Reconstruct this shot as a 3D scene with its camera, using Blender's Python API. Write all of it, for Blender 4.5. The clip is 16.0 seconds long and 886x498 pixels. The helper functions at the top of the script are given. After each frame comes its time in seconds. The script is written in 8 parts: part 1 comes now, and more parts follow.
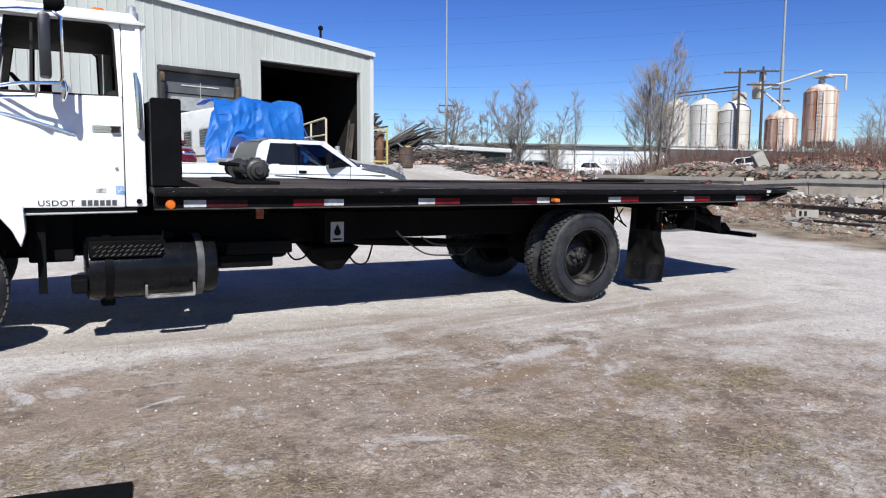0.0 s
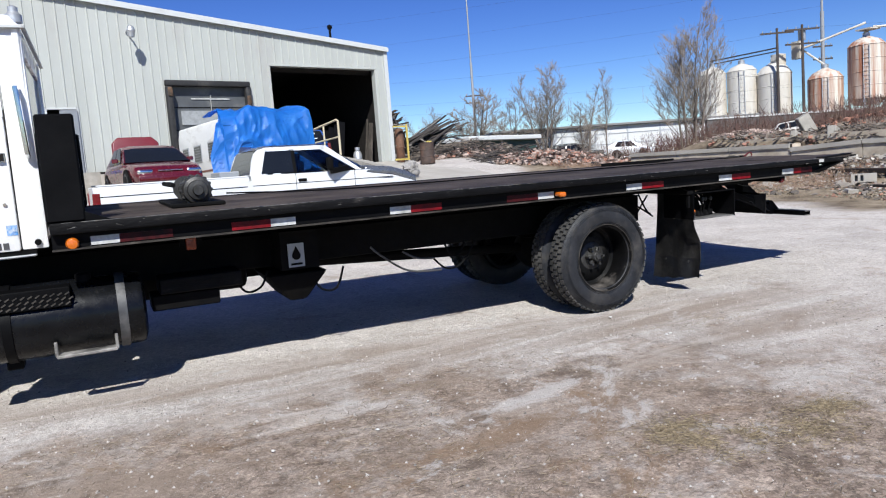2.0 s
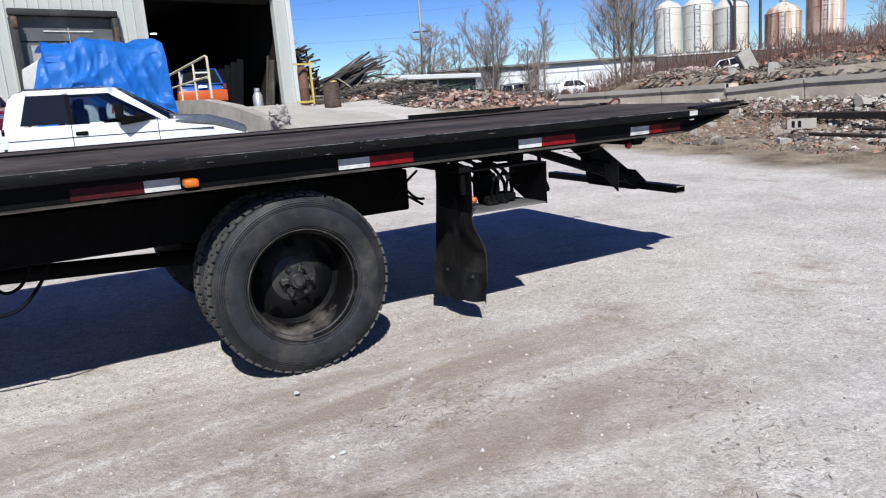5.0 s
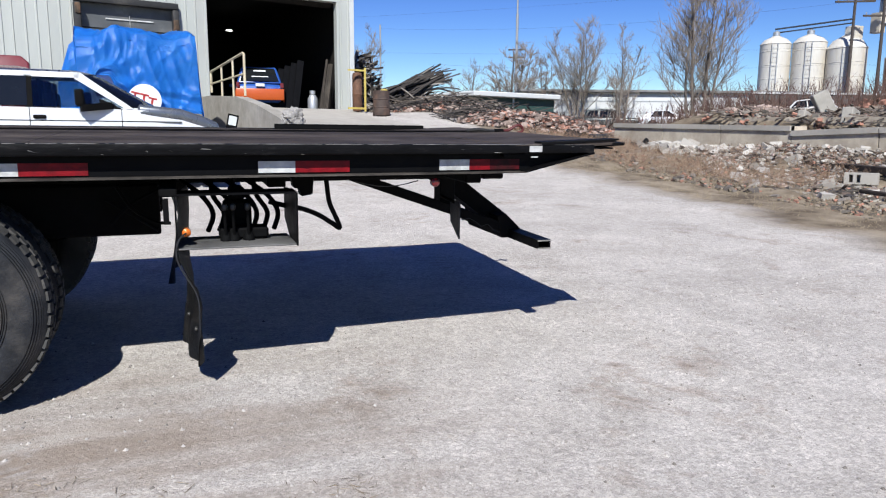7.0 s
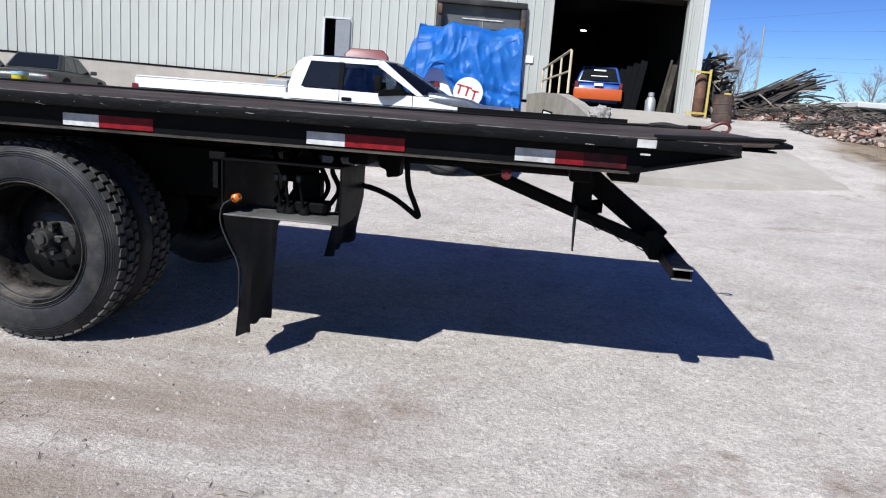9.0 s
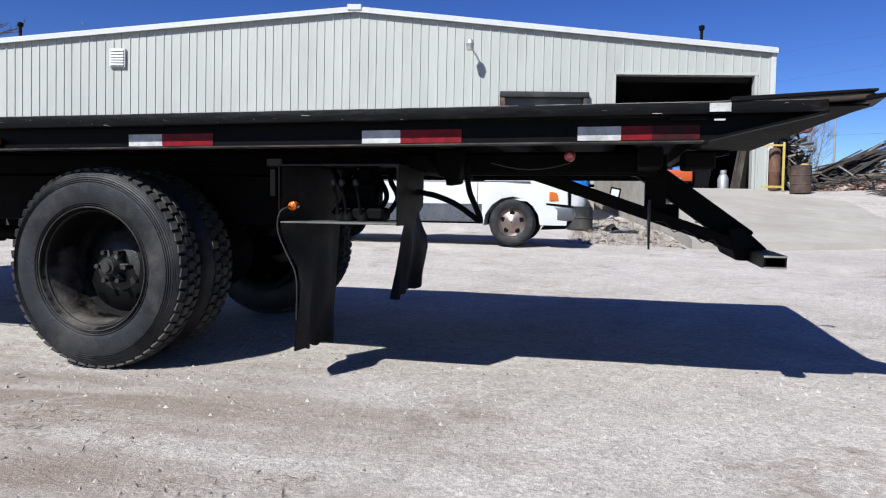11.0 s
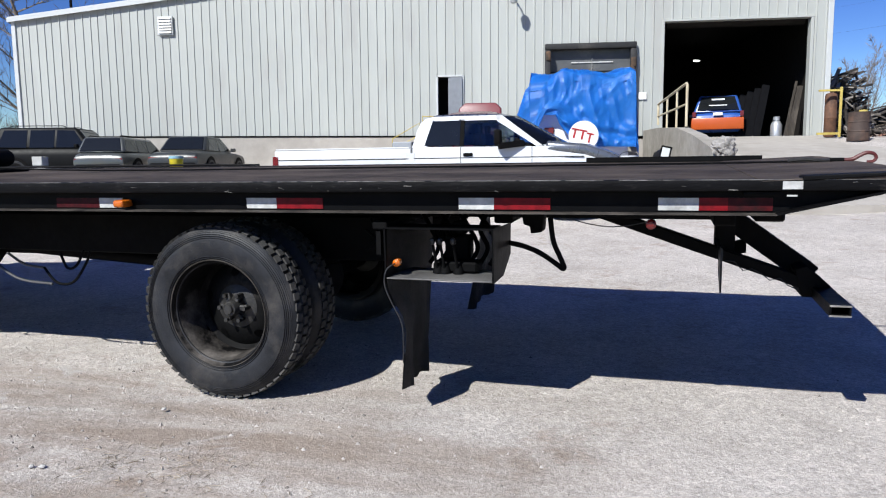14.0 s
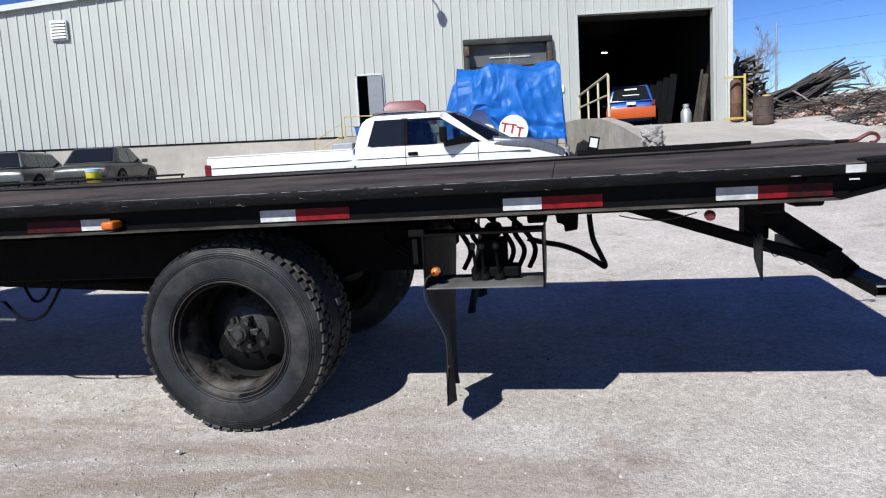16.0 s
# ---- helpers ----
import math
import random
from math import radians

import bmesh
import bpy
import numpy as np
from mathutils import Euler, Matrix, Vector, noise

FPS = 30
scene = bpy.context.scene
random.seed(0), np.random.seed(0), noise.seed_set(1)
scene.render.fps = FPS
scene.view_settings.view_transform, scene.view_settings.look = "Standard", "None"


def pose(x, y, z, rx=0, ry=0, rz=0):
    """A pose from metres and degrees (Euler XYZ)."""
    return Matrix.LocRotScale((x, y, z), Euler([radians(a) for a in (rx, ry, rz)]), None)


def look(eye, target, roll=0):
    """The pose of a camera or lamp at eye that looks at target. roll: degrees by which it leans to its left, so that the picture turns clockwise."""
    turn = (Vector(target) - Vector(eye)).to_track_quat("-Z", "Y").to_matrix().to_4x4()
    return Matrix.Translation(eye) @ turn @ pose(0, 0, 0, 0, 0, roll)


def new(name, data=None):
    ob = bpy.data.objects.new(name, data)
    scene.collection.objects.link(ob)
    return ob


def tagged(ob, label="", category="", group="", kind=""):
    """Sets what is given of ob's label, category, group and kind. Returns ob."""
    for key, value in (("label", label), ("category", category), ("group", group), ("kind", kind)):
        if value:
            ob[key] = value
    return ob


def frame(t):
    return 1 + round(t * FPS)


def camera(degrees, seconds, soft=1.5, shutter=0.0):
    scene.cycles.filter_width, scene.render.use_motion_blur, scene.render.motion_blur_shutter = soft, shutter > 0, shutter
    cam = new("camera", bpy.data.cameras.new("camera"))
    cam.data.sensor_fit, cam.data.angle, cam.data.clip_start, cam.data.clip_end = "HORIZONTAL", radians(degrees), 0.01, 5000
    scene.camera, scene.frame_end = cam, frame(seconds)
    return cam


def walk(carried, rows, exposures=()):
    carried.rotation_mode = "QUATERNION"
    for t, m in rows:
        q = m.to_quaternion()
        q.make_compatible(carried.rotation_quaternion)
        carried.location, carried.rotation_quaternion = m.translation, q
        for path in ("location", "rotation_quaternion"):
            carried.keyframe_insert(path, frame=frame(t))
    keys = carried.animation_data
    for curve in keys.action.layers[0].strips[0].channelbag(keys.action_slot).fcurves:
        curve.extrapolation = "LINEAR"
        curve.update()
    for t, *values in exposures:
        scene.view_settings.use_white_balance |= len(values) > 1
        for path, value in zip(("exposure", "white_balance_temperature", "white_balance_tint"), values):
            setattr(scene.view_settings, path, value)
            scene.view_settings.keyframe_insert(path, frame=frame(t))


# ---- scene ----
cam = camera(64.8, 16.0, 1.15)
PATH = [
    (0, (-5.394, -5.791, 1.273), (-4.408, -4.061, 1.089), 0.4),
    (0.5, (-5.308, -5.768, 1.264), (-4.362, -4.016, 1.08), -0.7),
    (1, (-5.123, -5.579, 1.284), (-4.217, -3.805, 1.098), -1.1),
    (1.5, (-4.808, -5.32, 1.283), (-3.929, -3.538, 1.056), -3.8),
    (2, (-4.395, -5.025, 1.334), (-3.518, -3.239, 1.133), -4.4),
    (2.5, (-4.011, -4.657, 1.35), (-3.085, -2.898, 1.131), -3.8),
    (3, (-3.488, -4.409, 1.352), (-2.425, -2.736, 1.081), -3.4),
    (3.5, (-3.013, -4.11, 1.35), (-1.94, -2.44, 1.102), -2.4),
    (4, (-2.469, -3.938, 1.332), (-1.334, -2.309, 1.089), -3.9),
    (4.5, (-1.906, -3.748, 1.315), (-0.932, -2.029, 1.003), -3.7),
    (5, (-1.331, -3.576, 1.337), (-0.395, -1.849, 0.963), -4.7),
    (5.2, (-1.13, -3.585, 1.315), (-0.192, -1.857, 0.949), -4.0),
    (7.3, (1.104, -3.423, 1.264), (1.768, -1.562, 0.952), 0.2),
    (7.5, (1.27, -3.395, 1.249), (1.858, -1.509, 0.933), -0.9),
    (8, (1.647, -3.282, 1.27), (1.948, -1.34, 0.899), 2.0),
    (8.5, (1.924, -3.122, 1.261), (2.015, -1.158, 0.897), 3.5),
    (9, (2.269, -3.031, 1.227), (2.012, -1.079, 0.877), 4.4),
    (11.3, (2.316, -2.889, 0.719), (1.828, -0.95, 0.675), 1.2),
    (11.5, (2.313, -2.903, 0.726), (1.818, -0.965, 0.686), 1.3),
    (12, (2.313, -2.922, 0.947), (1.807, -0.991, 0.834), 3.0),
    (12.5, (2.324, -3.044, 1.289), (1.828, -1.117, 1.086), -0.4),
    (13, (2.345, -3.183, 1.317), (1.858, -1.254, 1.115), 0.1),
    (13.5, (2.318, -3.27, 1.31), (1.707, -1.381, 1.068), 0.9),
    (14, (2.16, -3.272, 1.301), (1.567, -1.376, 1.069), -0.6),
    (14.5, (2.04, -3.281, 1.284), (1.425, -1.391, 1.059), 0.3),
    (15, (1.92, -3.182, 1.294), (1.176, -1.339, 1.072), -0.1),
    (15.5, (1.74, -3.111, 1.311), (0.983, -1.275, 1.079), 0.5),
    (16, (1.496, -3.199, 1.333), (1.147, -1.245, 1.088), -3.3),
]
walk(cam, [(t, look(eye, target, roll)) for t, eye, target, roll in PATH], [(0, 0.63, 6080, 7), (16, 0.63, 6080, 7)])

# ---- light ----
SUN_WAY = Vector((0.39, 0.97, -1.0)).normalized()
world = bpy.data.worlds.new("world")
scene.world = world
world.use_nodes = True
sky = world.node_tree.nodes.new("ShaderNodeTexSky")
sky.sky_type, sky.sun_disc = "NISHITA", False
sky.sun_elevation = math.asin(-SUN_WAY.z)
sky.sun_rotation = math.atan2(-SUN_WAY.x, -SUN_WAY.y)
sky.air_density, sky.dust_density, sky.ozone_density = 1.0, 0.0, 4.0
background = world.node_tree.nodes["Background"]
background.inputs["Strength"].default_value = 0.262
depth = world.node_tree.nodes.new("ShaderNodeHueSaturation")
depth.inputs["Saturation"].default_value = 1.17
depth.inputs["Value"].default_value = 0.231
depth.inputs["Hue"].default_value = 0.52
world.node_tree.links.new(sky.outputs["Color"], depth.inputs["Color"])
clear = world.node_tree.nodes.new("ShaderNodeGamma")
clear.inputs["Gamma"].default_value = 1.35
world.node_tree.links.new(depth.outputs["Color"], clear.inputs["Color"])
world.node_tree.links.new(clear.outputs["Color"], background.inputs["Color"])
sun = new("sun", bpy.data.lights.new("sun", "SUN"))
sun.data.energy, sun.data.angle, sun.data.color = 5.0, radians(0.53), (1.0, 0.95, 0.88)
sun.matrix_world = look((0, 0, 30), Vector((0, 0, 30)) + SUN_WAY)

# ---- materials ----
def mat(name, col, rough=0.6, metal=0.0, var=0.12, scale=6.0, dirt=None, amount=0.3, dscale=1.2, bump=0.15, bscale=40.0, spec=0.5, coat=0.0, stretch=(1, 1, 1), per_piece=0.0):
    """A painted, worn or weathered surface: fine grain, a larger stain colour, relief."""
    m = bpy.data.materials.new(name)
    m.use_nodes = True
    nt = m.node_tree
    n, l = nt.nodes, nt.links
    b = n["Principled BSDF"]
    tc = n.new("ShaderNodeTexCoord")
    mp = n.new("ShaderNodeMapping")
    mp.inputs["Scale"].default_value = stretch
    l.new(tc.outputs["Object"], mp.inputs["Vector"])

    def tex(s, detail=4.0, rough_=0.6):
        t = n.new("ShaderNodeTexNoise")
        t.inputs["Scale"].default_value, t.inputs["Detail"].default_value, t.inputs["Roughness"].default_value = s, detail, rough_
        l.new(mp.outputs["Vector"], t.inputs["Vector"])
        return t.outputs["Fac"]

    def mixed(fac, a, c):
        x = n.new("ShaderNodeMix")
        x.data_type = "RGBA"
        l.new(fac, x.inputs["Factor"])
        for sock, v in (("A", a), ("B", c)):
            i = [q for q in x.inputs if q.name == sock and q.type == "RGBA"][0]
            if isinstance(v, tuple):
                i.default_value = (*v, 1)
            else:
                l.new(v, i)
        return [q for q in x.outputs if q.type == "RGBA"][0]

    def ramp(fac, lo, hi):
        r = n.new("ShaderNodeMapRange")
        r.inputs["From Min"].default_value, r.inputs["From Max"].default_value = lo, hi
        l.new(fac, r.inputs["Value"])
        return r.outputs["Result"]

    dark, light = tuple(max(0, c * (1 - var)) for c in col), tuple(min(1, c * (1 + var)) for c in col)
    c = mixed(ramp(tex(scale), 0.3, 0.7), dark, light)
    if dirt:
        edge = 0.78 - amount * 0.55
        c = mixed(ramp(tex(dscale, 8.0, 0.68), edge - 0.1, edge + 0.14), c, dirt)
    if per_piece:
        info = n.new("ShaderNodeObjectInfo")
        hsv = n.new("ShaderNodeHueSaturation")
        val = n.new("ShaderNodeMapRange")
        val.inputs["To Min"].default_value, val.inputs["To Max"].default_value = 1 - per_piece, 1 + per_piece
        l.new(info.outputs["Random"], val.inputs["Value"])
        l.new(val.outputs["Result"], hsv.inputs["Value"])
        l.new(c, hsv.inputs["Color"])
        c = hsv.outputs["Color"]
    l.new(c, b.inputs["Base Color"])
    rr = n.new("ShaderNodeMapRange")
    rr.inputs["To Min"].default_value, rr.inputs["To Max"].default_value = max(0.03, rough - 0.12), min(1, rough + 0.12)
    l.new(tex(scale * 2.3), rr.inputs["Value"])
    l.new(rr.outputs["Result"], b.inputs["Roughness"])
    b.inputs["Metallic"].default_value, b.inputs["Specular IOR Level"].default_value, b.inputs["Coat Weight"].default_value = metal, spec, coat
    if bump:
        k = n.new("ShaderNodeBump")
        k.inputs["Strength"].default_value, k.inputs["Distance"].default_value = bump, 0.01
        l.new(tex(bscale, 6.0), k.inputs["Height"])
        l.new(k.outputs["Normal"], b.inputs["Normal"])
    return m


def glass_mat(name, tint=(0.8, 0.88, 0.86)):
    m = bpy.data.materials.new(name)
    m.use_nodes = True
    b = m.node_tree.nodes["Principled BSDF"]
    b.inputs["Base Color"].default_value = (*tint, 1)
    b.inputs["Roughness"].default_value, b.inputs["Transmission Weight"].default_value, b.inputs["IOR"].default_value = 0.02, 1.0, 1.45
    return m


def lamp_mat(name, col, strength):
    m = bpy.data.materials.new(name)
    m.use_nodes = True
    b = m.node_tree.nodes["Principled BSDF"]
    b.inputs["Base Color"].default_value = (*col, 1)
    b.inputs["Emission Color"].default_value, b.inputs["Emission Strength"].default_value = (*col, 1), strength
    return m


BLACK = mat("black_paint", (0.0026, 0.0026, 0.003), 0.5, var=0.4, scale=5, dirt=(0.0081, 0.0074, 0.007), amount=0.2, dscale=3.0, bump=0.15, bscale=25, spec=0.08)
FRAME = mat("greasy_black_steel", (0.0022, 0.0022, 0.0024), 0.75, var=0.4, scale=7, dirt=(0.0059, 0.005, 0.0044), amount=0.3, bump=0.25, bscale=30, spec=0.1)
DECK = mat("worn_steel_deck", (0.026, 0.0205, 0.018), 0.75, 0.0, var=0.45, scale=9, dirt=(0.075, 0.06, 0.051), amount=0.5, dscale=2.2, bump=0.5, bscale=40, stretch=(0.5, 0.9, 1), spec=0.15)
RAIL = mat("scraped_rail_paint", (0.0026, 0.0026, 0.0031), 0.62, var=0.6, scale=9, dirt=(0.0444, 0.04, 0.037), amount=0.19, dscale=9, bump=0.5, bscale=26, stretch=(0.5, 1, 1.4), spec=0.12)
WIRE = mat("dull_wire", (0.037, 0.0407, 0.0481), 0.8, var=0.1, bump=0.0, spec=0.1)
WORN = mat("bare_steel_edge", (0.252, 0.24, 0.222), 0.5, 0.2, var=0.4, scale=12, dirt=(0.0148, 0.0133, 0.0118), amount=0.5, dscale=5, bump=0.2)
WHITE = mat("white_paint", (0.72, 0.72, 0.71), 0.28, var=0.03, scale=2, dirt=(0.6, 0.58, 0.53), amount=0.14, dscale=1.6, bump=0.03, bscale=3, coat=0.3)
RUBBER = mat("tyre_rubber", (0.0135, 0.0145, 0.0175), 0.55, var=0.5, scale=7, dirt=(0.05, 0.046, 0.043), amount=0.36, dscale=4.5, bump=0.3, bscale=70, spec=0.3)
TREAD = mat("dusty_tread", (0.0222, 0.0222, 0.0222), 0.85, var=0.35, scale=14, dirt=(0.0629, 0.0592, 0.054), amount=0.5, dscale=5, bump=0.3, bscale=60)
RIM = mat("black_rusty_rim", (0.0035, 0.0034, 0.0036), 0.5, var=0.4, scale=6, dirt=(0.15, 0.135, 0.12), amount=0.3, dscale=2.6, bump=0.2, bscale=30, spec=0.15)
DISC = mat("dusty_black_disc", (0.004, 0.004, 0.0042), 0.6, var=0.4, scale=7, dirt=(0.075, 0.068, 0.06), amount=0.3, dscale=2.2, bump=0.25, bscale=30, spec=0.12)
HUB = mat("greasy_hub", (0.034, 0.033, 0.032), 0.5, 0.25, var=0.5, scale=15, dirt=(0.012, 0.011, 0.01), amount=0.4, dscale=6, bump=0.4)
LIP = mat("scraped_lip", (0.06, 0.053, 0.046), 0.65, var=0.5, scale=9, dirt=(0.012, 0.011, 0.01), amount=0.5, dscale=4, bump=0.2, spec=0.2)
TAPE_RED = mat("red_reflective_tape", (0.16, 0.003, 0.007), 0.5, var=0.35, scale=20, dirt=(0.06, 0.004, 0.006), amount=0.34, dscale=6, bump=0.15, spec=0.2)
TAPE_DULL = mat("blackened_red_tape", (0.05, 0.004, 0.006), 0.5, var=0.4, scale=20, dirt=(0.01, 0.006, 0.006), amount=0.5, dscale=6, bump=0.1, spec=0.15)
TAPE_WHITE = mat("white_reflective_tape", (0.46, 0.46, 0.45), 0.4, var=0.2, scale=20, dirt=(0.2, 0.19, 0.18), amount=0.36, dscale=6, bump=0.1)
AMBER = mat("amber_lens", (0.48, 0.11, 0.006), 0.2, var=0.1, scale=30, bump=0.3, bscale=120, coat=0.5)
REDLENS = mat("red_lens", (0.118, 0.0074, 0.0089), 0.25, var=0.2, scale=30, bump=0.2, coat=0.4)
CHROME = mat("chrome", (0.7, 0.7, 0.7), 0.18, 1.0, var=0.05, bump=0.0)
GALV = mat("galvanised_steel", (0.42, 0.43, 0.44), 0.45, 0.6, var=0.1, scale=8, bump=0.05)
DARKGLASS = mat("dark_window_glass", (0.0089, 0.0104, 0.0118), 0.06, var=0.1, bump=0.0, spec=0.4)
for shine in DARKGLASS.node_tree.nodes["Principled BSDF"].inputs["Roughness"].links:
    DARKGLASS.node_tree.links.remove(shine)
DARKGLASS.node_tree.nodes["Principled BSDF"].inputs["Roughness"].default_value = 0.04
CLEAR = glass_mat("clear_glass")
# near-black: cab trim, and the shade inside the warehouse openings put into colour
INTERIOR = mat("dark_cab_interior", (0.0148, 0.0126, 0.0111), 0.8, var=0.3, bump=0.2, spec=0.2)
SIDING = mat("white_ribbed_siding", (0.37, 0.381, 0.355), 0.5, var=0.04, scale=1.5, dirt=(0.326, 0.318, 0.296), amount=0.27, dscale=0.7, bump=0.04, bscale=8, stretch=(1.4, 1.4, 0.35), per_piece=0.03)
TRIM = mat("white_metal_trim", (0.474, 0.488, 0.481), 0.4, var=0.04, dirt=(0.37, 0.355, 0.326), amount=0.2, bump=0.03)
WALLSTONE = mat("weathered_concrete_wall", (0.43, 0.375, 0.3), 0.85, var=0.14, scale=4, dirt=(0.26, 0.215, 0.165), amount=0.42, dscale=0.8, bump=0.35, bscale=20)
CONCRETE = mat("weathered_concrete", (0.296, 0.277, 0.244), 0.85, var=0.14, scale=5, dirt=(0.185, 0.167, 0.141), amount=0.42, dscale=0.9, bump=0.35, bscale=30)
APRON = mat("pale_concrete_slab", (0.348, 0.322, 0.285), 0.9, var=0.09, scale=3, dirt=(0.266, 0.244, 0.211), amount=0.4, dscale=0.4, bump=0.25, bscale=25)


# ---- building tools ----
class Shape:
    """A bmesh with a few solid forms."""

    def __init__(self):
        self.bm = bmesh.new()

    def box(self, x0, x1, y0, y1, z0, z1):
        v = [self.bm.verts.new(p) for p in ((x0, y0, z0), (x1, y0, z0), (x1, y1, z0), (x0, y1, z0), (x0, y0, z1), (x1, y0, z1), (x1, y1, z1), (x0, y1, z1))]
        for f in ((3, 2, 1, 0), (4, 5, 6, 7), (0, 1, 5, 4), (1, 2, 6, 5), (2, 3, 7, 6), (3, 0, 4, 7)):
            self.bm.faces.new([v[i] for i in f])
        return self

    def hull(self, low, high):
        """Two rings of equally many points, joined and closed."""
        a, b = [self.bm.verts.new(p) for p in low], [self.bm.verts.new(p) for p in high]
        self.bm.faces.new(a[::-1])
        self.bm.faces.new(b)
        for i in range(len(a)):
            j = (i + 1) % len(a)
            self.bm.faces.new((a[i], a[j], b[j], b[i]))
        return self

    def side(self, pts, y0, y1):
        """A side outline in x and z, drawn out from y0 to y1."""
        return self.hull([(x, y0, z) for x, z in pts], [(x, y1, z) for x, z in pts])

    def beam(self, p, q, w, h, up=(0, 0, 1)):
        """A bar of section w x h from p to q."""
        p, q = Vector(p), Vector(q)
        d = (q - p).normalized()
        s = d.cross(Vector(up))
        s = s.normalized() if s.length > 1e-4 else Vector((1, 0, 0))
        u = s.cross(d)
        ring = [s * w / 2 * a + u * h / 2 * b for a, b in ((-1, -1), (1, -1), (1, 1), (-1, 1))]
        return self.hull([p + r for r in ring], [q + r for r in ring])

    def rod(self, p, q, r, n=10, r2=None):
        p, q = Vector(p), Vector(q)
        d = (q - p).normalized()
        s = d.orthogonal().normalized()
        u = d.cross(s)
        ring = [s * math.cos(i * math.tau / n) + u * math.sin(i * math.tau / n) for i in range(n)]
        return self.hull([p + k * r for k in ring], [q + k * (r if r2 is None else r2) for k in ring])

    def pipe(self, pts, r, n=7, taper=1.0):
        """A bent round bar through points."""
        pts = [Vector(p) for p in pts]
        rings = []
        for i, p in enumerate(pts):
            d = (pts[min(i + 1, len(pts) - 1)] - pts[max(i - 1, 0)]).normalized()
            s = d.orthogonal().normalized() if not rings else (last - d * last.dot(d)).normalized()
            last = s
            u = d.cross(s)
            k = r * (1 + (taper - 1) * i / max(1, len(pts) - 1))
            rings.append([self.bm.verts.new(p + (s * math.cos(a * math.tau / n) + u * math.sin(a * math.tau / n)) * k) for a in range(n)])
        for a, b in zip(rings, rings[1:]):
            for i in range(n):
                j = (i + 1) % n
                self.bm.faces.new((a[i], a[j], b[j], b[i]))
        self.bm.faces.new(rings[0][::-1])
        self.bm.faces.new(rings[-1])
        return self

    def lathe(self, prof, centre, axis="y", n=40, closed=False):
        """Radius and place along the axis, turned about it."""
        c, rings = Vector(centre), []
        for r, a in prof:
            ring = []
            for i in range(n):
                co, si = math.cos(i * math.tau / n) * r, math.sin(i * math.tau / n) * r
                ring.append(self.bm.verts.new(c + Vector({"x": (a, co, si), "y": (co, a, si), "z": (co, si, a)}[axis])))
            rings.append(ring)
        pairs = list(zip(rings, rings[1:])) + ([(rings[-1], rings[0])] if closed else [])
        for a, b in pairs:
            for i in range(n):
                j = (i + 1) % n
                self.bm.faces.new((a[i], a[j], b[j], b[i]))
        if not closed:
            for ring in (rings[0], rings[-1]):
                if (ring[0].co - ring[n // 2].co).length > 1e-3:
                    self.bm.faces.new(ring)
        return self

    def sheet(self, rows, thick=0.0):
        """Rows of points joined to a sheet, with a back at thick where that is given."""
        v = [[self.bm.verts.new(p) for p in row] for row in rows]
        for a, b in zip(v, v[1:]):
            for i in range(len(a) - 1):
                self.bm.faces.new((a[i], a[i + 1], b[i + 1], b[i]))
        if thick:
            bmesh.ops.solidify(self.bm, geom=self.bm.faces[:], thickness=thick)
        return self

    def bevel(self, w=0.01, seg=1, angle=30):
        bmesh.ops.recalc_face_normals(self.bm, faces=self.bm.faces[:])
        edges = [e for e in self.bm.edges if len(e.link_faces) == 2 and e.calc_face_angle(0) > radians(angle)]
        bmesh.ops.bevel(self.bm, geom=edges, offset=w, segments=seg, affect="EDGES", profile=0.5, clamp_overlap=True)
        return self

    def open_ends(self):
        """Take away the flat caps of a turned shape."""
        for f in [f for f in self.bm.faces if len(f.verts) > 8]:
            self.bm.faces.remove(f)
        return self

    def bend(self, fn):
        for v in self.bm.verts:
            v.co = Vector(fn(*v.co))
        return self

    def mesh(self, name, material, smooth=35):
        bmesh.ops.recalc_face_normals(self.bm, faces=self.bm.faces[:])
        me = bpy.data.meshes.new(name)
        self.bm.to_mesh(me)
        self.bm.free()
        for m in material if isinstance(material, (list, tuple)) else (material,):
            me.materials.append(m)
        if smooth:
            me.shade_smooth()
            me.set_sharp_from_angle(angle=radians(smooth))
        return me


def part(name, shape, material, parent=None, label="", smooth=35):
    ob = new(name, shape.mesh(name, material, smooth))
    ob.parent = parent
    return tagged(ob, label) if label else ob


def root(name, m, label, category, group="", kind=""):
    ob = new(name)
    ob.matrix_world = m
    ob.empty_display_size = 0.2
    return tagged(ob, label, category, group, kind)


def thing(name, shape, material, m, label, category, group="", kind="", smooth=35):
    ob = part(name, shape, material, None, "", smooth)
    ob.matrix_world = m
    return tagged(ob, label, category, group, kind)


def smooth(pts, n=6):
    """More points on a soft curve through the given ones."""
    p = [Vector(q) for q in pts]
    out = []
    for i in range(len(p) - 1):
        a, b, c, d = p[max(0, i - 1)], p[i], p[i + 1], p[min(len(p) - 1, i + 2)]
        for k in range(n):
            t = k / n
            out.append(0.5 * (2 * b + (c - a) * t + (2 * a - 5 * b + 4 * c - d) * t * t + (3 * b - a - 3 * c + d) * t ** 3))
    return out + [p[-1]]


def again(name, ob, m, parent=None):
    """Another piece on the same mesh."""
    o = new(name, ob.data)
    o.parent = parent
    o.matrix_basis = m
    return o


def step(a, b, x):
    t = min(1, max(0, (x - a) / (b - a)))
    return t * t * (3 - 2 * t)


def noise_at(x, y, s, seed=0.0):
    return noise.noise(Vector((x * s + seed, y * s - seed, seed)))


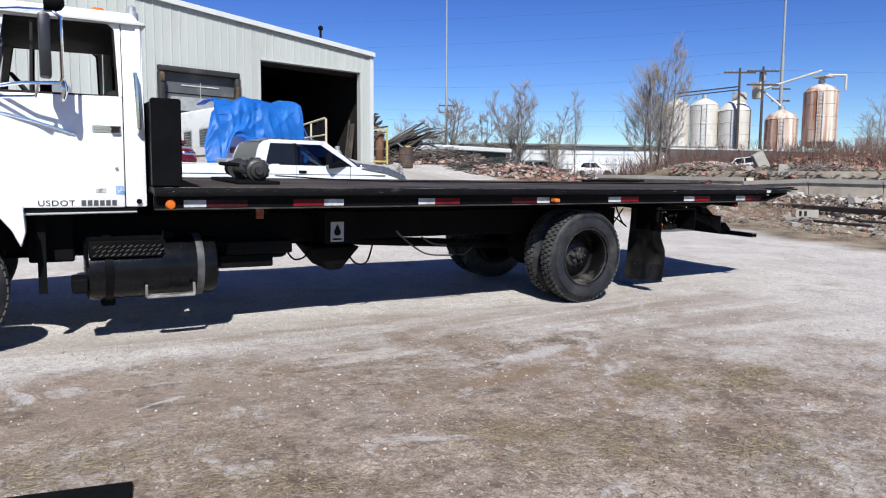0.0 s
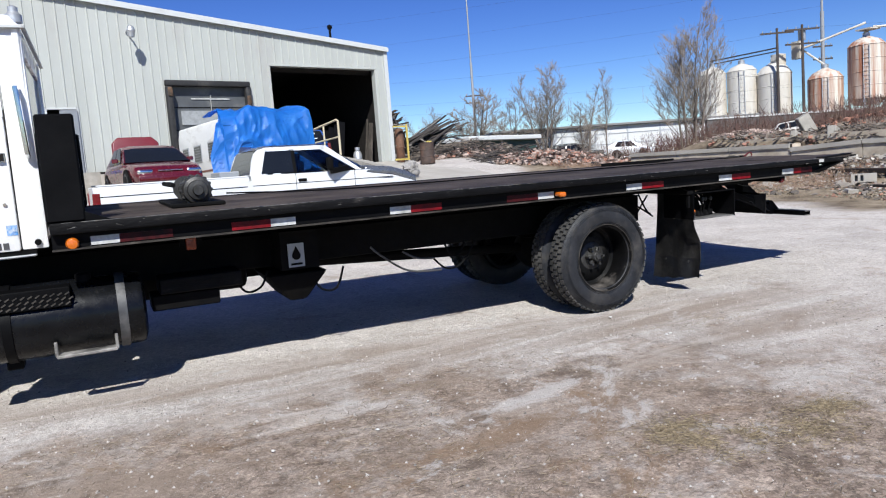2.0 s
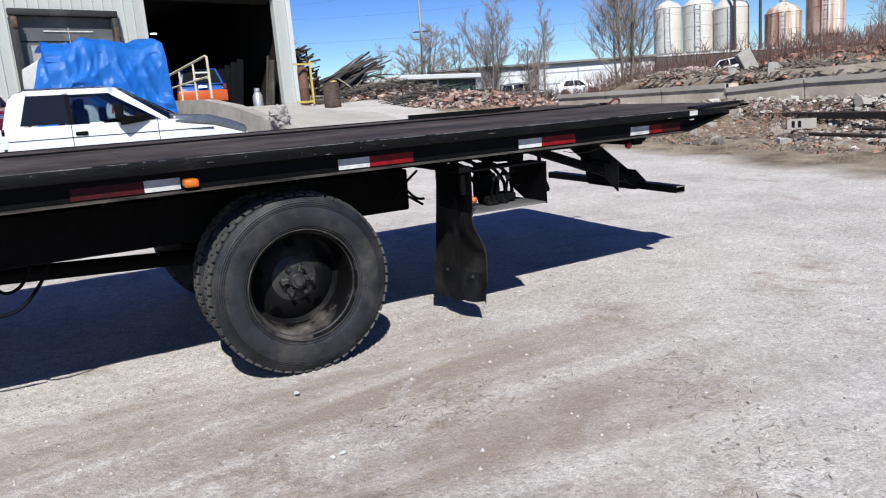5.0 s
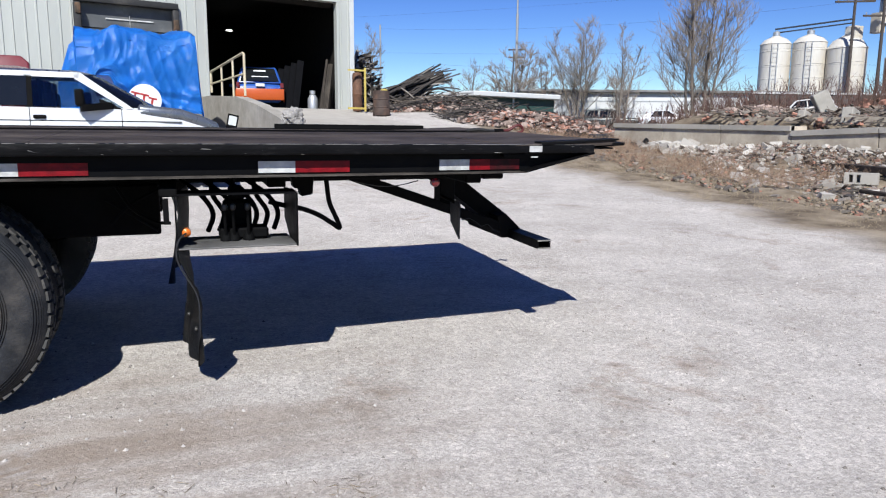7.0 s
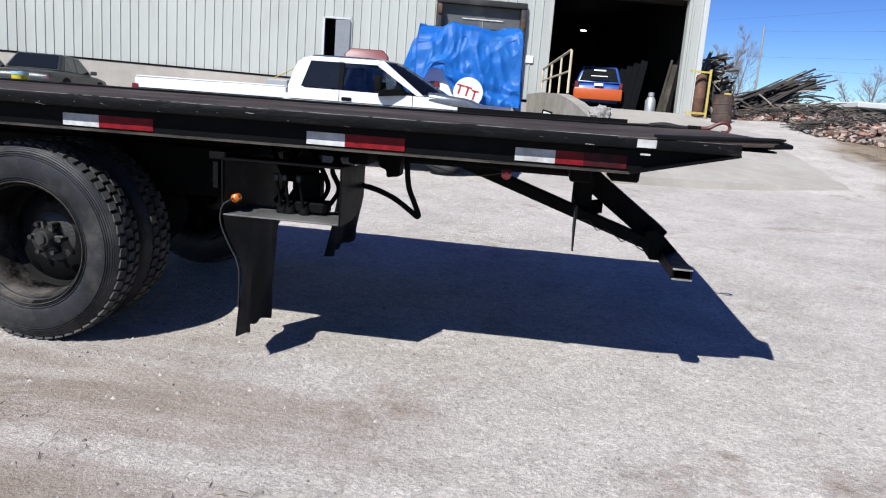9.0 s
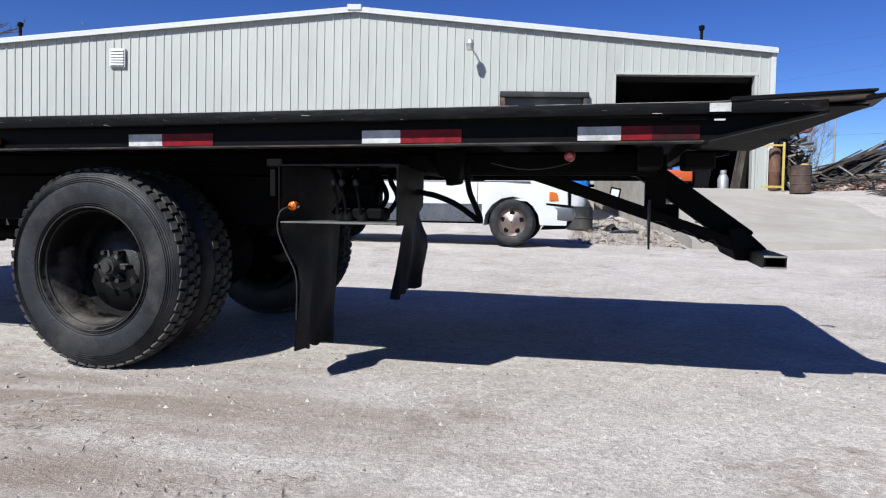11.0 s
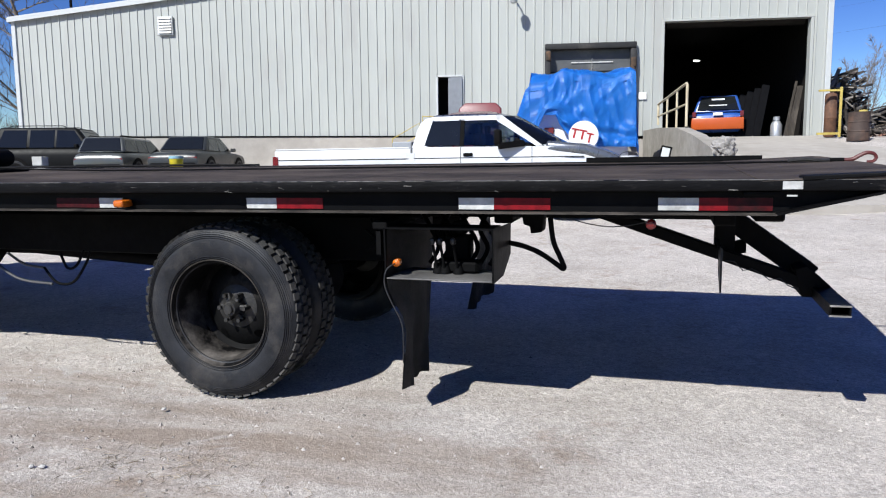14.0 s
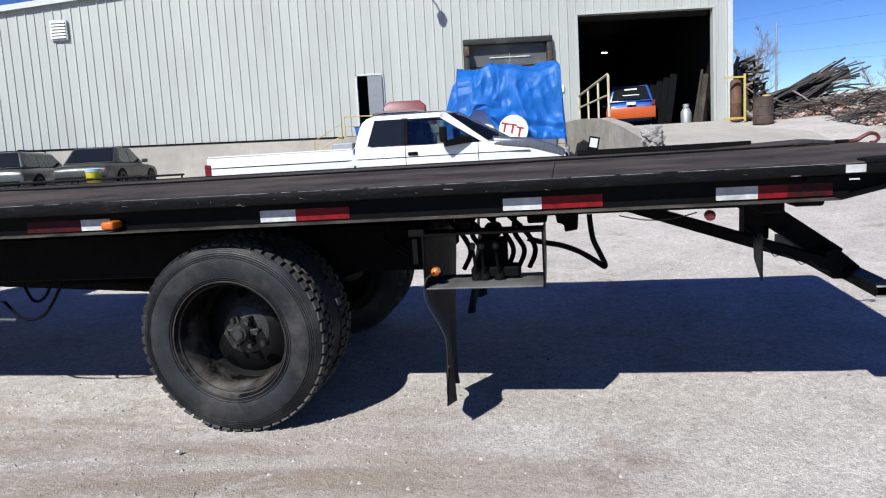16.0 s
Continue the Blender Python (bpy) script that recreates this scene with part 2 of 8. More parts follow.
def wall_line(y):
    """The retaining wall's x at y."""
    return 15.25 - 0.12 * (y - 7.0)


def height(x, y):
    """The lie of the ground: it rises to the building, to the rubble and to the ramp."""
    yy = min(max(y, -15), 20)
    z = 0.024 * yy + 0.022 * max(0, yy - 2) + 0.02 * min(max(x - 5, 0), 35)
    z += step(3.0, 4.4, x) * 1.2 * min(1, max(0, (y - 10.5) / 11.5)) * (1 - 0.7 * step(10, 16, x))
    z += 1.1 * step(0.1, 0.9, x - wall_line(y)) * step(-2, 3, y) * (1 - step(12.5, 18, y))
    z += 0.42 * step(-2.6, -0.2, x - wall_line(y)) * (1 - step(0.1, 0.9, x - wall_line(y))) * step(-2, 3, y) * (1 - step(9, 13, y))
    z += 0.05 * min(max(y - 10, 0), 10) * (1 - step(3.0, 4.4, x))
    z -= 0.026 * math.exp(-((x + 0.22) / 0.6) ** 2 - ((y - 0.25) / 0.45) ** 2)
    z += 0.13 * math.exp(-((x + 1.5) / 5.5) ** 2 - ((y - 8.7) / 2.4) ** 2)
    z += 0.46 * math.exp(-((x + 2.9) ** 2 + (y - 15.9) ** 2) / 9)
    return z


def ground_at(x, y, dz=0.0, rz=0.0):
    return pose(x, y, height(x, y) + dz, 0, 0, rz)


# ---- ground ----
def ground_material():
    m = bpy.data.materials.new("gravel_yard")
    m.use_nodes = True
    nt = m.node_tree
    n, l = nt.nodes, nt.links
    b = n["Principled BSDF"]
    tc = n.new("ShaderNodeTexCoord")
    P = tc.outputs["Object"]

    def tex(s, d=6.0, r=0.6, dist=0.0):
        t = n.new("ShaderNodeTexNoise")
        t.inputs["Scale"].default_value, t.inputs["Detail"].default_value, t.inputs["Roughness"].default_value, t.inputs["Distortion"].default_value = s, d, r, dist
        l.new(P, t.inputs["Vector"])
        return t.outputs["Fac"]

    def rng(v, a, c, lo=0.0, hi=1.0):
        r = n.new("ShaderNodeMapRange")
        for k, q in (("From Min", a), ("From Max", c), ("To Min", lo), ("To Max", hi)):
            r.inputs[k].default_value = q
        l.new(v, r.inputs["Value"])
        return r.outputs["Result"]

    def op(kind, a, c):
        q = n.new("ShaderNodeMath")
        q.operation = kind
        for i, v in enumerate((a, c)):
            if isinstance(v, (int, float)):
                q.inputs[i].default_value = v
            else:
                l.new(v, q.inputs[i])
        return q.outputs[0]

    def mixed(f, a, c):
        x = n.new("ShaderNodeMix")
        x.data_type = "RGBA"
        l.new(f, x.inputs["Factor"])
        ia, ib = [q for q in x.inputs if q.type == "RGBA"]
        for i, v in ((ia, a), (ib, c)):
            if isinstance(v, tuple):
                i.default_value = (*v, 1)
            else:
                l.new(v, i)
        return [q for q in x.outputs if q.type == "RGBA"][0]

    sep = n.new("ShaderNodeSeparateXYZ")
    l.new(P, sep.inputs[0])
    X, Y = sep.outputs["X"], sep.outputs["Y"]
    def speck(scale, lo, hi, col):
        v = n.new("ShaderNodeTexVoronoi")
        v.inputs["Scale"].default_value = scale
        l.new(P, v.inputs["Vector"])
        sv = n.new("ShaderNodeSeparateColor")
        l.new(v.outputs["Color"], sv.inputs[0])
        h = n.new("ShaderNodeHueSaturation")
        l.new(rng(sv.outputs[0], 0, 1, lo, hi), h.inputs["Value"])
        l.new(col, h.inputs["Color"])
        return h.outputs["Color"], v.outputs["Distance"]

    # crushed pale stone: fine grey, white and dark grains
    pale = mixed(rng(tex(1.3, 10, 0.7), 0.36, 0.64), (0.385, 0.352, 0.32), (0.49, 0.452, 0.418))
    pale, _ = speck(26, 0.9, 1.08, pale)
    pale, _ = speck(58, 0.84, 1.12, pale)
    pale, _ = speck(130, 0.8, 1.16, pale)
    # packed brown earth, mottled at a hand's width
    brown = mixed(rng(tex(4.5, 12, 0.74), 0.36, 0.62), (0.15, 0.11, 0.084), (0.335, 0.272, 0.222))
    brown, _ = speck(34, 0.74, 1.2, brown)
    brown, _ = speck(95, 0.68, 1.3, brown)
    # the earth lies west of a slanting line and stays off the strip beside the truck
    west = rng(op("ADD", X, op("MULTIPLY", Y, 0.55)), 0.3, -2.6)
    near = rng(Y, 0.1, -1.2)
    soil = op("ADD", op("MULTIPLY", tex(0.9, 12, 0.74, 0.5), 0.62), op("ADD", op("MULTIPLY", tex(3.4, 12, 0.78, 0.3), 0.38), op("MULTIPLY", op("MULTIPLY", west, near), 0.17)))
    c = mixed(rng(soil, 0.54, 0.66), pale, brown)
    # broad soft changes of tone
    broad = n.new("ShaderNodeHueSaturation")
    l.new(rng(tex(0.45, 5, 0.6, 0.6), 0.3, 0.7, 0.9, 1.08), broad.inputs["Value"])
    l.new(c, broad.inputs["Color"])
    c = broad.outputs["Color"]
    # long soft streaks left by wheels running beside the truck
    lay = n.new("ShaderNodeMapping")
    lay.inputs["Rotation"].default_value = (0, 0, radians(6))
    lay.inputs["Scale"].default_value = (0.16, 1.0, 1.0)
    l.new(P, lay.inputs["Vector"])

    def streak(s_, lo, hi, d=6):
        t = n.new("ShaderNodeTexNoise")
        t.inputs["Scale"].default_value, t.inputs["Detail"].default_value, t.inputs["Roughness"].default_value, t.inputs["Distortion"].default_value = s_, d, 0.62, 0.7
        l.new(lay.outputs["Vector"], t.inputs["Vector"])
        return rng(t.outputs["Fac"], lo, hi)

    lane = op("MULTIPLY", op("MULTIPLY", rng(Y, 0.8, 0.0), rng(Y, -2.6, -1.3)), rng(X, 2.6, 0.7))
    c = mixed(op("MULTIPLY", op("MULTIPLY", streak(1.7, 0.4, 0.58, 9), lane), 0.78), c, (0.215, 0.168, 0.13))
    c = mixed(op("MULTIPLY", op("MULTIPLY", streak(2.6, 0.55, 0.66, 10), lane), 0.6), c, (0.45, 0.412, 0.372))
    # dark damp blotches and flattened rusty straw with ragged edges
    wide = op("MULTIPLY", west, near)
    c = mixed(op("MULTIPLY", op("MULTIPLY", rng(tex(2.0, 14, 0.78, 0.4), 0.545, 0.625), wide), 0.8), c, (0.098, 0.073, 0.056))
    c = mixed(op("MULTIPLY", op("MULTIPLY", rng(tex(1.25, 14, 0.78, 0.9), 0.555, 0.63), wide), 0.7), c, (0.185, 0.122, 0.075))
    # dried cement-pale puddles
    c = mixed(op("MULTIPLY", op("MULTIPLY", rng(tex(1.6, 14, 0.72, 0.9), 0.58, 0.63), rng(X, 2.0, -0.5)), 0.8), c, (0.4, 0.375, 0.35))
    # dark grit sprinkled over it all
    c = mixed(op("MULTIPLY", rng(tex(48, 5, 0.75), 0.62, 0.7), 0.5), c, (0.11, 0.094, 0.082))
    c = mixed(op("MULTIPLY", rng(tex(64, 4, 0.7), 0.64, 0.7), 0.45), c, (0.56, 0.53, 0.5))
    # dead grass and soil round the rubble
    rub = rng(op("ADD", op("SUBTRACT", X, op("MULTIPLY", Y, 0.12)), op("MULTIPLY", tex(0.5), 3.0)), 8.9, 9.8)
    c = mixed(rub, c, mixed(rng(tex(1.8, 8), 0.35, 0.65), (0.0962, 0.0725, 0.0503), (0.266, 0.218, 0.159)))
    far_edge = rng(op("ADD", Y, op("MULTIPLY", tex(0.4), 3.0)), 22.5, 25.0)
    c = mixed(far_edge, c, (0.148, 0.122, 0.0888))
    l.new(c, b.inputs["Base Color"])
    b.inputs["Roughness"].default_value = 0.95
    b.inputs["Specular IOR Level"].default_value = 0.2
    k = n.new("ShaderNodeBump")
    k.inputs["Strength"].default_value, k.inputs["Distance"].default_value = 0.6, 0.018
    hgt = op("ADD", op("MULTIPLY", tex(9, 10, 0.72), 1.8), op("MULTIPLY", tex(55, 4, 0.7), 0.9))
    l.new(hgt, k.inputs["Height"])
    l.new(k.outputs["Normal"], b.inputs["Normal"])
    return m


def axis(lo, hi, fine_lo, fine_hi, fine):
    """Grid lines, close together where the camera passes and wider far off."""
    out, x, s = [], fine_lo, fine
    while x < fine_hi:
        out.append(x)
        x += fine
    right, x, s = [], fine_hi, fine
    while x < hi:
        right.append(x)
        s *= 1.13
        x += s
    left, x, s = [], fine_lo - fine, fine
    while x > lo:
        left.append(x)
        s *= 1.13
        x -= s
    return left[::-1] + out + right


def build_ground():
    xs, ys = axis(-1500, 1500, -8, 24, 0.14), axis(-1500, 1500, -6, 13, 0.14)
    verts = []
    for y in ys:
        for x in xs:
            z = height(x, y)
            if -9 < x < 26 and -7 < y < 26:
                rough = 0.012 + 0.1 * step(8.5, 11, x + 1.2 * noise_at(x, y, 0.4))
                z += rough * (noise_at(x, y, 0.9) + 0.5 * noise_at(x, y, 3.1, 7))
            verts.append((x, y, z))
    w = len(xs)
    faces = [(j * w + i, j * w + i + 1, (j + 1) * w + i + 1, (j + 1) * w + i) for j in range(len(ys) - 1) for i in range(w - 1)]
    me = bpy.data.meshes.new("ground")
    me.from_pydata(verts, [], faces)
    me.materials.append(ground_material())
    me.shade_smooth()
    tagged(new("ground", me), "pale crushed-stone yard with brown earth patches", "ground", kind="structure")


build_ground()


def build_litter():
    """Loose stones, straw and chips lying where the camera passes."""
    rng = random.Random(3)

    def mesh_of(name, n, place, make, m, label, category):
        verts, faces = [], []
        for i in range(n):
            x, y = place()
            make(x, y, height(x, y) + 0.012 * (noise_at(x, y, 0.9) + 0.5 * noise_at(x, y, 3.1, 7)), verts, faces)
        me = bpy.data.meshes.new(name)
        me.from_pydata(verts, [], faces)
        me.materials.append(m)
        tagged(new(name, me), label, category, kind="stuff")

    def stone(x, y, z, verts, faces, big=1.0):
        r = (0.003 + 0.011 * rng.random() ** 5) * big
        k = len(verts)
        a0 = rng.random() * 6.3
        for j in range(5):
            a = a0 + j * math.tau / 5
            q = r * rng.uniform(0.7, 1.2)
            verts.append((x + q * math.cos(a), y + q * math.sin(a), z - 0.002))
        verts.append((x + rng.uniform(-0.3, 0.3) * r, y + rng.uniform(-0.3, 0.3) * r, z + r * rng.uniform(0.6, 1.0)))
        faces.extend([(k + j, k + (j + 1) % 5, k + 5) for j in range(5)])

    def straw(x, y, z, verts, faces):
        a, L, w = rng.random() * 6.3, rng.uniform(0.015, 0.06), rng.uniform(0.0008, 0.0018)
        d, s = Vector((math.cos(a), math.sin(a), rng.uniform(-0.02, 0.16))) * L, Vector((-math.sin(a), math.cos(a), 0)) * w
        p, k = Vector((x, y, z + 0.004)), len(verts)
        verts.extend([tuple(p - s), tuple(p + s), tuple(p + d + s), tuple(p + d - s), tuple(p + d * 0.5 + Vector((0, 0, w * 1.5)))])
        faces.extend([(k, k + 1, k + 4), (k + 1, k + 2, k + 4), (k + 2, k + 3, k + 4), (k + 3, k, k + 4)])

    def patch():
        while True:
            x, y = rng.uniform(-7.5, 1.5), rng.uniform(-4.6, -0.6)
            if noise_at(x, y, 0.9, 11) + 0.5 * noise_at(x, y, 2.3, 4) > rng.uniform(-0.1, 0.6) - 0.25 * step(-0.5, -4, x):
                return x, y

    near = lambda: (rng.uniform(-7, 8) , -4.2 + 5.5 * rng.random() ** 1.2)
    mesh_of("gravel", 26000, near, stone, island_mat("loose_stones", (0.12, 0.105, 0.092), (0.4, 0.37, 0.34)), "loose pale gravel stones on the yard", "gravel")
    mesh_of("straw", 9000, patch, straw, island_mat("dead_straw", (0.0888, 0.0666, 0.0444), (0.296, 0.237, 0.163)), "dead straw and grass flattened on the earth", "straw")
    mesh_of("wood_chips", 700, patch, straw, island_mat("dark_chips", (0.037, 0.0259, 0.0185), (0.148, 0.111, 0.0814)), "dark bark chips and twigs on the yard", "wood chips")
    def blade(x, y, z, verts, faces):
        a, k, hgt = rng.random() * 6.3, len(verts), rng.uniform(0.005, 0.02)
        w, d = Vector((math.cos(a), math.sin(a), 0)) * rng.uniform(0.0015, 0.003), Vector((rng.uniform(-0.03, 0.03), rng.uniform(-0.03, 0.03), hgt))
        p = Vector((x, y, z))
        verts.extend([tuple(p - w), tuple(p + w), tuple(p + d * 0.6 + w * 0.7), tuple(p + d * 0.6 - w * 0.7), tuple(p + d + Vector((d.x, d.y, 0)))])
        faces.extend([(k, k + 1, k + 2, k + 3), (k + 3, k + 2, k + 4)])

    mats = ((-4.95, -2.1, 0.3), (-5.43, -2.25, 0.25), (-3.0, -3.05, 0.3), (-2.75, -3.2, 0.22), (-3.3, -2.8, 0.22), (-1.25, -2.75, 0.13), (-1.85, -2.4, 0.13), (-1.75, -2.62, 0.12), (-0.96, -2.6, 0.1), (-4.4, -3.1, 0.2), (-2.2, -3.6, 0.2), (-4.7, -2.75, 0.25))

    def tuft():
        while True:
            x, y, w = rng.choice(mats)
            x, y = x + rng.gauss(0, w), y + rng.gauss(0, w * 0.7)
            if noise_at(x, y, 5.0, 2) > rng.uniform(-0.5, 0.3):
                return x, y

    mesh_of("grass_tufts", 2600, tuft, blade, island_mat("dry_tufts", (0.09, 0.066, 0.038), (0.24, 0.175, 0.1)), "short flattened dry grass tufts in the yard", "grass")
    mesh_of("straw_mat", 7400, tuft, straw, island_mat("matted_straw", (0.118, 0.0888, 0.0518), (0.296, 0.237, 0.148)), "matted straw round the grass tufts", "straw")
    litter = mat("white_litter", (0.444, 0.429, 0.407), 0.7, var=0.1, bump=0.2)
    for x, y in ((-6.1, -2.2), (-5.55, -2.45), (-5.95, -3.05), (-0.44, -1.45), (-0.51, -0.96), (-0.46, -0.95), (-3.13, -1.45), (-2.3, -3.1), (-4.7, -1.75), (-2.7, -1.2), (-3.7, -1.4), (1.2, -1.7), (-0.42, -0.19)):
        s = Shape()
        s.bm.free()
        s.bm = bmesh.new()
        bmesh.ops.create_icosphere(s.bm, subdivisions=1, radius=rng.uniform(0.009, 0.018))
        s.bend(lambda a, b, c: (a * rng.uniform(0.8, 1.5), b * rng.uniform(0.6, 1.1), c * 0.5))
        thing("stone_chip", s, litter, pose(x, y, height(x, y) + 0.012, 0, 0, rng.random() * 180), "white stone chip lying on the yard", "stone", "white chips on the yard", smooth=0)


def island_mat(name, dark, light, rough=0.9):
    """Lumps that differ in tone from one to the next."""
    m = mat(name, light, rough, var=0.12, scale=9, bump=0.3, bscale=30)
    nt = m.node_tree
    g = nt.nodes.new("ShaderNodeNewGeometry")
    x = nt.nodes.new("ShaderNodeMix")
    x.data_type = "RGBA"
    nt.links.new(g.outputs["Random Per Island"], x.inputs["Factor"])
    ia, ib = [q for q in x.inputs if q.type == "RGBA"]
    ia.default_value, ib.default_value = (*dark, 1), (*light, 1)
    nt.links.new([q for q in x.outputs if q.type == "RGBA"][0], nt.nodes["Principled BSDF"].inputs["Base Color"])
    return m


build_litter()

# ---- warehouse ----
AX, AY, ATURN = 7.468, 22.964, 10.8  # its front right corner and the turn of its front
EAVE, RIDGE, LONG, DEEP = 6.9, 8.22, 29.0, 34.0


def base_line(u):
    return 2.22 - 0.0135 * u


def gable(u):
    return EAVE + (RIDGE - EAVE) * (1 - abs(u + LONG / 2) / (LONG / 2))


OPENINGS = {"bay": (-5.45, -0.74, 2.2, 6.1), "dock": (-9.26, -6.45, 1.9, 5.33), "yard_door": (-13.11, -12.24, 2.3, 4.44)}


def siding(u0, u1, lo, hi, rib=0.305):
    """One ribbed sheet of the cladding between two heights (functions of u)."""
    s = Shape()
    us = [u0]
    k = math.ceil((u0 + 1e-4) / rib) * rib
    while k < u1 + 0.02:
        for d, out in ((-0.032, 0), (-0.014, 1), (0.014, 1), (0.032, 0)):
            if u0 < k + d < u1:
                us.append((k + d, out))
        k += rib
    us = [(u, 0) if not isinstance(u, tuple) else u for u in us] + [(u1, 0)]
    rows = [[(u, -0.028 * o, f(u)) for u, o in us] for f in (lo, hi)]
    s.sheet(rows)
    return s


def build_warehouse():
    w = root("warehouse", pose(AX, AY, 0, 0, 0, ATURN), "long white ribbed-metal warehouse with a low gabled roof", "building")
    # front wall backing with the openings left free
    cuts = [-LONG, -14.5, -13.11, -12.24, -9.26, -6.45, -5.45, -0.74, -0.1]
    wall = Shape()
    for a, b in zip(cuts, cuts[1:]):
        op = next((o for o in OPENINGS.values() if abs(o[0] - a) < 0.01), None)
        for z0, z1 in ([(lambda u: base_line(u), lambda u: gable(u))] if not op else [(lambda u, o=op: o[3], lambda u: gable(u))]):
            wall.hull([(a, 0.02, z0(a)), (b, 0.02, z0(b)), (b, 0.2, z0(b)), (a, 0.2, z0(a))], [(a, 0.02, z1(a)), (b, 0.02, z1(b)), (b, 0.2, z1(b)), (a, 0.2, z1(a))])
    part("front_wall", wall, TRIM, w)
    for name, a, b, ylo, yhi in (("side_wall", -0.3, -0.1, 0.2, DEEP), ("side_wall", -LONG, -LONG + 0.2, 0.2, DEEP)):
        part(name, Shape().box(a, b, ylo, yhi, 0.3, EAVE), TRIM, w)
    part("back_wall", Shape().box(-LONG, 0, DEEP, DEEP + 0.2, 0.3, EAVE), TRIM, w)
    part("back_gable", Shape().hull([(-LONG, DEEP, EAVE), (0, DEEP, EAVE), (-LONG / 2, DEEP, RIDGE)], [(-LONG, DEEP + 0.2, EAVE), (0, DEEP + 0.2, EAVE), (-LONG / 2, DEEP + 0.2, RIDGE)]), TRIM, w)
    for sgn in (0, 1):
        x0, x1 = ((-0.08, -LONG / 2) if sgn == 0 else (-LONG - 0.12, -LONG / 2))
        roof = Shape().hull([(x0, -0.12, EAVE + 0.02), (x1, -0.12, RIDGE + 0.03), (x1, DEEP + 0.3, RIDGE + 0.03), (x0, DEEP + 0.3, EAVE + 0.02)], [(x0, -0.12, EAVE + 0.1), (x1, -0.12, RIDGE + 0.11), (x1, DEEP + 0.3, RIDGE + 0.11), (x0, DEEP + 0.3, EAVE + 0.1)])
        part("roof", roof, TRIM, w)
        part("rake_trim", Shape().beam((x0, -0.14, EAVE - 0.02), (x1, -0.14, RIDGE - 0.01), 0.05, 0.16), TRIM, w)
    part("ridge_cap", Shape().box(-LONG / 2 - 0.25, -LONG / 2 + 0.25, -0.2, 0.1, RIDGE - 0.05, RIDGE + 0.16).bevel(0.02), TRIM, w)
    # floor colour kept dark to put the bay's shade into it
    part("floor", Shape().box(-LONG + 0.2, -0.2, 0.0, DEEP, 1.9, 2.2), mat("oily_floor", (0.0518, 0.0481, 0.0444), 0.8, var=0.2, bump=0.2), w)
    # added sheets on side wall and ceiling; their near-black colour paints the bay's shade
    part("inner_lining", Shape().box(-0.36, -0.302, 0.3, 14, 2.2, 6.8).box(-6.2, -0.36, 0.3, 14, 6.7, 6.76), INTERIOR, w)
    part("foundation", Shape().hull([(-LONG, -0.06, 0.2), (-6.4, -0.06, 0.2), (-6.4, 0.3, 0.2), (-LONG, 0.3, 0.2)], [(-LONG, -0.06, base_line(-LONG)), (-6.4, -0.06, base_line(-6.4)), (-6.4, 0.3, base_line(-6.4)), (-LONG, 0.3, base_line(-LONG))]), APRON, w)
    part("foundation", Shape().box(-6.4, 0.0, -0.05, 0.3, 0.4, 2.2), APRON, w)
    part("base_flashing", Shape().hull([(-LONG, -0.075, base_line(-LONG) - 0.04), (-9.3, -0.075, base_line(-9.3) - 0.04), (-9.3, 0.0, base_line(-9.3) - 0.04), (-LONG, 0, base_line(-LONG) - 0.04)], [(-LONG, -0.075, base_line(-LONG) + 0.02), (-9.3, -0.075, base_line(-9.3) + 0.02), (-9.3, 0, base_line(-9.3) + 0.02), (-LONG, 0, base_line(-LONG) + 0.02)]), FRAME, w)
    # cladding sheets
    edges = sorted({-0.1, -0.74, -5.45, -6.45, -9.26, -12.24, -13.11, -LONG, *[-0.915 * i for i in range(1, 32)]}, reverse=True)
    for b, a in zip(edges, edges[1:]):
        if b - a < 0.02:
            continue
        op = next((o for o in OPENINGS.values() if o[0] - 0.01 <= a and b <= o[1] + 0.01), None)
        lo = (lambda u, o=op: o[3]) if op else base_line
        part("siding_sheet", siding(a, b, lo, lambda u: gable(u) - 0.02), SIDING, w, smooth=0)
    part("corner_trim", Shape().box(-0.27, -0.096, -0.06, 0.16, 2.2, EAVE).bevel(0.01), TRIM, w)
    part("corner_trim", Shape().box(-LONG - 0.04, -LONG + 0.12, -0.06, 0.16, base_line(-LONG), EAVE).bevel(0.01), TRIM, w)
    # bay: jambs, head, inside
    part("bay_jamb", Shape().box(-0.78, -0.68, -0.045, 0.24, 2.2, 6.1).bevel(0.01), SIDING, w)
    part("bay_jamb", Shape().box(-5.51, -5.43, -0.045, 0.24, 2.2, 6.1).bevel(0.01), SIDING, w)
    part("bay_head", Shape().box(-5.51, -0.68, -0.05, 0.24, 6.06, 6.14).bevel(0.01), SIDING, w)
    # unseen roll and inner walls, coloured near-black to stand in for the bay's shade
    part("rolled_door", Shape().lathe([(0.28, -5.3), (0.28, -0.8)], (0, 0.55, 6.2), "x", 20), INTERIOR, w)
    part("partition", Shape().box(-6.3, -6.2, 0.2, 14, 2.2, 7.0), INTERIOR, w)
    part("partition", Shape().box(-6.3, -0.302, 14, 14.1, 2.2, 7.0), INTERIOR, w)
    return w


warehouse = build_warehouse()

# ---- flatbed truck ----
TANKGREY = mat("lettering_grey", (0.0518, 0.0518, 0.0555), 0.6, var=0.2, bump=0)
truck = root("flatbed_truck", pose(0, 0, 0, 2.3, 0, 0), "white-cabbed flatbed truck with a long worn black steel deck", "truck")
TOP, LOW, WIDE = 1.237, 1.08, 2.44


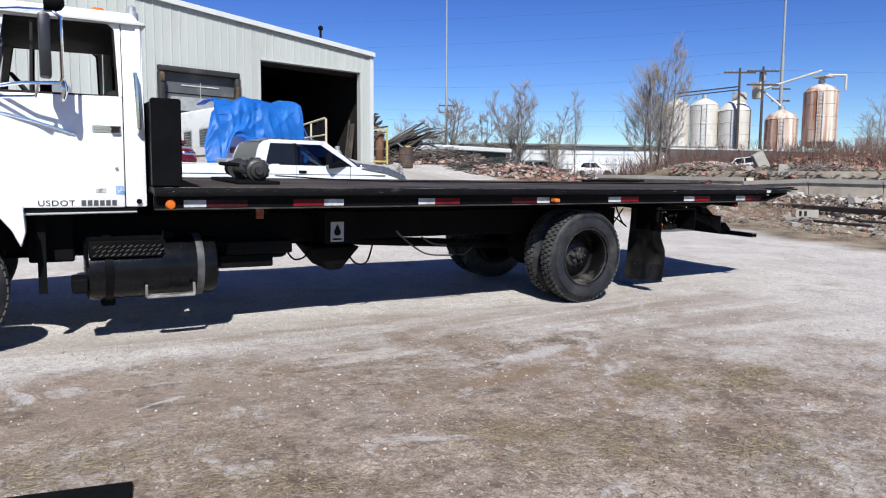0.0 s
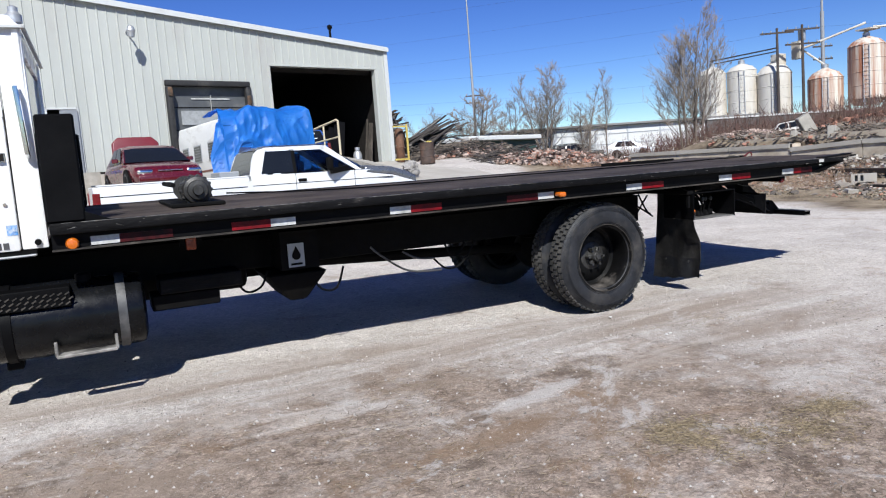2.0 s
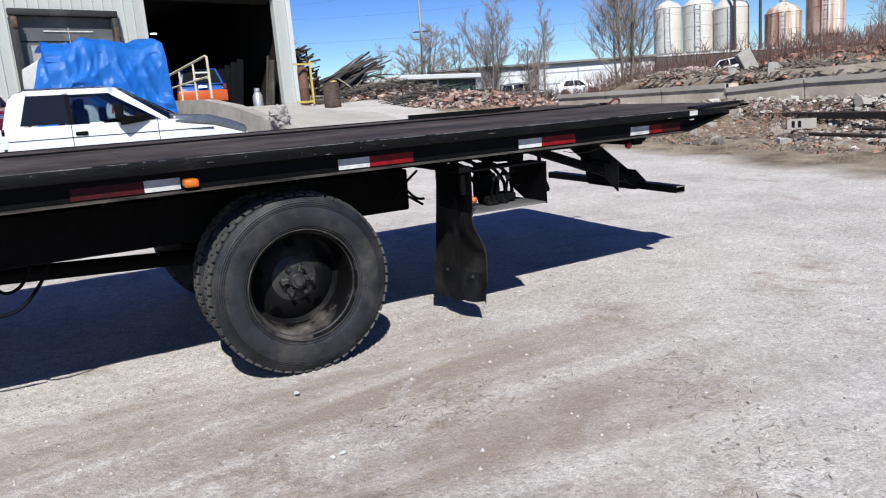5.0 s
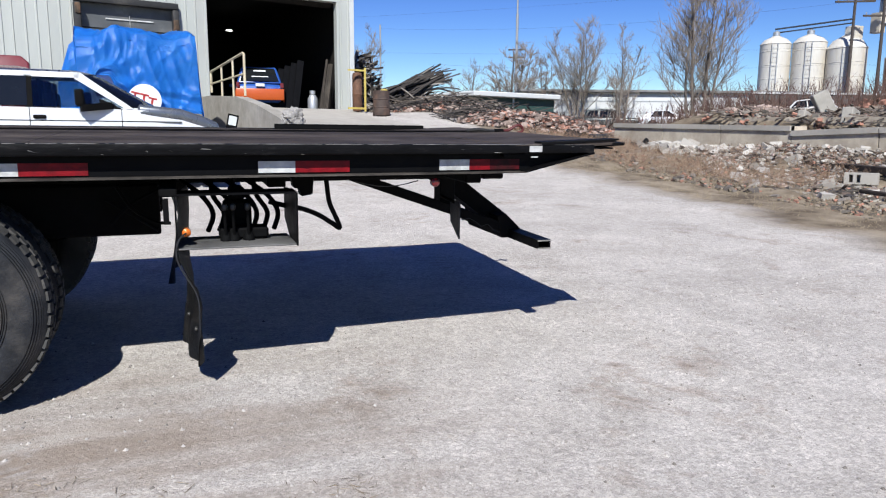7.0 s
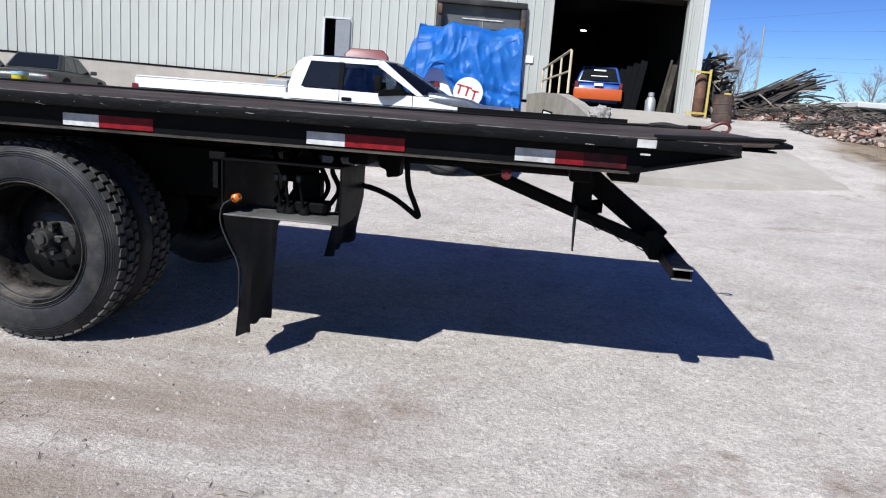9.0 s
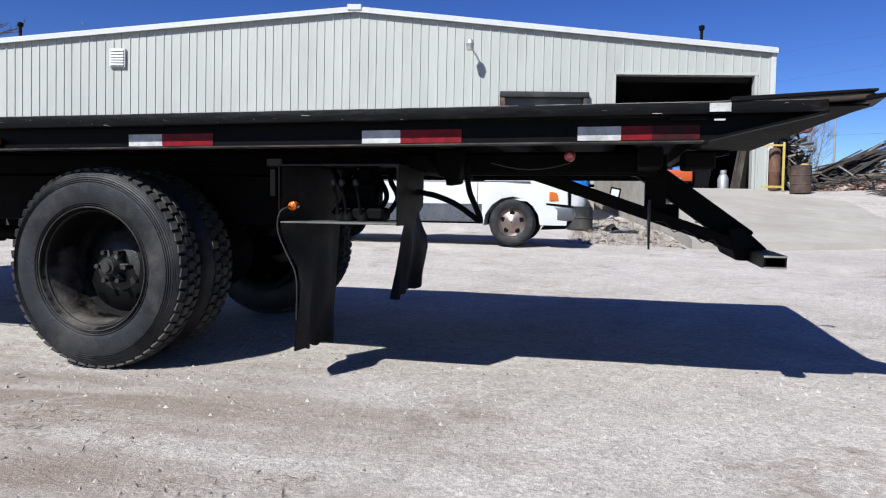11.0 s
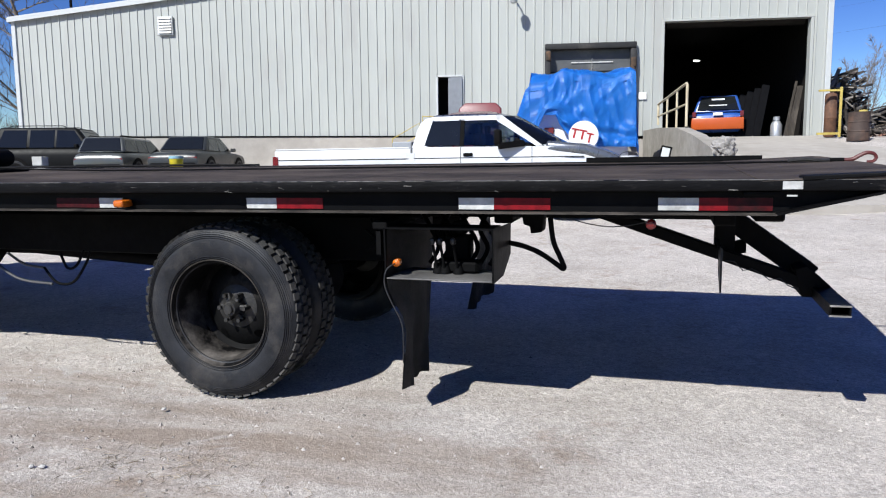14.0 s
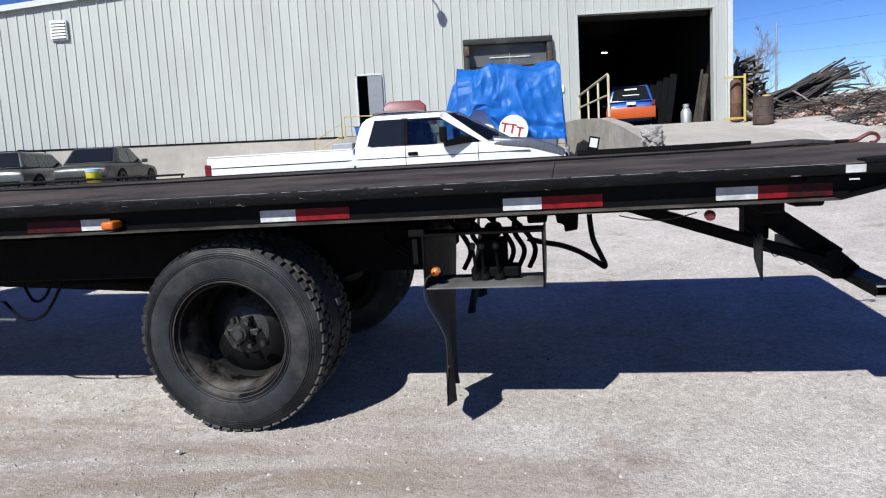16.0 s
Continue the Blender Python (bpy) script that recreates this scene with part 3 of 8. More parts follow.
def truck_wheel(name, x, y, dual, front=False):
    """A wheel with its outer face towards -y at y; dual: a second tyre behind it."""
    R, z = 0.513, 0.485
    wheel = new(name)
    wheel.parent = truck
    wheel.matrix_basis = pose(x, y, z)
    tagged(wheel, "dusty black truck wheel with deep-lugged tyre")
    half = 0.125
    prof = [(0.29, 0.045), (0.31, 0.02), (0.36, 0.004), (0.42, 0.0), (0.46, 0.012), (0.485, 0.032), (0.493, 0.045), (0.493, 0.205), (0.485, 0.222), (0.42, 0.25), (0.36, 0.246), (0.31, 0.23), (0.29, 0.205)]
    for k in range(2 if dual else 1):
        dy = k * 0.3
        s = Shape().lathe([(r, a * 0.86 + dy) for r, a in prof], (0, 0, 0), "y", 56, closed=True)
        tyre = part("tyre", s, RUBBER, wheel)
        for r, a in ((0.322, 0.011), (0.333, 0.0085), (0.438, 0.0025), (0.448, 0.0045), (0.458, 0.0085), (0.468, 0.0165), (0.476, 0.0225)) if not k else ():
            part("sidewall_rib", Shape().lathe([(r - 0.003, a + 0.004), (r, a - 0.003), (r + 0.003, a + 0.004)], (0, 0, 0), "y", 56, closed=True), RUBBER, tyre)
        t = Shape()
        for i in range(54):
            a0 = i * math.tau / 54
            for row, (ya, yb) in enumerate(((0.026, 0.073), (0.082, 0.133), (0.142, 0.196))):
                a = a0 + (row % 2) * math.tau / 108
                d = math.tau / 54 * 0.35
                pts = []
                for rr in (0.482, R if row == 1 else R - 0.002):
                    sh = 0.012 if row == 0 else (-0.012 if row == 2 else 0)
                    lo = ya + (sh if rr < 0.49 and row == 0 else 0)
                    drop = [0.008 if row == 0 and rr > 0.49 else 0] * 2 + [0.008 if row == 2 and rr > 0.49 else 0] * 2
                    pts.append([((rr - e) * math.cos(a + q), yy + dy, (rr - e) * math.sin(a + q)) for (q, yy), e in zip(((-d, lo), (d, lo + 0.008), (d, yb), (-d, yb - 0.008)), drop)])
                t.hull(*pts)
        part("tread", t, TREAD, tyre, smooth=0)
        rim = Shape().lathe([(0.292, 0.04 + dy), (0.305, 0.012 + dy), (0.312, 0.012 + dy), (0.312, 0.02 + dy), (0.288, 0.05 + dy), (0.278, 0.1 + dy), (0.272, 0.15 + dy), (0.27, 0.23 + dy), (0.3, 0.25 + dy), (0.31, 0.25 + dy)], (0, 0, 0), "y", 56)
        for f in [f for f in rim.bm.faces if len(f.verts) > 8]:
            rim.bm.faces.remove(f)
        rim = part("rim", rim, RIM, wheel)
        if not k:
            # dusty brown lip; its paler colour also paints the highlight along the rim edge
            part("rim_lip", Shape().lathe([(0.308, 0.0095), (0.3125, 0.008), (0.3145, 0.012), (0.31, 0.014)], (0, 0, 0), "y", 56, closed=True), LIP, rim, "dusty brown rim lip with a painted edge highlight")
    deep = 0.235 if dual else 0.08
    disc = Shape().lathe([(0.272, deep + 0.0), (0.25, deep + 0.03), (0.2, deep - 0.01), (0.15, deep - 0.02), (0.13, deep - 0.02)], (0, 0, 0), "y", 56)
    for f in [f for f in disc.bm.faces if len(f.verts) > 8]:
        disc.bm.faces.remove(f)
    disc = part("wheel_disc", disc, DISC, wheel, "black dusty wheel disc")
    for i in range(5):
        a = i * math.tau / 5 + 0.35
        part("hand_hole", Shape().lathe([(0.03, 0.0), (0.026, 0.004)], (0.212 * math.cos(a), 0, 0.212 * math.sin(a)), "y", 14).bend(lambda x, y_, z_: (x, y_ + deep - 0.0135 + (math.hypot(x, z_) - 0.2) * 0.8, z_)), FRAME, disc)
    hub = part("hub", Shape().lathe([(0.14, deep - 0.014), (0.12, deep - 0.026), (0.066, deep - 0.034), (0.05, deep - 0.07), (0.045, deep - 0.1), (0.038, deep - 0.108), (0.028, deep - 0.108), (0.024, deep - 0.12), (0.008, deep - 0.122)], (0, 0, 0), "y", 24), HUB, wheel)
    for i in range(6):
        a = i * math.tau / 6
        p = Vector((math.cos(a), 0, math.sin(a)))
        s = Shape().beam(p * 0.04 + Vector((0, deep - 0.06, 0)), p * 0.086 + Vector((0, deep - 0.045, 0)), 0.034, 0.04, (0, 1, 0)).bevel(0.006)
        s.rod(p * 0.083 + Vector((0, deep - 0.02, 0)), p * 0.083 + Vector((0, deep - 0.09, 0)), 0.013, 6)
        part("spoke_lug", s, HUB, hub)
    return wheel


def flipped(ob, x, y):
    """The same wheel on the far side, facing the other way."""
    made = {}
    for o in (ob, *ob.children_recursive):
        made[o] = new(o.name.split(".")[0], o.data)
        made[o].parent = made.get(o.parent, o.parent)
        made[o].matrix_basis = o.matrix_basis
    made[ob].matrix_basis = pose(x, y, 0.485, 0, 0, 180)
    tagged(made[ob], "dusty black truck wheel with deep-lugged tyre")


def build_deck():
    # floor plates with open joints
    cuts = [-4.66, -3.44, -2.22, -1.0, 0.22, 1.44, 2.56]
    for a, b in zip(cuts, cuts[1:]):
        part("deck_plate", Shape().box(a + 0.0015, b - 0.0015, 0.05, WIDE - 0.05, TOP - 0.05, TOP - 0.006).bevel(0.002), DECK, truck, "worn dark steel deck plate")
    part("tail_plate", Shape().hull([(2.562, 0.0, 1.2), (3.2, 0.01, 1.236), (3.245, 0.06, 1.238), (3.245, WIDE - 0.06, 1.238), (3.2, WIDE - 0.01, 1.236), (2.562, WIDE, 1.2)], [(2.562, 0.0, 1.234), (3.2, 0.01, 1.26), (3.245, 0.06, 1.258), (3.245, WIDE - 0.06, 1.258), (3.2, WIDE - 0.01, 1.26), (2.562, WIDE, 1.234)]).bevel(0.004), DECK, truck, "dented steel approach plate at the tail")
    part("tail_lip", Shape().hull([(2.72, -0.004, 1.232), (3.22, 0.0, 1.262), (3.22, 0.09, 1.262), (2.72, 0.09, 1.232)], [(2.72, -0.004, 1.252), (3.22, 0.0, 1.272), (3.22, 0.09, 1.272), (2.72, 0.09, 1.252)]).bevel(0.003), RAIL, truck, "black steel edge strip on the tail")
    # thin black sheets added below deck and tail to keep the underside dark
    part("deck_underplate", Shape().box(-4.6, 2.56, 0.09, WIDE - 0.09, 1.1865, 1.1869).box(2.56, 3.2, 0.03, WIDE - 0.03, 1.212, 1.22), FRAME, truck)
    # added strip that stops the sun leaking through the tail joint
    part("joint_plate", Shape().box(2.5, 2.64, 0.02, WIDE - 0.02, 1.17, 1.184), FRAME, truck)
    part("wear_strip", Shape().hull([(3.12, 0.05, 1.22), (3.24, -0.03, 1.236), (3.3, 0.3, 1.244), (3.22, 0.42, 1.222)], [(3.12, 0.05, 1.245), (3.24, -0.03, 1.252), (3.3, 0.3, 1.256), (3.22, 0.42, 1.25)]).bevel(0.004), BLACK, truck)
    for far in (0, 1):
        f = (lambda x, y, z: (x, WIDE - y, z)) if far else (lambda x, y, z: (x, y, z))
        rail = Shape().side([(-4.66, 1.165), (3.06, 1.19), (3.06, TOP), (-4.66, TOP)], 0.0, 0.06).bevel(0.008, 2).bend(f)
        rail = part("side_rail", rail, RAIL, truck, "scuffed black steel edge rail")
        web = Shape().side([(-4.66, 1.07), (2.63, 1.09), (3.05, 1.185), (3.05, 1.2), (-4.66, 1.18)], 0.07, 0.09).bend(f)
        part("rail_web", web, BLACK, rail)
        lip = Shape().side([(-4.66, 1.062), (2.63, 1.084), (2.63, 1.089), (-4.66, 1.069)], -0.004, 0.1).bend(f)
        part("rail_flange", lip, LIP, rail)
        rub = Shape().side([(2.63, 1.084), (3.06, 1.186), (3.06, 1.196), (2.63, 1.094)], -0.002, 0.07).bend(f)
        part("rail_taper", rub, BLACK, rail)
        # chipped paint along the upper edge and face
        rng, chips = random.Random(4 + far), Shape()
        for i in range(900):
            x, L = rng.uniform(-4.6, 3.0), 0.01 + 0.1 * rng.random() ** 3
            if noise_at(x, 0.0, 1.3, 5) + rng.uniform(-0.3, 0.3) < -0.05:
                continue
            if i % 12:
                w = rng.uniform(0.004, 0.018)
                chips.hull([(x, 0.004, TOP + 0.0004), (x + L * 0.4, 0.0035, TOP + 0.0006), (x + L, 0.005, TOP + 0.0004), (x + L * 0.7, 0.004 + w, TOP + 0.0004), (x + L * 0.2, 0.005 + w * 0.7, TOP + 0.0004)], [(x, 0.004, TOP - 0.006), (x + L * 0.4, 0.0035, TOP - 0.006), (x + L, 0.005, TOP - 0.006), (x + L * 0.7, 0.004 + w, TOP - 0.006), (x + L * 0.2, 0.005 + w * 0.7, TOP - 0.006)])
            else:
                z = TOP - rng.uniform(0.012, 0.05)
                L, a, w = L * 0.5, rng.uniform(-0.3, 0.3), rng.uniform(0.001, 0.003)
                chips.hull([(x, -0.0007, z), (x + L, -0.0007, z + a * L), (x + L * 0.8, -0.0007, z + a * L + w), (x + L * 0.1, -0.0007, z + w)], [(x, 0.003, z), (x + L, 0.003, z + a * L), (x + L * 0.8, 0.003, z + a * L + w), (x + L * 0.1, 0.003, z + w)])
        tagged(part("edge_wear", chips.bend(f), WORN, rail, smooth=0), "bare scraped steel along the edge", kind="stuff")
    for i in range(20):
        x = -4.5 + i * 0.375
        part("crossmember", Shape().box(x, x + 0.045, 0.095, WIDE - 0.095, 1.1, 1.186), FRAME, truck)
    for y in (0.74, 1.62):
        part("deck_runner", Shape().box(-4.6, 2.5, y, y + 0.1, 0.98, 1.098).bevel(0.006), FRAME, truck)
        part("chassis_rail", Shape().box(-7.6, 0.75, y - 0.02, y + 0.07, 0.7, 0.975).bevel(0.008), FRAME, truck)
    # tapes: start, end, kind
    for a, b, m in ((-4.44, -4.27, TAPE_WHITE), (-4.27, -3.94, TAPE_DULL), (-3.55, -3.276, TAPE_RED), (-3.276, -3.095, TAPE_WHITE), (-2.348, -2.172, TAPE_WHITE), (-2.172, -1.9, TAPE_RED), (-1.28, -0.965, TAPE_DULL), (-0.965, -0.8, TAPE_WHITE), (0.02, 0.203, TAPE_WHITE), (0.203, 0.475, TAPE_RED), (1.213, 1.39, TAPE_WHITE), (1.39, 1.662, TAPE_RED), (2.148, 2.32, TAPE_WHITE), (2.32, 2.44, TAPE_RED), (2.44, 2.62, TAPE_DULL)):
        z = 1.077 + (a + 4.66) * 0.003
        s = Shape().box(a, b, 0.0655, 0.07, z, z + 0.056)
        part("reflective_tape", s, m, truck)
    part("white_marker", Shape().box(2.645, 2.722, -0.004, 0.002, 1.197, 1.23), TAPE_WHITE, truck)
    part("white_marker", Shape().box(2.665, 2.705, 0.012, 0.0175, 1.165, 1.172), TAPE_WHITE, truck)
    # lights
    part("amber_lamp", Shape().lathe([(0.038, 0.01), (0.04, -0.012), (0.03, -0.03), (0.01, -0.035)], (-4.545, 0.03, 1.1), "y", 20), AMBER, truck, "round amber marker lamp")
    part("amber_lamp", Shape().box(-0.795, -0.725, -0.022, 0.068, 1.096, 1.138).bevel(0.014, 3), AMBER, truck, "oblong amber marker lamp")
    lamp = part("lamp_bracket", Shape().box(-3.9, -3.75, 0.14, 0.16, 1.0, 1.1), FRAME, truck)
    part("amber_lamp", Shape().box(-3.86, -3.79, 0.11, 0.14, 0.97, 1.075).bevel(0.014, 2), mat("cracked_orange_lens", (0.259, 0.0444, 0.0111), 0.3, var=0.4, scale=30, dirt=(0.0592, 0.0111, 0.0074), amount=0.4, dscale=14, bump=0.3), lamp)
    part("tail_lamp", Shape().lathe([(0.023, 0), (0.023, -0.025), (0.012, -0.033)], (2.12, 0.07, 1.035), "y", 18), REDLENS, truck)
    # bulkhead behind the cab
    bulk = part("headboard", Shape().box(-4.66, -4.6, 0.06, WIDE - 0.06, TOP, 1.9).bevel(0.008), BLACK, truck, "black steel headboard")
    part("headboard_post", Shape().box(-4.67, -4.45, 0.04, 0.12, TOP, 1.915).bevel(0.012), BLACK, bulk)
    part("headboard_post", Shape().box(-4.67, -4.45, WIDE - 0.12, WIDE - 0.04, TOP, 1.9).bevel(0.012), BLACK, bulk)
    part("headboard_gusset", Shape().side([(-4.46, TOP), (-4.3, TOP), (-4.46, 1.3)], 0.05, 0.07), BLACK, bulk)


def build_winch():
    w = new("winch")
    w.parent = truck
    w.matrix_basis = pose(-3.66, 0.85, TOP) @ Matrix.Scale(1.22, 4) @ pose(3.66, -0.85, 0)
    tagged(w, "greasy steel winch with a wound cable")
    part("winch_base", Shape().box(-3.83, -3.5, 0.76, 1.7, -0.004, 0.022).bevel(0.006), FRAME, w)
    part("drum", Shape().lathe([(0.088, 0.95), (0.088, 0.97), (0.055, 0.97), (0.065, 1.15), (0.055, 1.4), (0.088, 1.4), (0.088, 1.42)], (-3.66, 0, 0.1), "y", 26), HUB, w)
    part("gearbox", Shape().lathe([(0.03, 0.75), (0.035, 0.77), (0.06, 0.775), (0.065, 0.79), (0.085, 0.8), (0.092, 0.83), (0.092, 0.93), (0.08, 0.95)], (-3.66, 0, 0.1), "y", 24), HUB, w)
    for i in range(14):
        a = i * math.tau / 14
        part("case_bolt", Shape().rod((-3.66 + 0.09 * math.cos(a), 0.83, 0.1 + 0.09 * math.sin(a)), (-3.66 + 0.09 * math.cos(a), 0.92, 0.1 + 0.09 * math.sin(a)), 0.012, 6), HUB, w)
    part("motor", Shape().lathe([(0.05, 1.43), (0.065, 1.45), (0.065, 1.65), (0.05, 1.68)], (-3.66, 0, 0.1), "y", 20), FRAME, w)
    part("tie_bar", Shape().rod((-3.8, 0.85, 0.14), (-3.8, 1.45, 0.14), 0.016), FRAME, w)


def build_cab():
    cab = new("cab")
    cab.parent = truck
    tagged(cab, "white steel conventional cab with open door window")
    y0, y1, t = 0.25, 2.19, 0.05
    for far in (0, 1):
        f = (lambda x, y, z: (x, y0 + y1 - y, z)) if far else (lambda x, y, z: (x, y, z))
        lean = lambda x, y, z, f=f: f(x, y + max(0, z - 1.9) * 0.08, z)
        part("rear_panel", Shape().side([(-4.838, 1.072), (-4.685, 1.072), (-4.69, 2.5), (-4.838, 2.5)], y0, y0 + t).bevel(0.012, 2).bend(lean), WHITE, cab)
        door = part("door", Shape().side([(-5.78, 1.068), (-4.845, 1.068), (-4.845, 1.92), (-5.78, 1.9)], y0 - 0.006, y0 + t).bevel(0.014, 2).bend(f), WHITE, cab, "white cab door with scuffs and a blue decal")
        part("window_frame", Shape().side([(-5.74, 1.9), (-5.69, 1.9), (-5.6, 2.45), (-4.93, 2.46), (-4.885, 2.42), (-4.868, 1.92), (-4.845, 1.92), (-4.845, 2.49), (-5.66, 2.49)], y0, y0 + t).bend(lean), WHITE, door)
        part("window_seal", Shape().pipe([lean(*p) for p in ((-5.69, y0 + 0.02, 1.91), (-5.6, y0 + 0.02, 2.445), (-4.935, y0 + 0.02, 2.455), (-4.89, y0 + 0.02, 2.415), (-4.873, y0 + 0.02, 1.94), (-4.89, y0 + 0.02, 1.915), (-5.69, y0 + 0.02, 1.91))], 0.012), INTERIOR, door)
        part("vent_divider", Shape().beam(lean(-5.45, y0 + 0.025, 1.91), lean(-5.43, y0 + 0.025, 2.45), 0.02, 0.03, (0, 1, 0)), INTERIOR, door)
        part("hinge", Shape().box(-5.76, -5.7, y0 - 0.02, y0, 1.62, 1.69).bevel(0.006).bend(f), WHITE, door)
        part("hinge", Shape().box(-5.76, -5.7, y0 - 0.02, y0, 1.33, 1.4).bevel(0.006).bend(f), WHITE, door)
        part("sill", Shape().side([(-5.8, 1.01), (-4.76, 1.025), (-4.76, 1.04), (-5.8, 1.028)], y0 - 0.02, y0 + t).bevel(0.006).bend(f), GALV, cab)
        part("rocker", Shape().side([(-5.8, 1.028), (-4.76, 1.04), (-4.76, 1.068), (-5.8, 1.066)], y0 + 0.012, y0 + t).bend(f), FRAME, cab)
        part("cowl_side", Shape().side([(-6.5, 1.2), (-5.79, 1.11), (-5.79, 1.9), (-6.45, 1.72)], y0 + 0.03, y0 + 0.1).bevel(0.02, 2).bend(f), WHITE, cab)
        if not far:
            h = part("door_handle", Shape().box(-5.05, -4.88, y0 - 0.03, y0 - 0.012, 1.66, 1.678).box(-5.06, -4.86, y0 - 0.012, y0 - 0.005, 1.64, 1.695).bevel(0.004), CHROME, door, "chrome door handle")
            part("handle_recess", Shape().box(-4.93, -4.87, y0 - 0.034, y0 - 0.004, 1.644, 1.69), INTERIOR, h)
            part("lock", Shape().lathe([(0.012, -0.016), (0.012, 0)], (-4.9, y0, 1.37), "y", 12), CHROME, door)
            part("door_decal", Shape().box(-4.91, -4.85, y0 - 0.0095, y0 - 0.0075, 1.172, 1.236), mat("blue_decal", (0.037, 0.185, 0.459), 0.5, var=0.5, scale=40, dirt=(0.518, 0.533, 0.555), amount=0.5, dscale=28, bump=0), door, "peeling blue decal")
            part("door_scuff", Shape().box(-5.05, -4.98, y0 - 0.0092, y0 - 0.0076, 1.185, 1.215), mat("scraped_paint", (0.555, 0.555, 0.54), 0.5, var=0.1, scale=30, dirt=(0.074, 0.0666, 0.0592), amount=0.45, dscale=30, bump=0.1), door)
            part("side_bolt", Shape().lathe([(0.02, -0.02), (0.02, 0)], (-4.745, y0 + 0.002, 1.115), "y", 12), FRAME, cab)
            curve = bpy.data.curves.new("lettering", "FONT")
            curve.body, curve.size, curve.extrude, curve.space_character = "USDOT", 0.062, 0.001, 1.12
            text = new("lettering", curve)
            text.parent = door
            text.matrix_basis = pose(-5.442, y0 - 0.008, 1.084, 90, 0, 0)
            text.scale = (1.12, 0.96, 1)
            curve.materials.append(FRAME)
            for i in range(6):
                a = -5.152 + i * 0.0425
                part("lettering_bar", Shape().box(a, a + 0.032, y0 - 0.0095, y0 - 0.0075, 1.084, 1.126), TANKGREY, door)
            part("grab_rail", Shape().pipe([(-4.755, y0, 2.12), (-4.755, y0 - 0.05, 2.1), (-4.745, y0 - 0.055, 1.9), (-4.735, y0 - 0.05, 1.68), (-4.735, y0, 1.66)], 0.015), CHROME, cab, "chrome grab rail")
    part("back_wall", Shape().box(-4.74, -4.7, y0 + 0.03, y1 - 0.03, 1.09, 1.75).box(-4.74, -4.7, y0 + 0.03, 0.42, 1.75, 2.5).box(-4.74, -4.7, 2.02, y1 - 0.03, 1.75, 2.5).box(-4.74, -4.7, 0.42, 2.02, 2.34, 2.5).bevel(0.006), WHITE, cab)
    part("rear_window", Shape().box(-4.73, -4.715, 0.42, 2.02, 1.75, 2.34), DARKGLASS, cab, "dark rear window")
    roof = Shape().hull([(-5.72, y0 + 0.03, 2.47), (-4.68, y0 + 0.03, 2.47), (-4.68, y1 - 0.03, 2.47), (-5.72, y1 - 0.03, 2.47)], [(-5.6, y0 + 0.1, 2.57), (-4.74, y0 + 0.1, 2.57), (-4.74, y1 - 0.1, 2.57), (-5.6, y1 - 0.1, 2.57)]).bevel(0.035, 3)
    roof = part("roof", roof, WHITE, cab)
    part("drip_rail", Shape().box(-5.7, -4.67, y0 + 0.005, y0 + 0.04, 2.465, 2.487).box(-4.685, -4.66, y0 + 0.01, y1 - 0.01, 2.465, 2.487).bevel(0.004), TRIM, roof)
    for x in (-5.55, -4.98):
        part("marker_lamp", Shape().hull([(x - 0.05, 0.42, 2.56), (x + 0.05, 0.42, 2.56), (x + 0.05, 0.5, 2.57), (x - 0.05, 0.5, 2.57)], [(x - 0.035, 0.43, 2.595), (x + 0.035, 0.43, 2.595), (x + 0.035, 0.49, 2.6), (x - 0.035, 0.49, 2.6)]).bevel(0.006), AMBER, roof)
    part("roof_vent", Shape().lathe([(0.05, 2.55), (0.05, 2.6), (0.03, 2.62), (0.03, 2.65), (0.01, 2.66)], (-4.73, 0.55, 0), "z", 16), GALV, roof)
    part("windshield", Shape().hull([(-5.87, y0 + 0.1, 1.9), (-5.87, y1 - 0.1, 1.9), (-5.7, y1 - 0.14, 2.48), (-5.7, y0 + 0.14, 2.48)], [(-5.855, y0 + 0.1, 1.9), (-5.855, y1 - 0.1, 1.9), (-5.685, y1 - 0.14, 2.48), (-5.685, y0 + 0.14, 2.48)]), DARKGLASS, cab)
    for a, b in ((y0 + 0.05, y0 + 0.08), (y1 - 0.05, y1 - 0.08)):
        part("windshield_post", Shape().beam((-5.82, a, 1.88), (-5.69, b, 2.5), 0.07, 0.06), WHITE, cab)
    part("headliner", Shape().box(-5.66, -4.745, y0 + 0.09, y1 - 0.09, 2.445, 2.466).box(-4.765, -4.745, y0 + 0.06, y1 - 0.06, 1.1, 1.74).box(-4.765, -4.745, y0 + 0.06, 0.44, 1.74, 2.44).box(-4.765, -4.745, 2.0, y1 - 0.06, 1.74, 2.44).box(-4.765, -4.745, 0.44, 2.0, 2.32, 2.44), INTERIOR, cab, "dark cab lining")
    for y in (y0 + 0.054, y1 - 0.074):
        part("door_lining", Shape().box(-5.76, -4.85, y, y + 0.02, 1.1, 1.88), INTERIOR, cab)
    part("cab_floor", Shape().box(-5.8, -4.72, y0 + 0.05, y1 - 0.05, 1.06, 1.1), INTERIOR, cab)
    part("dashboard", Shape().box(-5.85, -5.55, y0 + 0.08, y1 - 0.08, 1.5, 1.88).bevel(0.05, 2), INTERIOR, cab)
    for y in (0.42, 1.4):
        part("seat", Shape().box(-5.2, -4.82, y, y + 0.55, 1.3, 1.48).box(-4.95, -4.8, y, y + 0.55, 1.45, 1.98).bevel(0.05, 2), INTERIOR, cab)
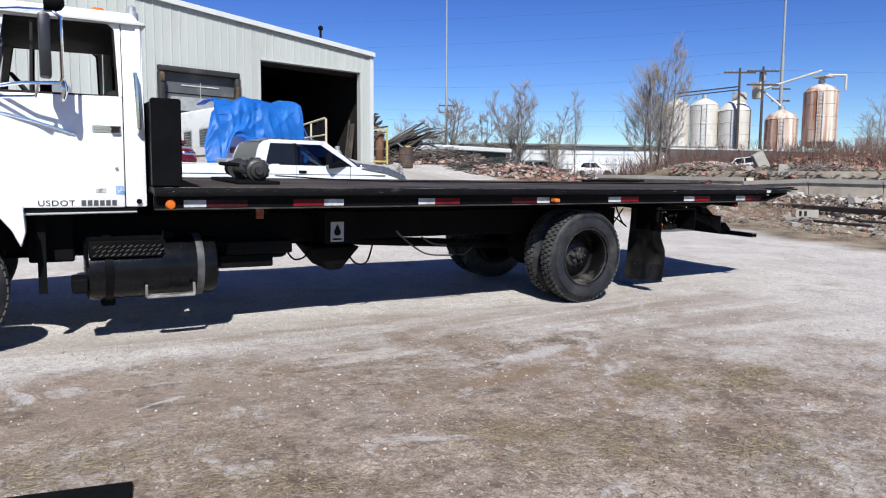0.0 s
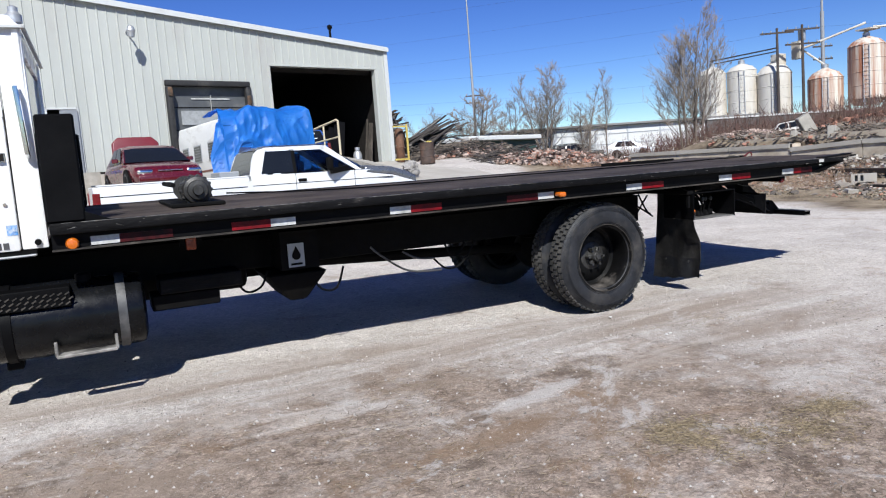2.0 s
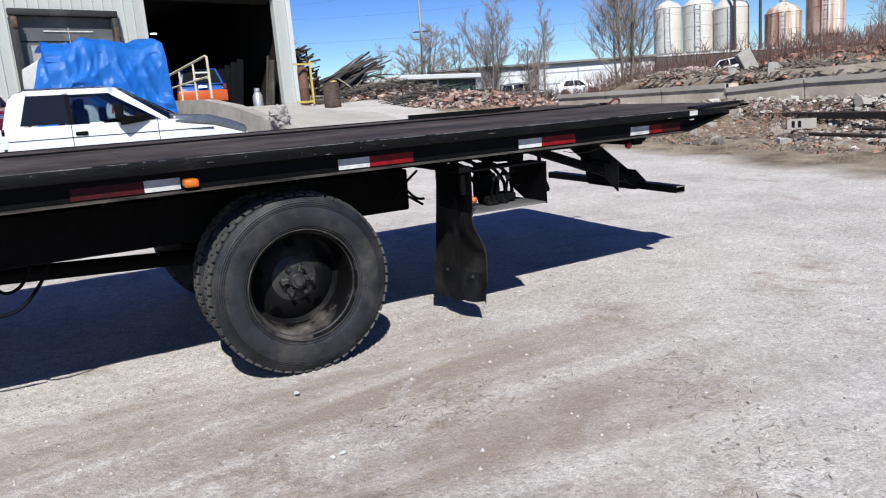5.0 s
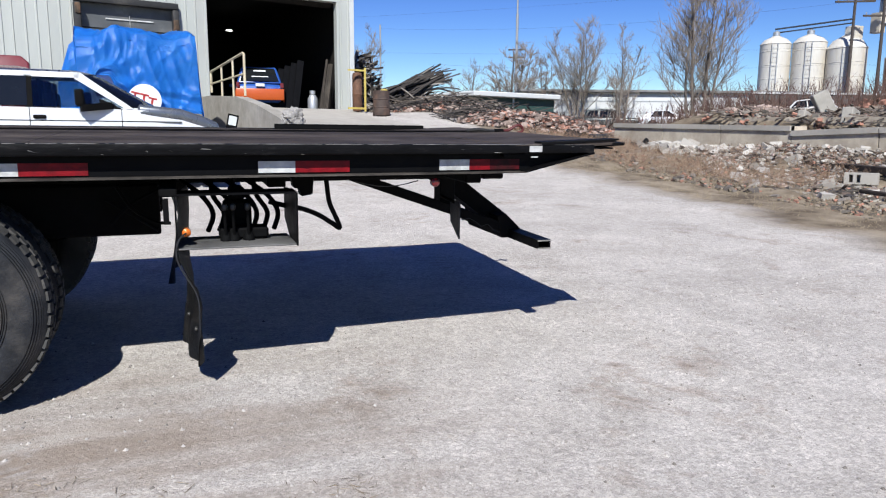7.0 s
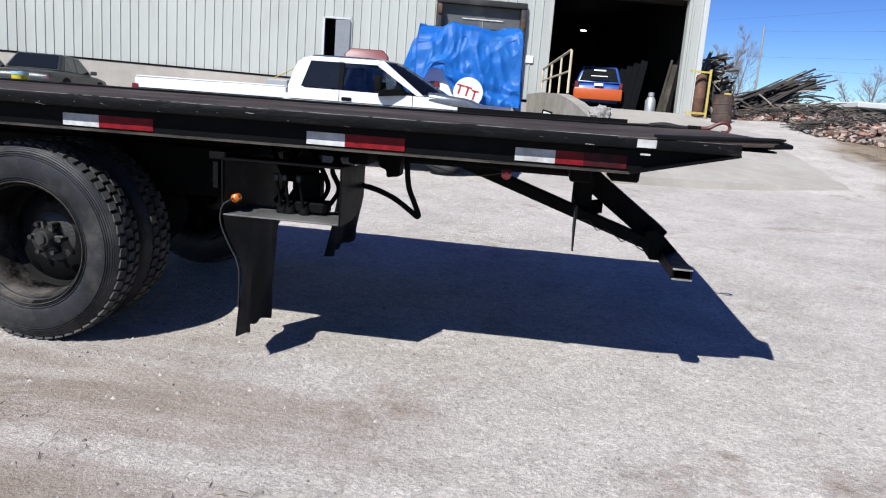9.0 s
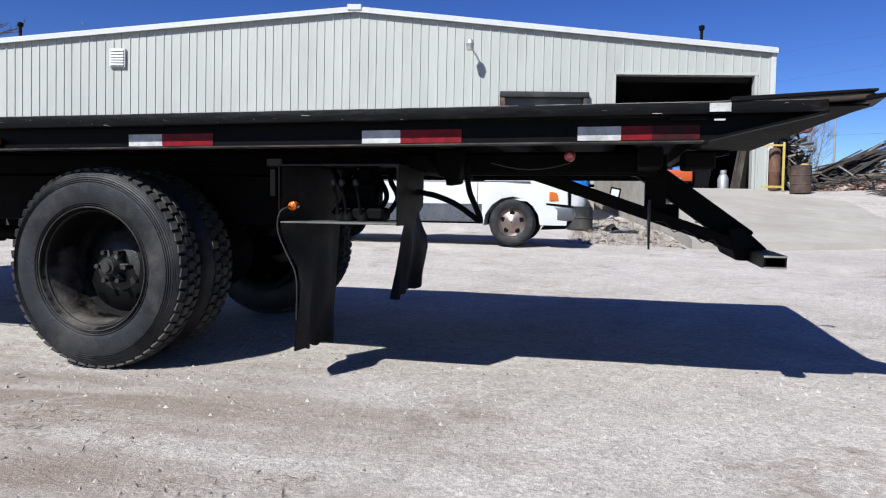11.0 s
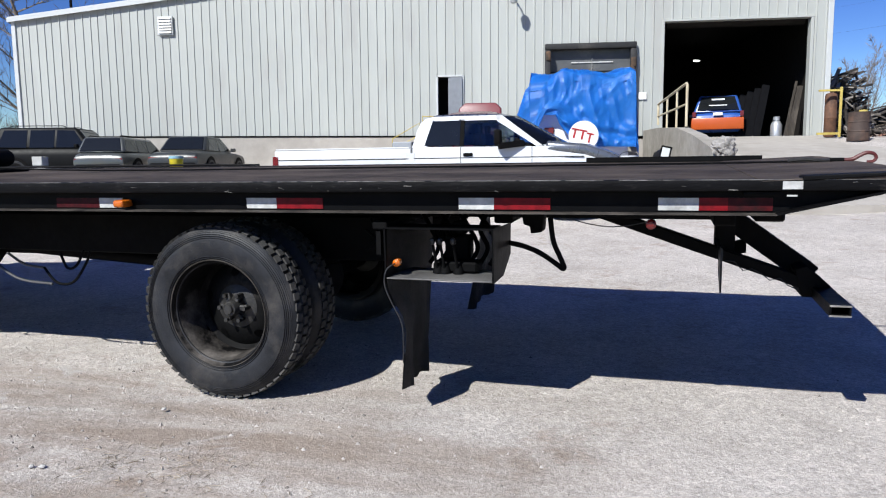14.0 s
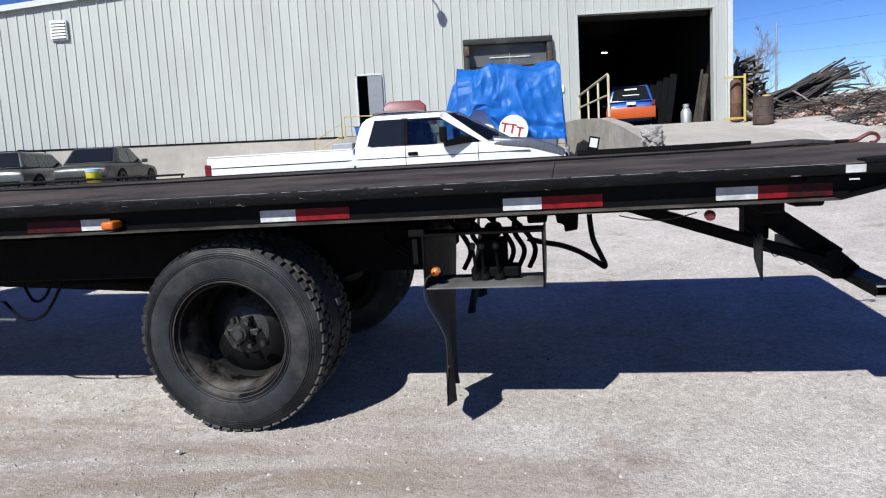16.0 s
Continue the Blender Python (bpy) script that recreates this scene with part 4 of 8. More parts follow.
    part("steering_wheel", Shape().lathe([(0.22 + 0.014 * math.cos(i), 0.014 * math.sin(i)) for i in [k * math.tau / 8 for k in range(8)]], (0, 0, 0), "x", 28, closed=True).bend(lambda x, y, z: (-5.45 + x * 0.8 - z * 0.6, 0.72 + y, 1.9 + z * 0.8 + x * 0.6)), INTERIOR, cab)
    hood = Shape().hull([(-7.5, 0.62, 1.0), (-5.78, 0.4, 1.05), (-5.78, 2.04, 1.05), (-7.5, 1.82, 1.0)], [(-7.45, 0.66, 1.62), (-5.79, 0.42, 1.88), (-5.79, 2.02, 1.88), (-7.45, 1.78, 1.62)]).bevel(0.08, 3)
    part("hood", hood, WHITE, cab)
    for far in (0, 1):
        f = (lambda x, y, z: (x, 2.44 - y, z)) if far else (lambda x, y, z: (x, y, z))
        arch = []
        for i in range(13):
            a = math.pi * (0.09 + 0.88 * i / 12)
            arch.append((-6.15 + 0.62 * math.cos(a), 0.62 + 0.6 * math.sin(a)))
        arch = [(-5.52, 0.9), (-5.53, 1.08), (-5.66, 1.2)] + [(-5.85, 1.32), (-6.3, 1.38), (-7.0, 1.3), (-7.3, 1.0)] + arch[::-1]
        part("front_fender", Shape().side(arch, 0.1, 0.62).bevel(0.02, 2).bend(f), WHITE, cab, "white front fender")
    # mirror
    mir = part("mirror", Shape().box(-5.39, -5.315, -0.12, 0.08, 2.0, 2.43).bevel(0.018, 2), mat("mirror_housing", (0.0148, 0.0155, 0.0178), 0.35, var=0.3, bump=0.05), cab, "tall black side mirror on chrome brackets")
    part("mirror_bracket", Shape().pipe([(-5.72, 0.24, 2.46), (-5.5, 0.1, 2.47), (-5.3, -0.02, 2.46), (-5.25, -0.03, 2.42), (-5.25, -0.03, 2.0), (-5.27, -0.02, 1.97), (-5.5, 0.05, 1.96), (-5.72, 0.24, 1.93)], 0.013).pipe([(-5.72, 0.25, 1.86), (-5.42, 0.02, 1.87), (-5.4, 0.0, 1.96)], 0.012).pipe([(-5.74, 0.25, 1.78), (-5.42, 0.22, 1.7), (-5.18, 0.24, 1.62)], 0.012), CHROME, mir)
    part("spot_mirror", Shape().lathe([(0.02, 0.03), (0.055, 0.01), (0.06, 0.0), (0.055, -0.01)], (0, 0, 0), "x", 20).bend(lambda x, y, z: (-5.25 + x, 0.02 + y, 1.93 + z * 1.5)), CHROME, mir)
    part("spot_lamp", Shape().lathe([(0.06, -0.05), (0.07, 0.0), (0.05, 0.06), (0.02, 0.08)], (0, 0, 0), "x", 18).bend(lambda x, y, z: (-5.3 + x, 0.0 + y, 2.52 + z)), FRAME, mir)


def build_running_gear():
    rear = truck_wheel("rear_wheel", -0.23, 0.07, True)
    flipped(rear, -0.23, WIDE - 0.07)
    front = truck_wheel("front_wheel", -6.15, 0.12, False)
    flipped(front, -6.15, WIDE - 0.12)
    axle = part("rear_axle", Shape().rod((-0.235, 0.4, 0.482), (-0.235, WIDE - 0.4, 0.482), 0.075, 14).lathe([(0.1, -0.24), (0.2, -0.12), (0.23, 0), (0.2, 0.12), (0.1, 0.24)], (-0.235, 1.22, 0.482), "y", 20), FRAME, truck)
    part("drive_shaft", Shape().rod((-0.4, 1.22, 0.5), (-3.2, 1.22, 0.66), 0.05, 12), FRAME, truck)
    part("front_axle", Shape().rod((-6.15, 0.3, 0.45), (-6.15, WIDE - 0.3, 0.45), 0.05, 10), FRAME, truck)
    for y in (0.78, 1.62):
        part("leaf_spring", Shape().sheet([[(-0.235 + s * 0.75, y + d, 0.62 + 0.14 * s * s) for s in (-1, -0.6, -0.3, 0, 0.3, 0.6, 1)] for d in (0, 0.08)], 0.09), FRAME, truck)
    part("gearbox", Shape().box(-4.2, -3.3, 1.0, 1.45, 0.5, 0.95).bevel(0.06, 2), FRAME, truck)
    part("engine", Shape().box(-7.2, -5.7, 0.85, 1.6, 0.55, 1.3).bevel(0.06), FRAME, truck)
    part("air_tank", Shape().lathe([(0.02, -2.6), (0.09, -2.57), (0.11, -2.5), (0.11, -1.95), (0.09, -1.88), (0.02, -1.85)], (0, 1.95, 0.66), "x", 20), FRAME, truck)
    # fuel tank
    tank = part("fuel_tank", Shape().lathe([(0.02, -5.145), (0.2, -5.14), (0.245, -5.12), (0.252, -5.09), (0.252, -4.2), (0.245, -4.17), (0.2, -4.15), (0.02, -4.145)], (0, 0.4, 0.575), "x", 44), mat("tank_black", (0.0033, 0.0036, 0.0044), 0.27, var=0.5, scale=5, dirt=(0.0555, 0.0503, 0.0459), amount=0.13, dscale=3.2, bump=0.2, bscale=18, spec=0.22), truck, "black cylindrical fuel tank with grey scuffs")
    for x in (-4.98, -4.3):
        part("tank_strap", Shape().lathe([(0.256, x - 0.03), (0.262, x - 0.028), (0.262, x + 0.028), (0.256, x + 0.03)], (0, 0.4, 0.575), "x", 44, closed=True), BLACK if x < -4.6 else mat("grey_strap", (0.037, 0.037, 0.0385), 0.5, var=0.4, scale=9, dirt=(0.111, 0.107, 0.104), amount=0.35, dscale=6, bump=0.2), tank)
    st = part("tank_step", Shape().box(-5.12, -4.6, 0.16, 0.34, 0.79, 0.815).box(-5.12, -4.6, 0.14, 0.16, 0.69, 0.815).bevel(0.004), BLACK, tank, "black tread-plate step")
    dim = Shape()
    for i in range(12):
        for j in range(3):
            x, z = -5.08 + i * 0.042 + (j % 2) * 0.02, 0.71 + j * 0.032
            dim.beam((x - 0.013, 0.138, z - 0.008), (x + 0.013, 0.138, z + 0.008), 0.006, 0.009)
    part("step_tread", dim, LIP, st)
    part("filler_cap", Shape().lathe([(0.05, 0.8), (0.05, 0.86), (0.03, 0.87)], (-4.52, 0.36, 0), "z", 16), FRAME, tank)
    part("lower_step", Shape().box(-4.72, -4.36, 0.1, 0.2, 0.355, 0.375).box(-4.73, -4.71, 0.13, 0.16, 0.36, 0.46).box(-4.37, -4.35, 0.13, 0.16, 0.36, 0.46).bevel(0.004), WORN, tank)
    part("tank_bracket", Shape().box(-5.24, -5.13, 0.15, 0.4, 0.42, 0.53).box(-5.03, -4.93, 0.35, 0.5, 0.27, 0.34).bevel(0.01), FRAME, tank)
    part("tool_box", Shape().box(-4.04, -3.45, 0.42, 0.72, 0.63, 0.745).bevel(0.01), RAIL, truck)
    part("battery_box", Shape().box(-4.1, -3.62, 0.45, 0.72, 0.51, 0.626).bevel(0.01), FRAME, truck)
    part("side_box", Shape().box(-5.75, -4.25, 1.95, 2.3, 0.47, 1.0).bevel(0.015), FRAME, truck, "black box on the far side of the frame")
    part("side_box", Shape().box(-4.2, -3.0, 1.95, 2.28, 0.44, 0.95).bevel(0.015), FRAME, truck, "black box on the far side of the frame")
    part("cab_step", Shape().box(-5.52, -5.2, 0.5, 0.75, 0.62, 1.0).bevel(0.015).box(-5.46, -5.4, 0.36, 0.42, 0.4, 1.0), FRAME, truck, "black bracket under the cab")
    part("pump_case", Shape().hull([(-3.08, 0.5, 0.43), (-2.94, 0.5, 0.43), (-2.94, 0.95, 0.43), (-3.08, 0.95, 0.43)], [(-3.26, 0.45, 0.66), (-2.76, 0.45, 0.66), (-2.76, 1.0, 0.66), (-3.26, 1.0, 0.66)]).bevel(0.03, 2), FRAME, truck, "greasy black pump case")
    # placard with a drop
    sign = part("placard", Shape().box(-3.098, -2.97, 0.375, 0.38, 0.72, 0.905), mat("white_placard", (0.281, 0.292, 0.296), 0.5, var=0.05, bump=0), truck, "white placard with a black drop symbol")
    drop = [(0.0, 0.075)] + [(0.034 * math.cos(a), 0.0 + 0.034 * math.sin(a)) for a in [math.radians(d) for d in range(20, -201, -20)]]
    part("drop_symbol", Shape().side([(-3.034 + x, 0.81 + z) for x, z in drop], 0.371, 0.374), FRAME, sign)
    part("lettering_bar", Shape().box(-3.08, -2.99, 0.371, 0.374, 0.736, 0.752), FRAME, sign)
    part("placard_bracket", Shape().box(-3.15, -2.85, 0.39, 0.74, 0.7, 1.0), FRAME, truck)


def build_rear():
    # mud flap: the outer edge is curled, the inner edge hangs straight
    curl = [(0.84, 1.0), (0.838, 0.86), (0.824, 0.74), (0.832, 0.68), (0.86, 0.61), (0.9, 0.54), (0.917, 0.46), (0.912, 0.34), (0.907, 0.24), (0.902, 0.15)]
    hang = [(0.9, 1.0), (0.9, 0.86), (0.896, 0.74), (0.893, 0.68), (0.888, 0.61), (0.882, 0.54), (0.876, 0.46), (0.868, 0.33), (0.86, 0.22), (0.852, 0.1)]

    def flap_point(k, i, proud=0.0):
        f = i / 12
        (xa, za), (xb, zb) = curl[k], hang[k]
        g = step(0.0, 1.0, f)
        x, z = xa + (xb - xa) * g, za + (zb - za) * g
        slack = max(0.0, 0.85 - z)
        return (x + slack * (0.03 * math.sin(f * 9.5 + z * 3.0) + 0.018 * math.sin(f * 17 - z * 7.0)) - proud, 0.04 + 0.56 * f, z + 0.012 * math.sin(i * 1.7) * slack)

    for far in (0, 1):
        rows = [[flap_point(k, i) for k in range(10)] for i in range(13)]
        if far:
            rows = [[(x - 0.1 * max(0, 0.72 - z) - 0.02, WIDE - y, z + 0.03) for x, y, z in r] for r in rows]
        flap = part("mud_flap", Shape().sheet(rows, 0.012), RUBBER if far else mat("flap_rubber", (0.0085, 0.0083, 0.0085), 0.6, var=0.4, dirt=(0.06, 0.055, 0.05), amount=0.4, dscale=3.5, bump=0.3), truck, "torn black rubber mud flap")
        if not far:
            part("flap_band", Shape().sheet([[flap_point(k, i, 0.006) for k in (7, 8, 9)] for i in range(13)], -0.006), RUBBER, flap)
            for i in (3, 9):
                x, y, z = flap_point(7, i)
                part("flap_bolt", Shape().lathe([(0.012, -0.02), (0.012, -0.008)], (x, y, z - 0.03), "x", 8), HUB, flap)
    part("flap_bracket", Shape().box(0.76, 0.84, 0.04, 0.7, 0.99, 1.03).bevel(0.006), FRAME, truck)
    part("flap_bracket", Shape().box(0.775, 0.8, 0.05, 0.08, 0.86, 0.98), FRAME, truck)
    # lever box
    box = part("control_box", Shape().box(0.825, 1.392, 0.03, 0.2, 0.995, 1.003).box(0.825, 0.833, 0.03, 0.43, 0.742, 1.0).hull([(1.385, 0.03, 0.735), (1.385, 0.25, 0.735), (1.385, 0.43, 0.82), (1.385, 0.44, 0.985), (1.385, 0.03, 1.0)], [(1.394, 0.03, 0.735), (1.394, 0.25, 0.735), (1.394, 0.43, 0.82), (1.394, 0.44, 0.985), (1.394, 0.03, 1.0)]), BLACK, truck, "open steel box with hydraulic control levers")
    part("box_floor", Shape().box(0.834, 1.384, 0.03, 0.34, 0.738, 0.746).bevel(0.002), mat("scraped_floor", (0.118, 0.115, 0.111), 0.6, var=0.4, scale=12, dirt=(0.0148, 0.0148, 0.0148), amount=0.5, dscale=6, bump=0.3), box, "scraped bare steel floor")
    part("button_wire", Shape().pipe(smooth([(0.87, 0.06, 0.815), (0.838, 0.025, 0.79), (0.822, 0.025, 0.73), (0.832, 0.03, 0.67), (0.865, 0.03, 0.6), (0.9, 0.032, 0.53), (0.913, 0.032, 0.46), (0.91, 0.032, 0.3)]), 0.004, 5), RUBBER, box)
    part("valve_bank", Shape().box(1.06, 1.2, 0.31, 0.4, 0.76, 0.93).box(1.09, 1.17, 0.33, 0.42, 0.93, 1.0).bevel(0.012), FRAME, box)
    part("valve_block", Shape().box(1.03, 1.27, 0.19, 0.3, 0.75, 0.81).bevel(0.012), FRAME, box)
    for x in (1.06, 1.1, 1.17):
        lev = part("lever", Shape().rod((x, 0.18, 0.76), (x - 0.008, 0.13, 0.915), 0.008, 8), FRAME, box)
        part("lever_knob", Shape().lathe([(0.004, -0.02), (0.014, -0.012), (0.016, 0.0), (0.013, 0.012), (0.004, 0.018)], (x - 0.009, 0.128, 0.925), "z", 12), mat("worn_knob", (0.0148, 0.0148, 0.0148), 0.4, var=0.4, bump=0.1), lev)
        part("lever_boot", Shape().lathe([(0.03, 0.0), (0.026, 0.02), (0.014, 0.05)], (x, 0.19, 0.75), "z", 12), FRAME, lev)
    part("amber_button", Shape().lathe([(0.006, -0.04), (0.02, -0.03), (0.022, 0.0), (0.014, 0.02)], (0.873, 0.1, 0.815), "y", 14), AMBER, box)
    for i in range(7):
        x = 0.98 + i * 0.055
        part("hydraulic_hose", Shape().pipe(smooth([(x, 0.3, 0.78), (x + 0.03, 0.36, 0.86), (x - 0.02, 0.4, 0.95), (x - 0.12 + 0.1 * (i % 2), 0.55, 1.02)]), 0.013, 6), FRAME, box)
    for k, pts in enumerate((((1.3, 0.4, 0.91), (1.386, 0.4, 0.886), (1.47, 0.4, 0.868), (1.56, 0.4, 0.832), (1.64, 0.4, 0.78), (1.675, 0.4, 0.754), (1.684, 0.4, 0.762), (1.66, 0.4, 0.82), (1.627, 0.4, 0.9), (1.612, 0.4, 1.02)), ((0.55, 0.5, 1.0), (0.62, 0.5, 0.88), (0.72, 0.55, 0.8), (0.8, 0.6, 0.78)), ((0.5, 0.55, 0.92), (0.62, 0.52, 0.84), (0.74, 0.5, 0.76)), ((0.52, 0.5, 0.8), (0.62, 0.52, 0.9), (0.76, 0.6, 0.97)), ((-2.4, 0.42, 0.8), (-2.34, 0.42, 0.74), (-2.15, 0.42, 0.6), (-2.0, 0.42, 0.545), (-1.76, 0.42, 0.53)), ((-2.12, 0.42, 0.73), (-1.99, 0.42, 0.66), (-1.83, 0.42, 0.64)), ((-1.83, 0.43, 0.64), (-1.72, 0.42, 0.54), (-1.58, 0.42, 0.55), (-1.46, 0.42, 0.68), (-1.42, 0.42, 0.76)), ((-1.7, 0.45, 0.74), (-1.64, 0.44, 0.64), (-1.56, 0.44, 0.66), (-1.5, 0.45, 0.76)), ((-2.9, 0.5, 0.62), (-2.82, 0.46, 0.5), (-2.7, 0.46, 0.5), (-2.62, 0.5, 0.66)), ((-3.5, 0.5, 0.68), (-3.42, 0.48, 0.56), (-3.3, 0.5, 0.58), (-3.24, 0.5, 0.7)))):
        part("hose", Shape().pipe(smooth(pts), 0.014 if k == 0 else 0.009, 7), mat("grey_hose", (0.0518, 0.0518, 0.0518), 0.5, var=0.3, bump=0) if k in (4, 5) else FRAME, truck)
    # tail leg
    lift = new("wheel_lift")
    lift.parent = truck
    tagged(lift, "folded black steel wheel lift with a cross tube")
    part("boom", Shape().beam((2.28, 1.02, 1.15), (2.95, 1.02, 0.657), 0.2, 0.115).bevel(0.006), FRAME, lift)
    part("lower_arm", Shape().beam((1.66, 0.83, 1.067), (2.95, 0.83, 0.622), 0.09, 0.062).bevel(0.005), FRAME, lift)
    part("knuckle", Shape().side([(2.84, 0.72), (2.9, 0.74), (3.02, 0.63), (3.01, 0.57), (2.88, 0.57)], 0.78, 1.36).bevel(0.006), FRAME, lift)
    for dx, dz, w, h in ((0, 0.024, 0.092, 0.008), (0, -0.024, 0.092, 0.008), (-0.042, 0, 0.008, 0.04), (0.042, 0, 0.008, 0.04)):
        part("cross_tube", Shape().box(2.975 + dx - w / 2, 2.975 + dx + w / 2, 0.37, 2.0, 0.599 + dz - h / 2, 0.599 + dz + h / 2), BLACK, lift)
    for z in (0.5705, 0.619):
        part("tube_lip", Shape().box(2.928, 3.022, 0.363, 0.3695, z, z + 0.008), WORN, lift)
    part("strut", Shape().box(2.448, 2.55, 0.83, 0.95, 0.77, 1.09).bevel(0.004), FRAME, lift)
    part("guard_plate", Shape().hull([(2.5, 0.88, 0.76), (2.62, 1.05, 0.76), (2.63, 1.04, 0.76), (2.51, 0.87, 0.76)], [(2.5, 0.88, 0.84), (2.62, 1.05, 0.84), (2.63, 1.04, 0.84), (2.51, 0.87, 0.84)]), BLACK, lift)
    part("rubber_strap", Shape().hull([(2.455, 0.52, 0.86), (2.455, 0.68, 0.86), (2.455, 0.66, 0.72), (2.455, 0.52, 0.63)], [(2.464, 0.52, 0.86), (2.464, 0.68, 0.86), (2.464, 0.66, 0.72), (2.464, 0.52, 0.63)]), RUBBER, lift)
    part("strap_rod", Shape().rod((2.457, 0.6, 0.85), (2.457, 0.84, 0.86), 0.012, 6), FRAME, lift)
    part("tail_lamp_box", Shape().box(2.6, 2.74, 0.5, 0.72, 1.0, 1.085).bevel(0.01), FRAME, truck)
    leg = lift
    wire = [(2.5 + 0.045 * i, 0.78 + 0.02 * math.sin(i * 3.1), 0.755 - 0.017 * i + 0.018 * math.sin(i * 2.3)) for i in range(9)]
    part("loose_wire", Shape().pipe(wire, 0.003, 5), RUBBER, leg)
    part("loose_wire", Shape().pipe([(1.75 + 0.06 * i, 0.3, 1.02 - 0.03 * math.sin(i * math.pi / 6)) for i in range(7)], 0.003, 5), RUBBER, leg)
    part("hanger", Shape().side([(1.43, 1.1), (1.57, 1.1), (1.555, 0.93), (1.49, 0.92), (1.485, 0.96), (1.45, 0.97)], 0.5, 0.6).bevel(0.006), FRAME, truck)
    part("bed_cylinder", Shape().rod((-2.6, 1.22, 0.95), (0.9, 1.22, 0.92), 0.06, 14), FRAME, truck)
    part("tail_frame", Shape().box(1.3, 2.5, 0.72, 0.84, 0.99, 1.09).box(1.3, 2.5, 1.6, 1.72, 0.99, 1.09).box(2.4, 2.5, 0.3, 2.1, 1.0, 1.09).box(1.3, 1.4, 0.45, 2.0, 0.98, 1.07).bevel(0.008), FRAME, truck)


build_deck()
build_winch()
build_cab()
build_running_gear()
build_rear()

# ---- parked vehicles ----
def small_wheel(parent, x, y, r, near, rim_mat, wide=0.24):
    """A car wheel with its face at y, towards -y if near."""
    s = -1 if near else 1
    f = lambda a: (y - s * a)
    w = new("wheel")
    w.parent = parent
    k = r / 0.4
    part("tyre", Shape().lathe([(0.24 * k, f(0.03)), (0.3 * k, f(0.0)), (0.36 * k, f(0.005)), (0.395 * k, f(0.04)), (0.4 * k, f(0.06)), (0.4 * k, f(wide - 0.06)), (0.395 * k, f(wide - 0.04)), (0.3 * k, f(wide)), (0.24 * k, f(wide - 0.03))], (x, 0, r), "y", 32, closed=True), RUBBER, w)
    part("rim", Shape().lathe([(0.245 * k, f(0.02)), (0.235 * k, f(0.04)), (0.2 * k, f(0.07)), (0.14 * k, f(0.05)), (0.08 * k, f(0.03)), (0.05 * k, f(0.01)), (0.01, f(0.008))], (x, 0, r), "y", 24).open_ends(), rim_mat, w)
    if near:
        for i in range(5):
            a = i * math.tau / 5 + 0.3
            part("rim_hole", Shape().lathe([(0.043 * k, f(0.05)), (0.043 * k, f(0.09))], (x + 0.165 * k * math.cos(a), 0, r + 0.165 * k * math.sin(a)), "y", 12), FRAME, w)
    return w


def arch(x, r, n=9):
    """The outline of a wheel arch, from right to left along a sill."""
    return [(x + r * math.cos(math.pi * i / (n - 1)), 0.34 + r * math.sin(math.pi * i / (n - 1)) * 1.02) for i in range(n)]


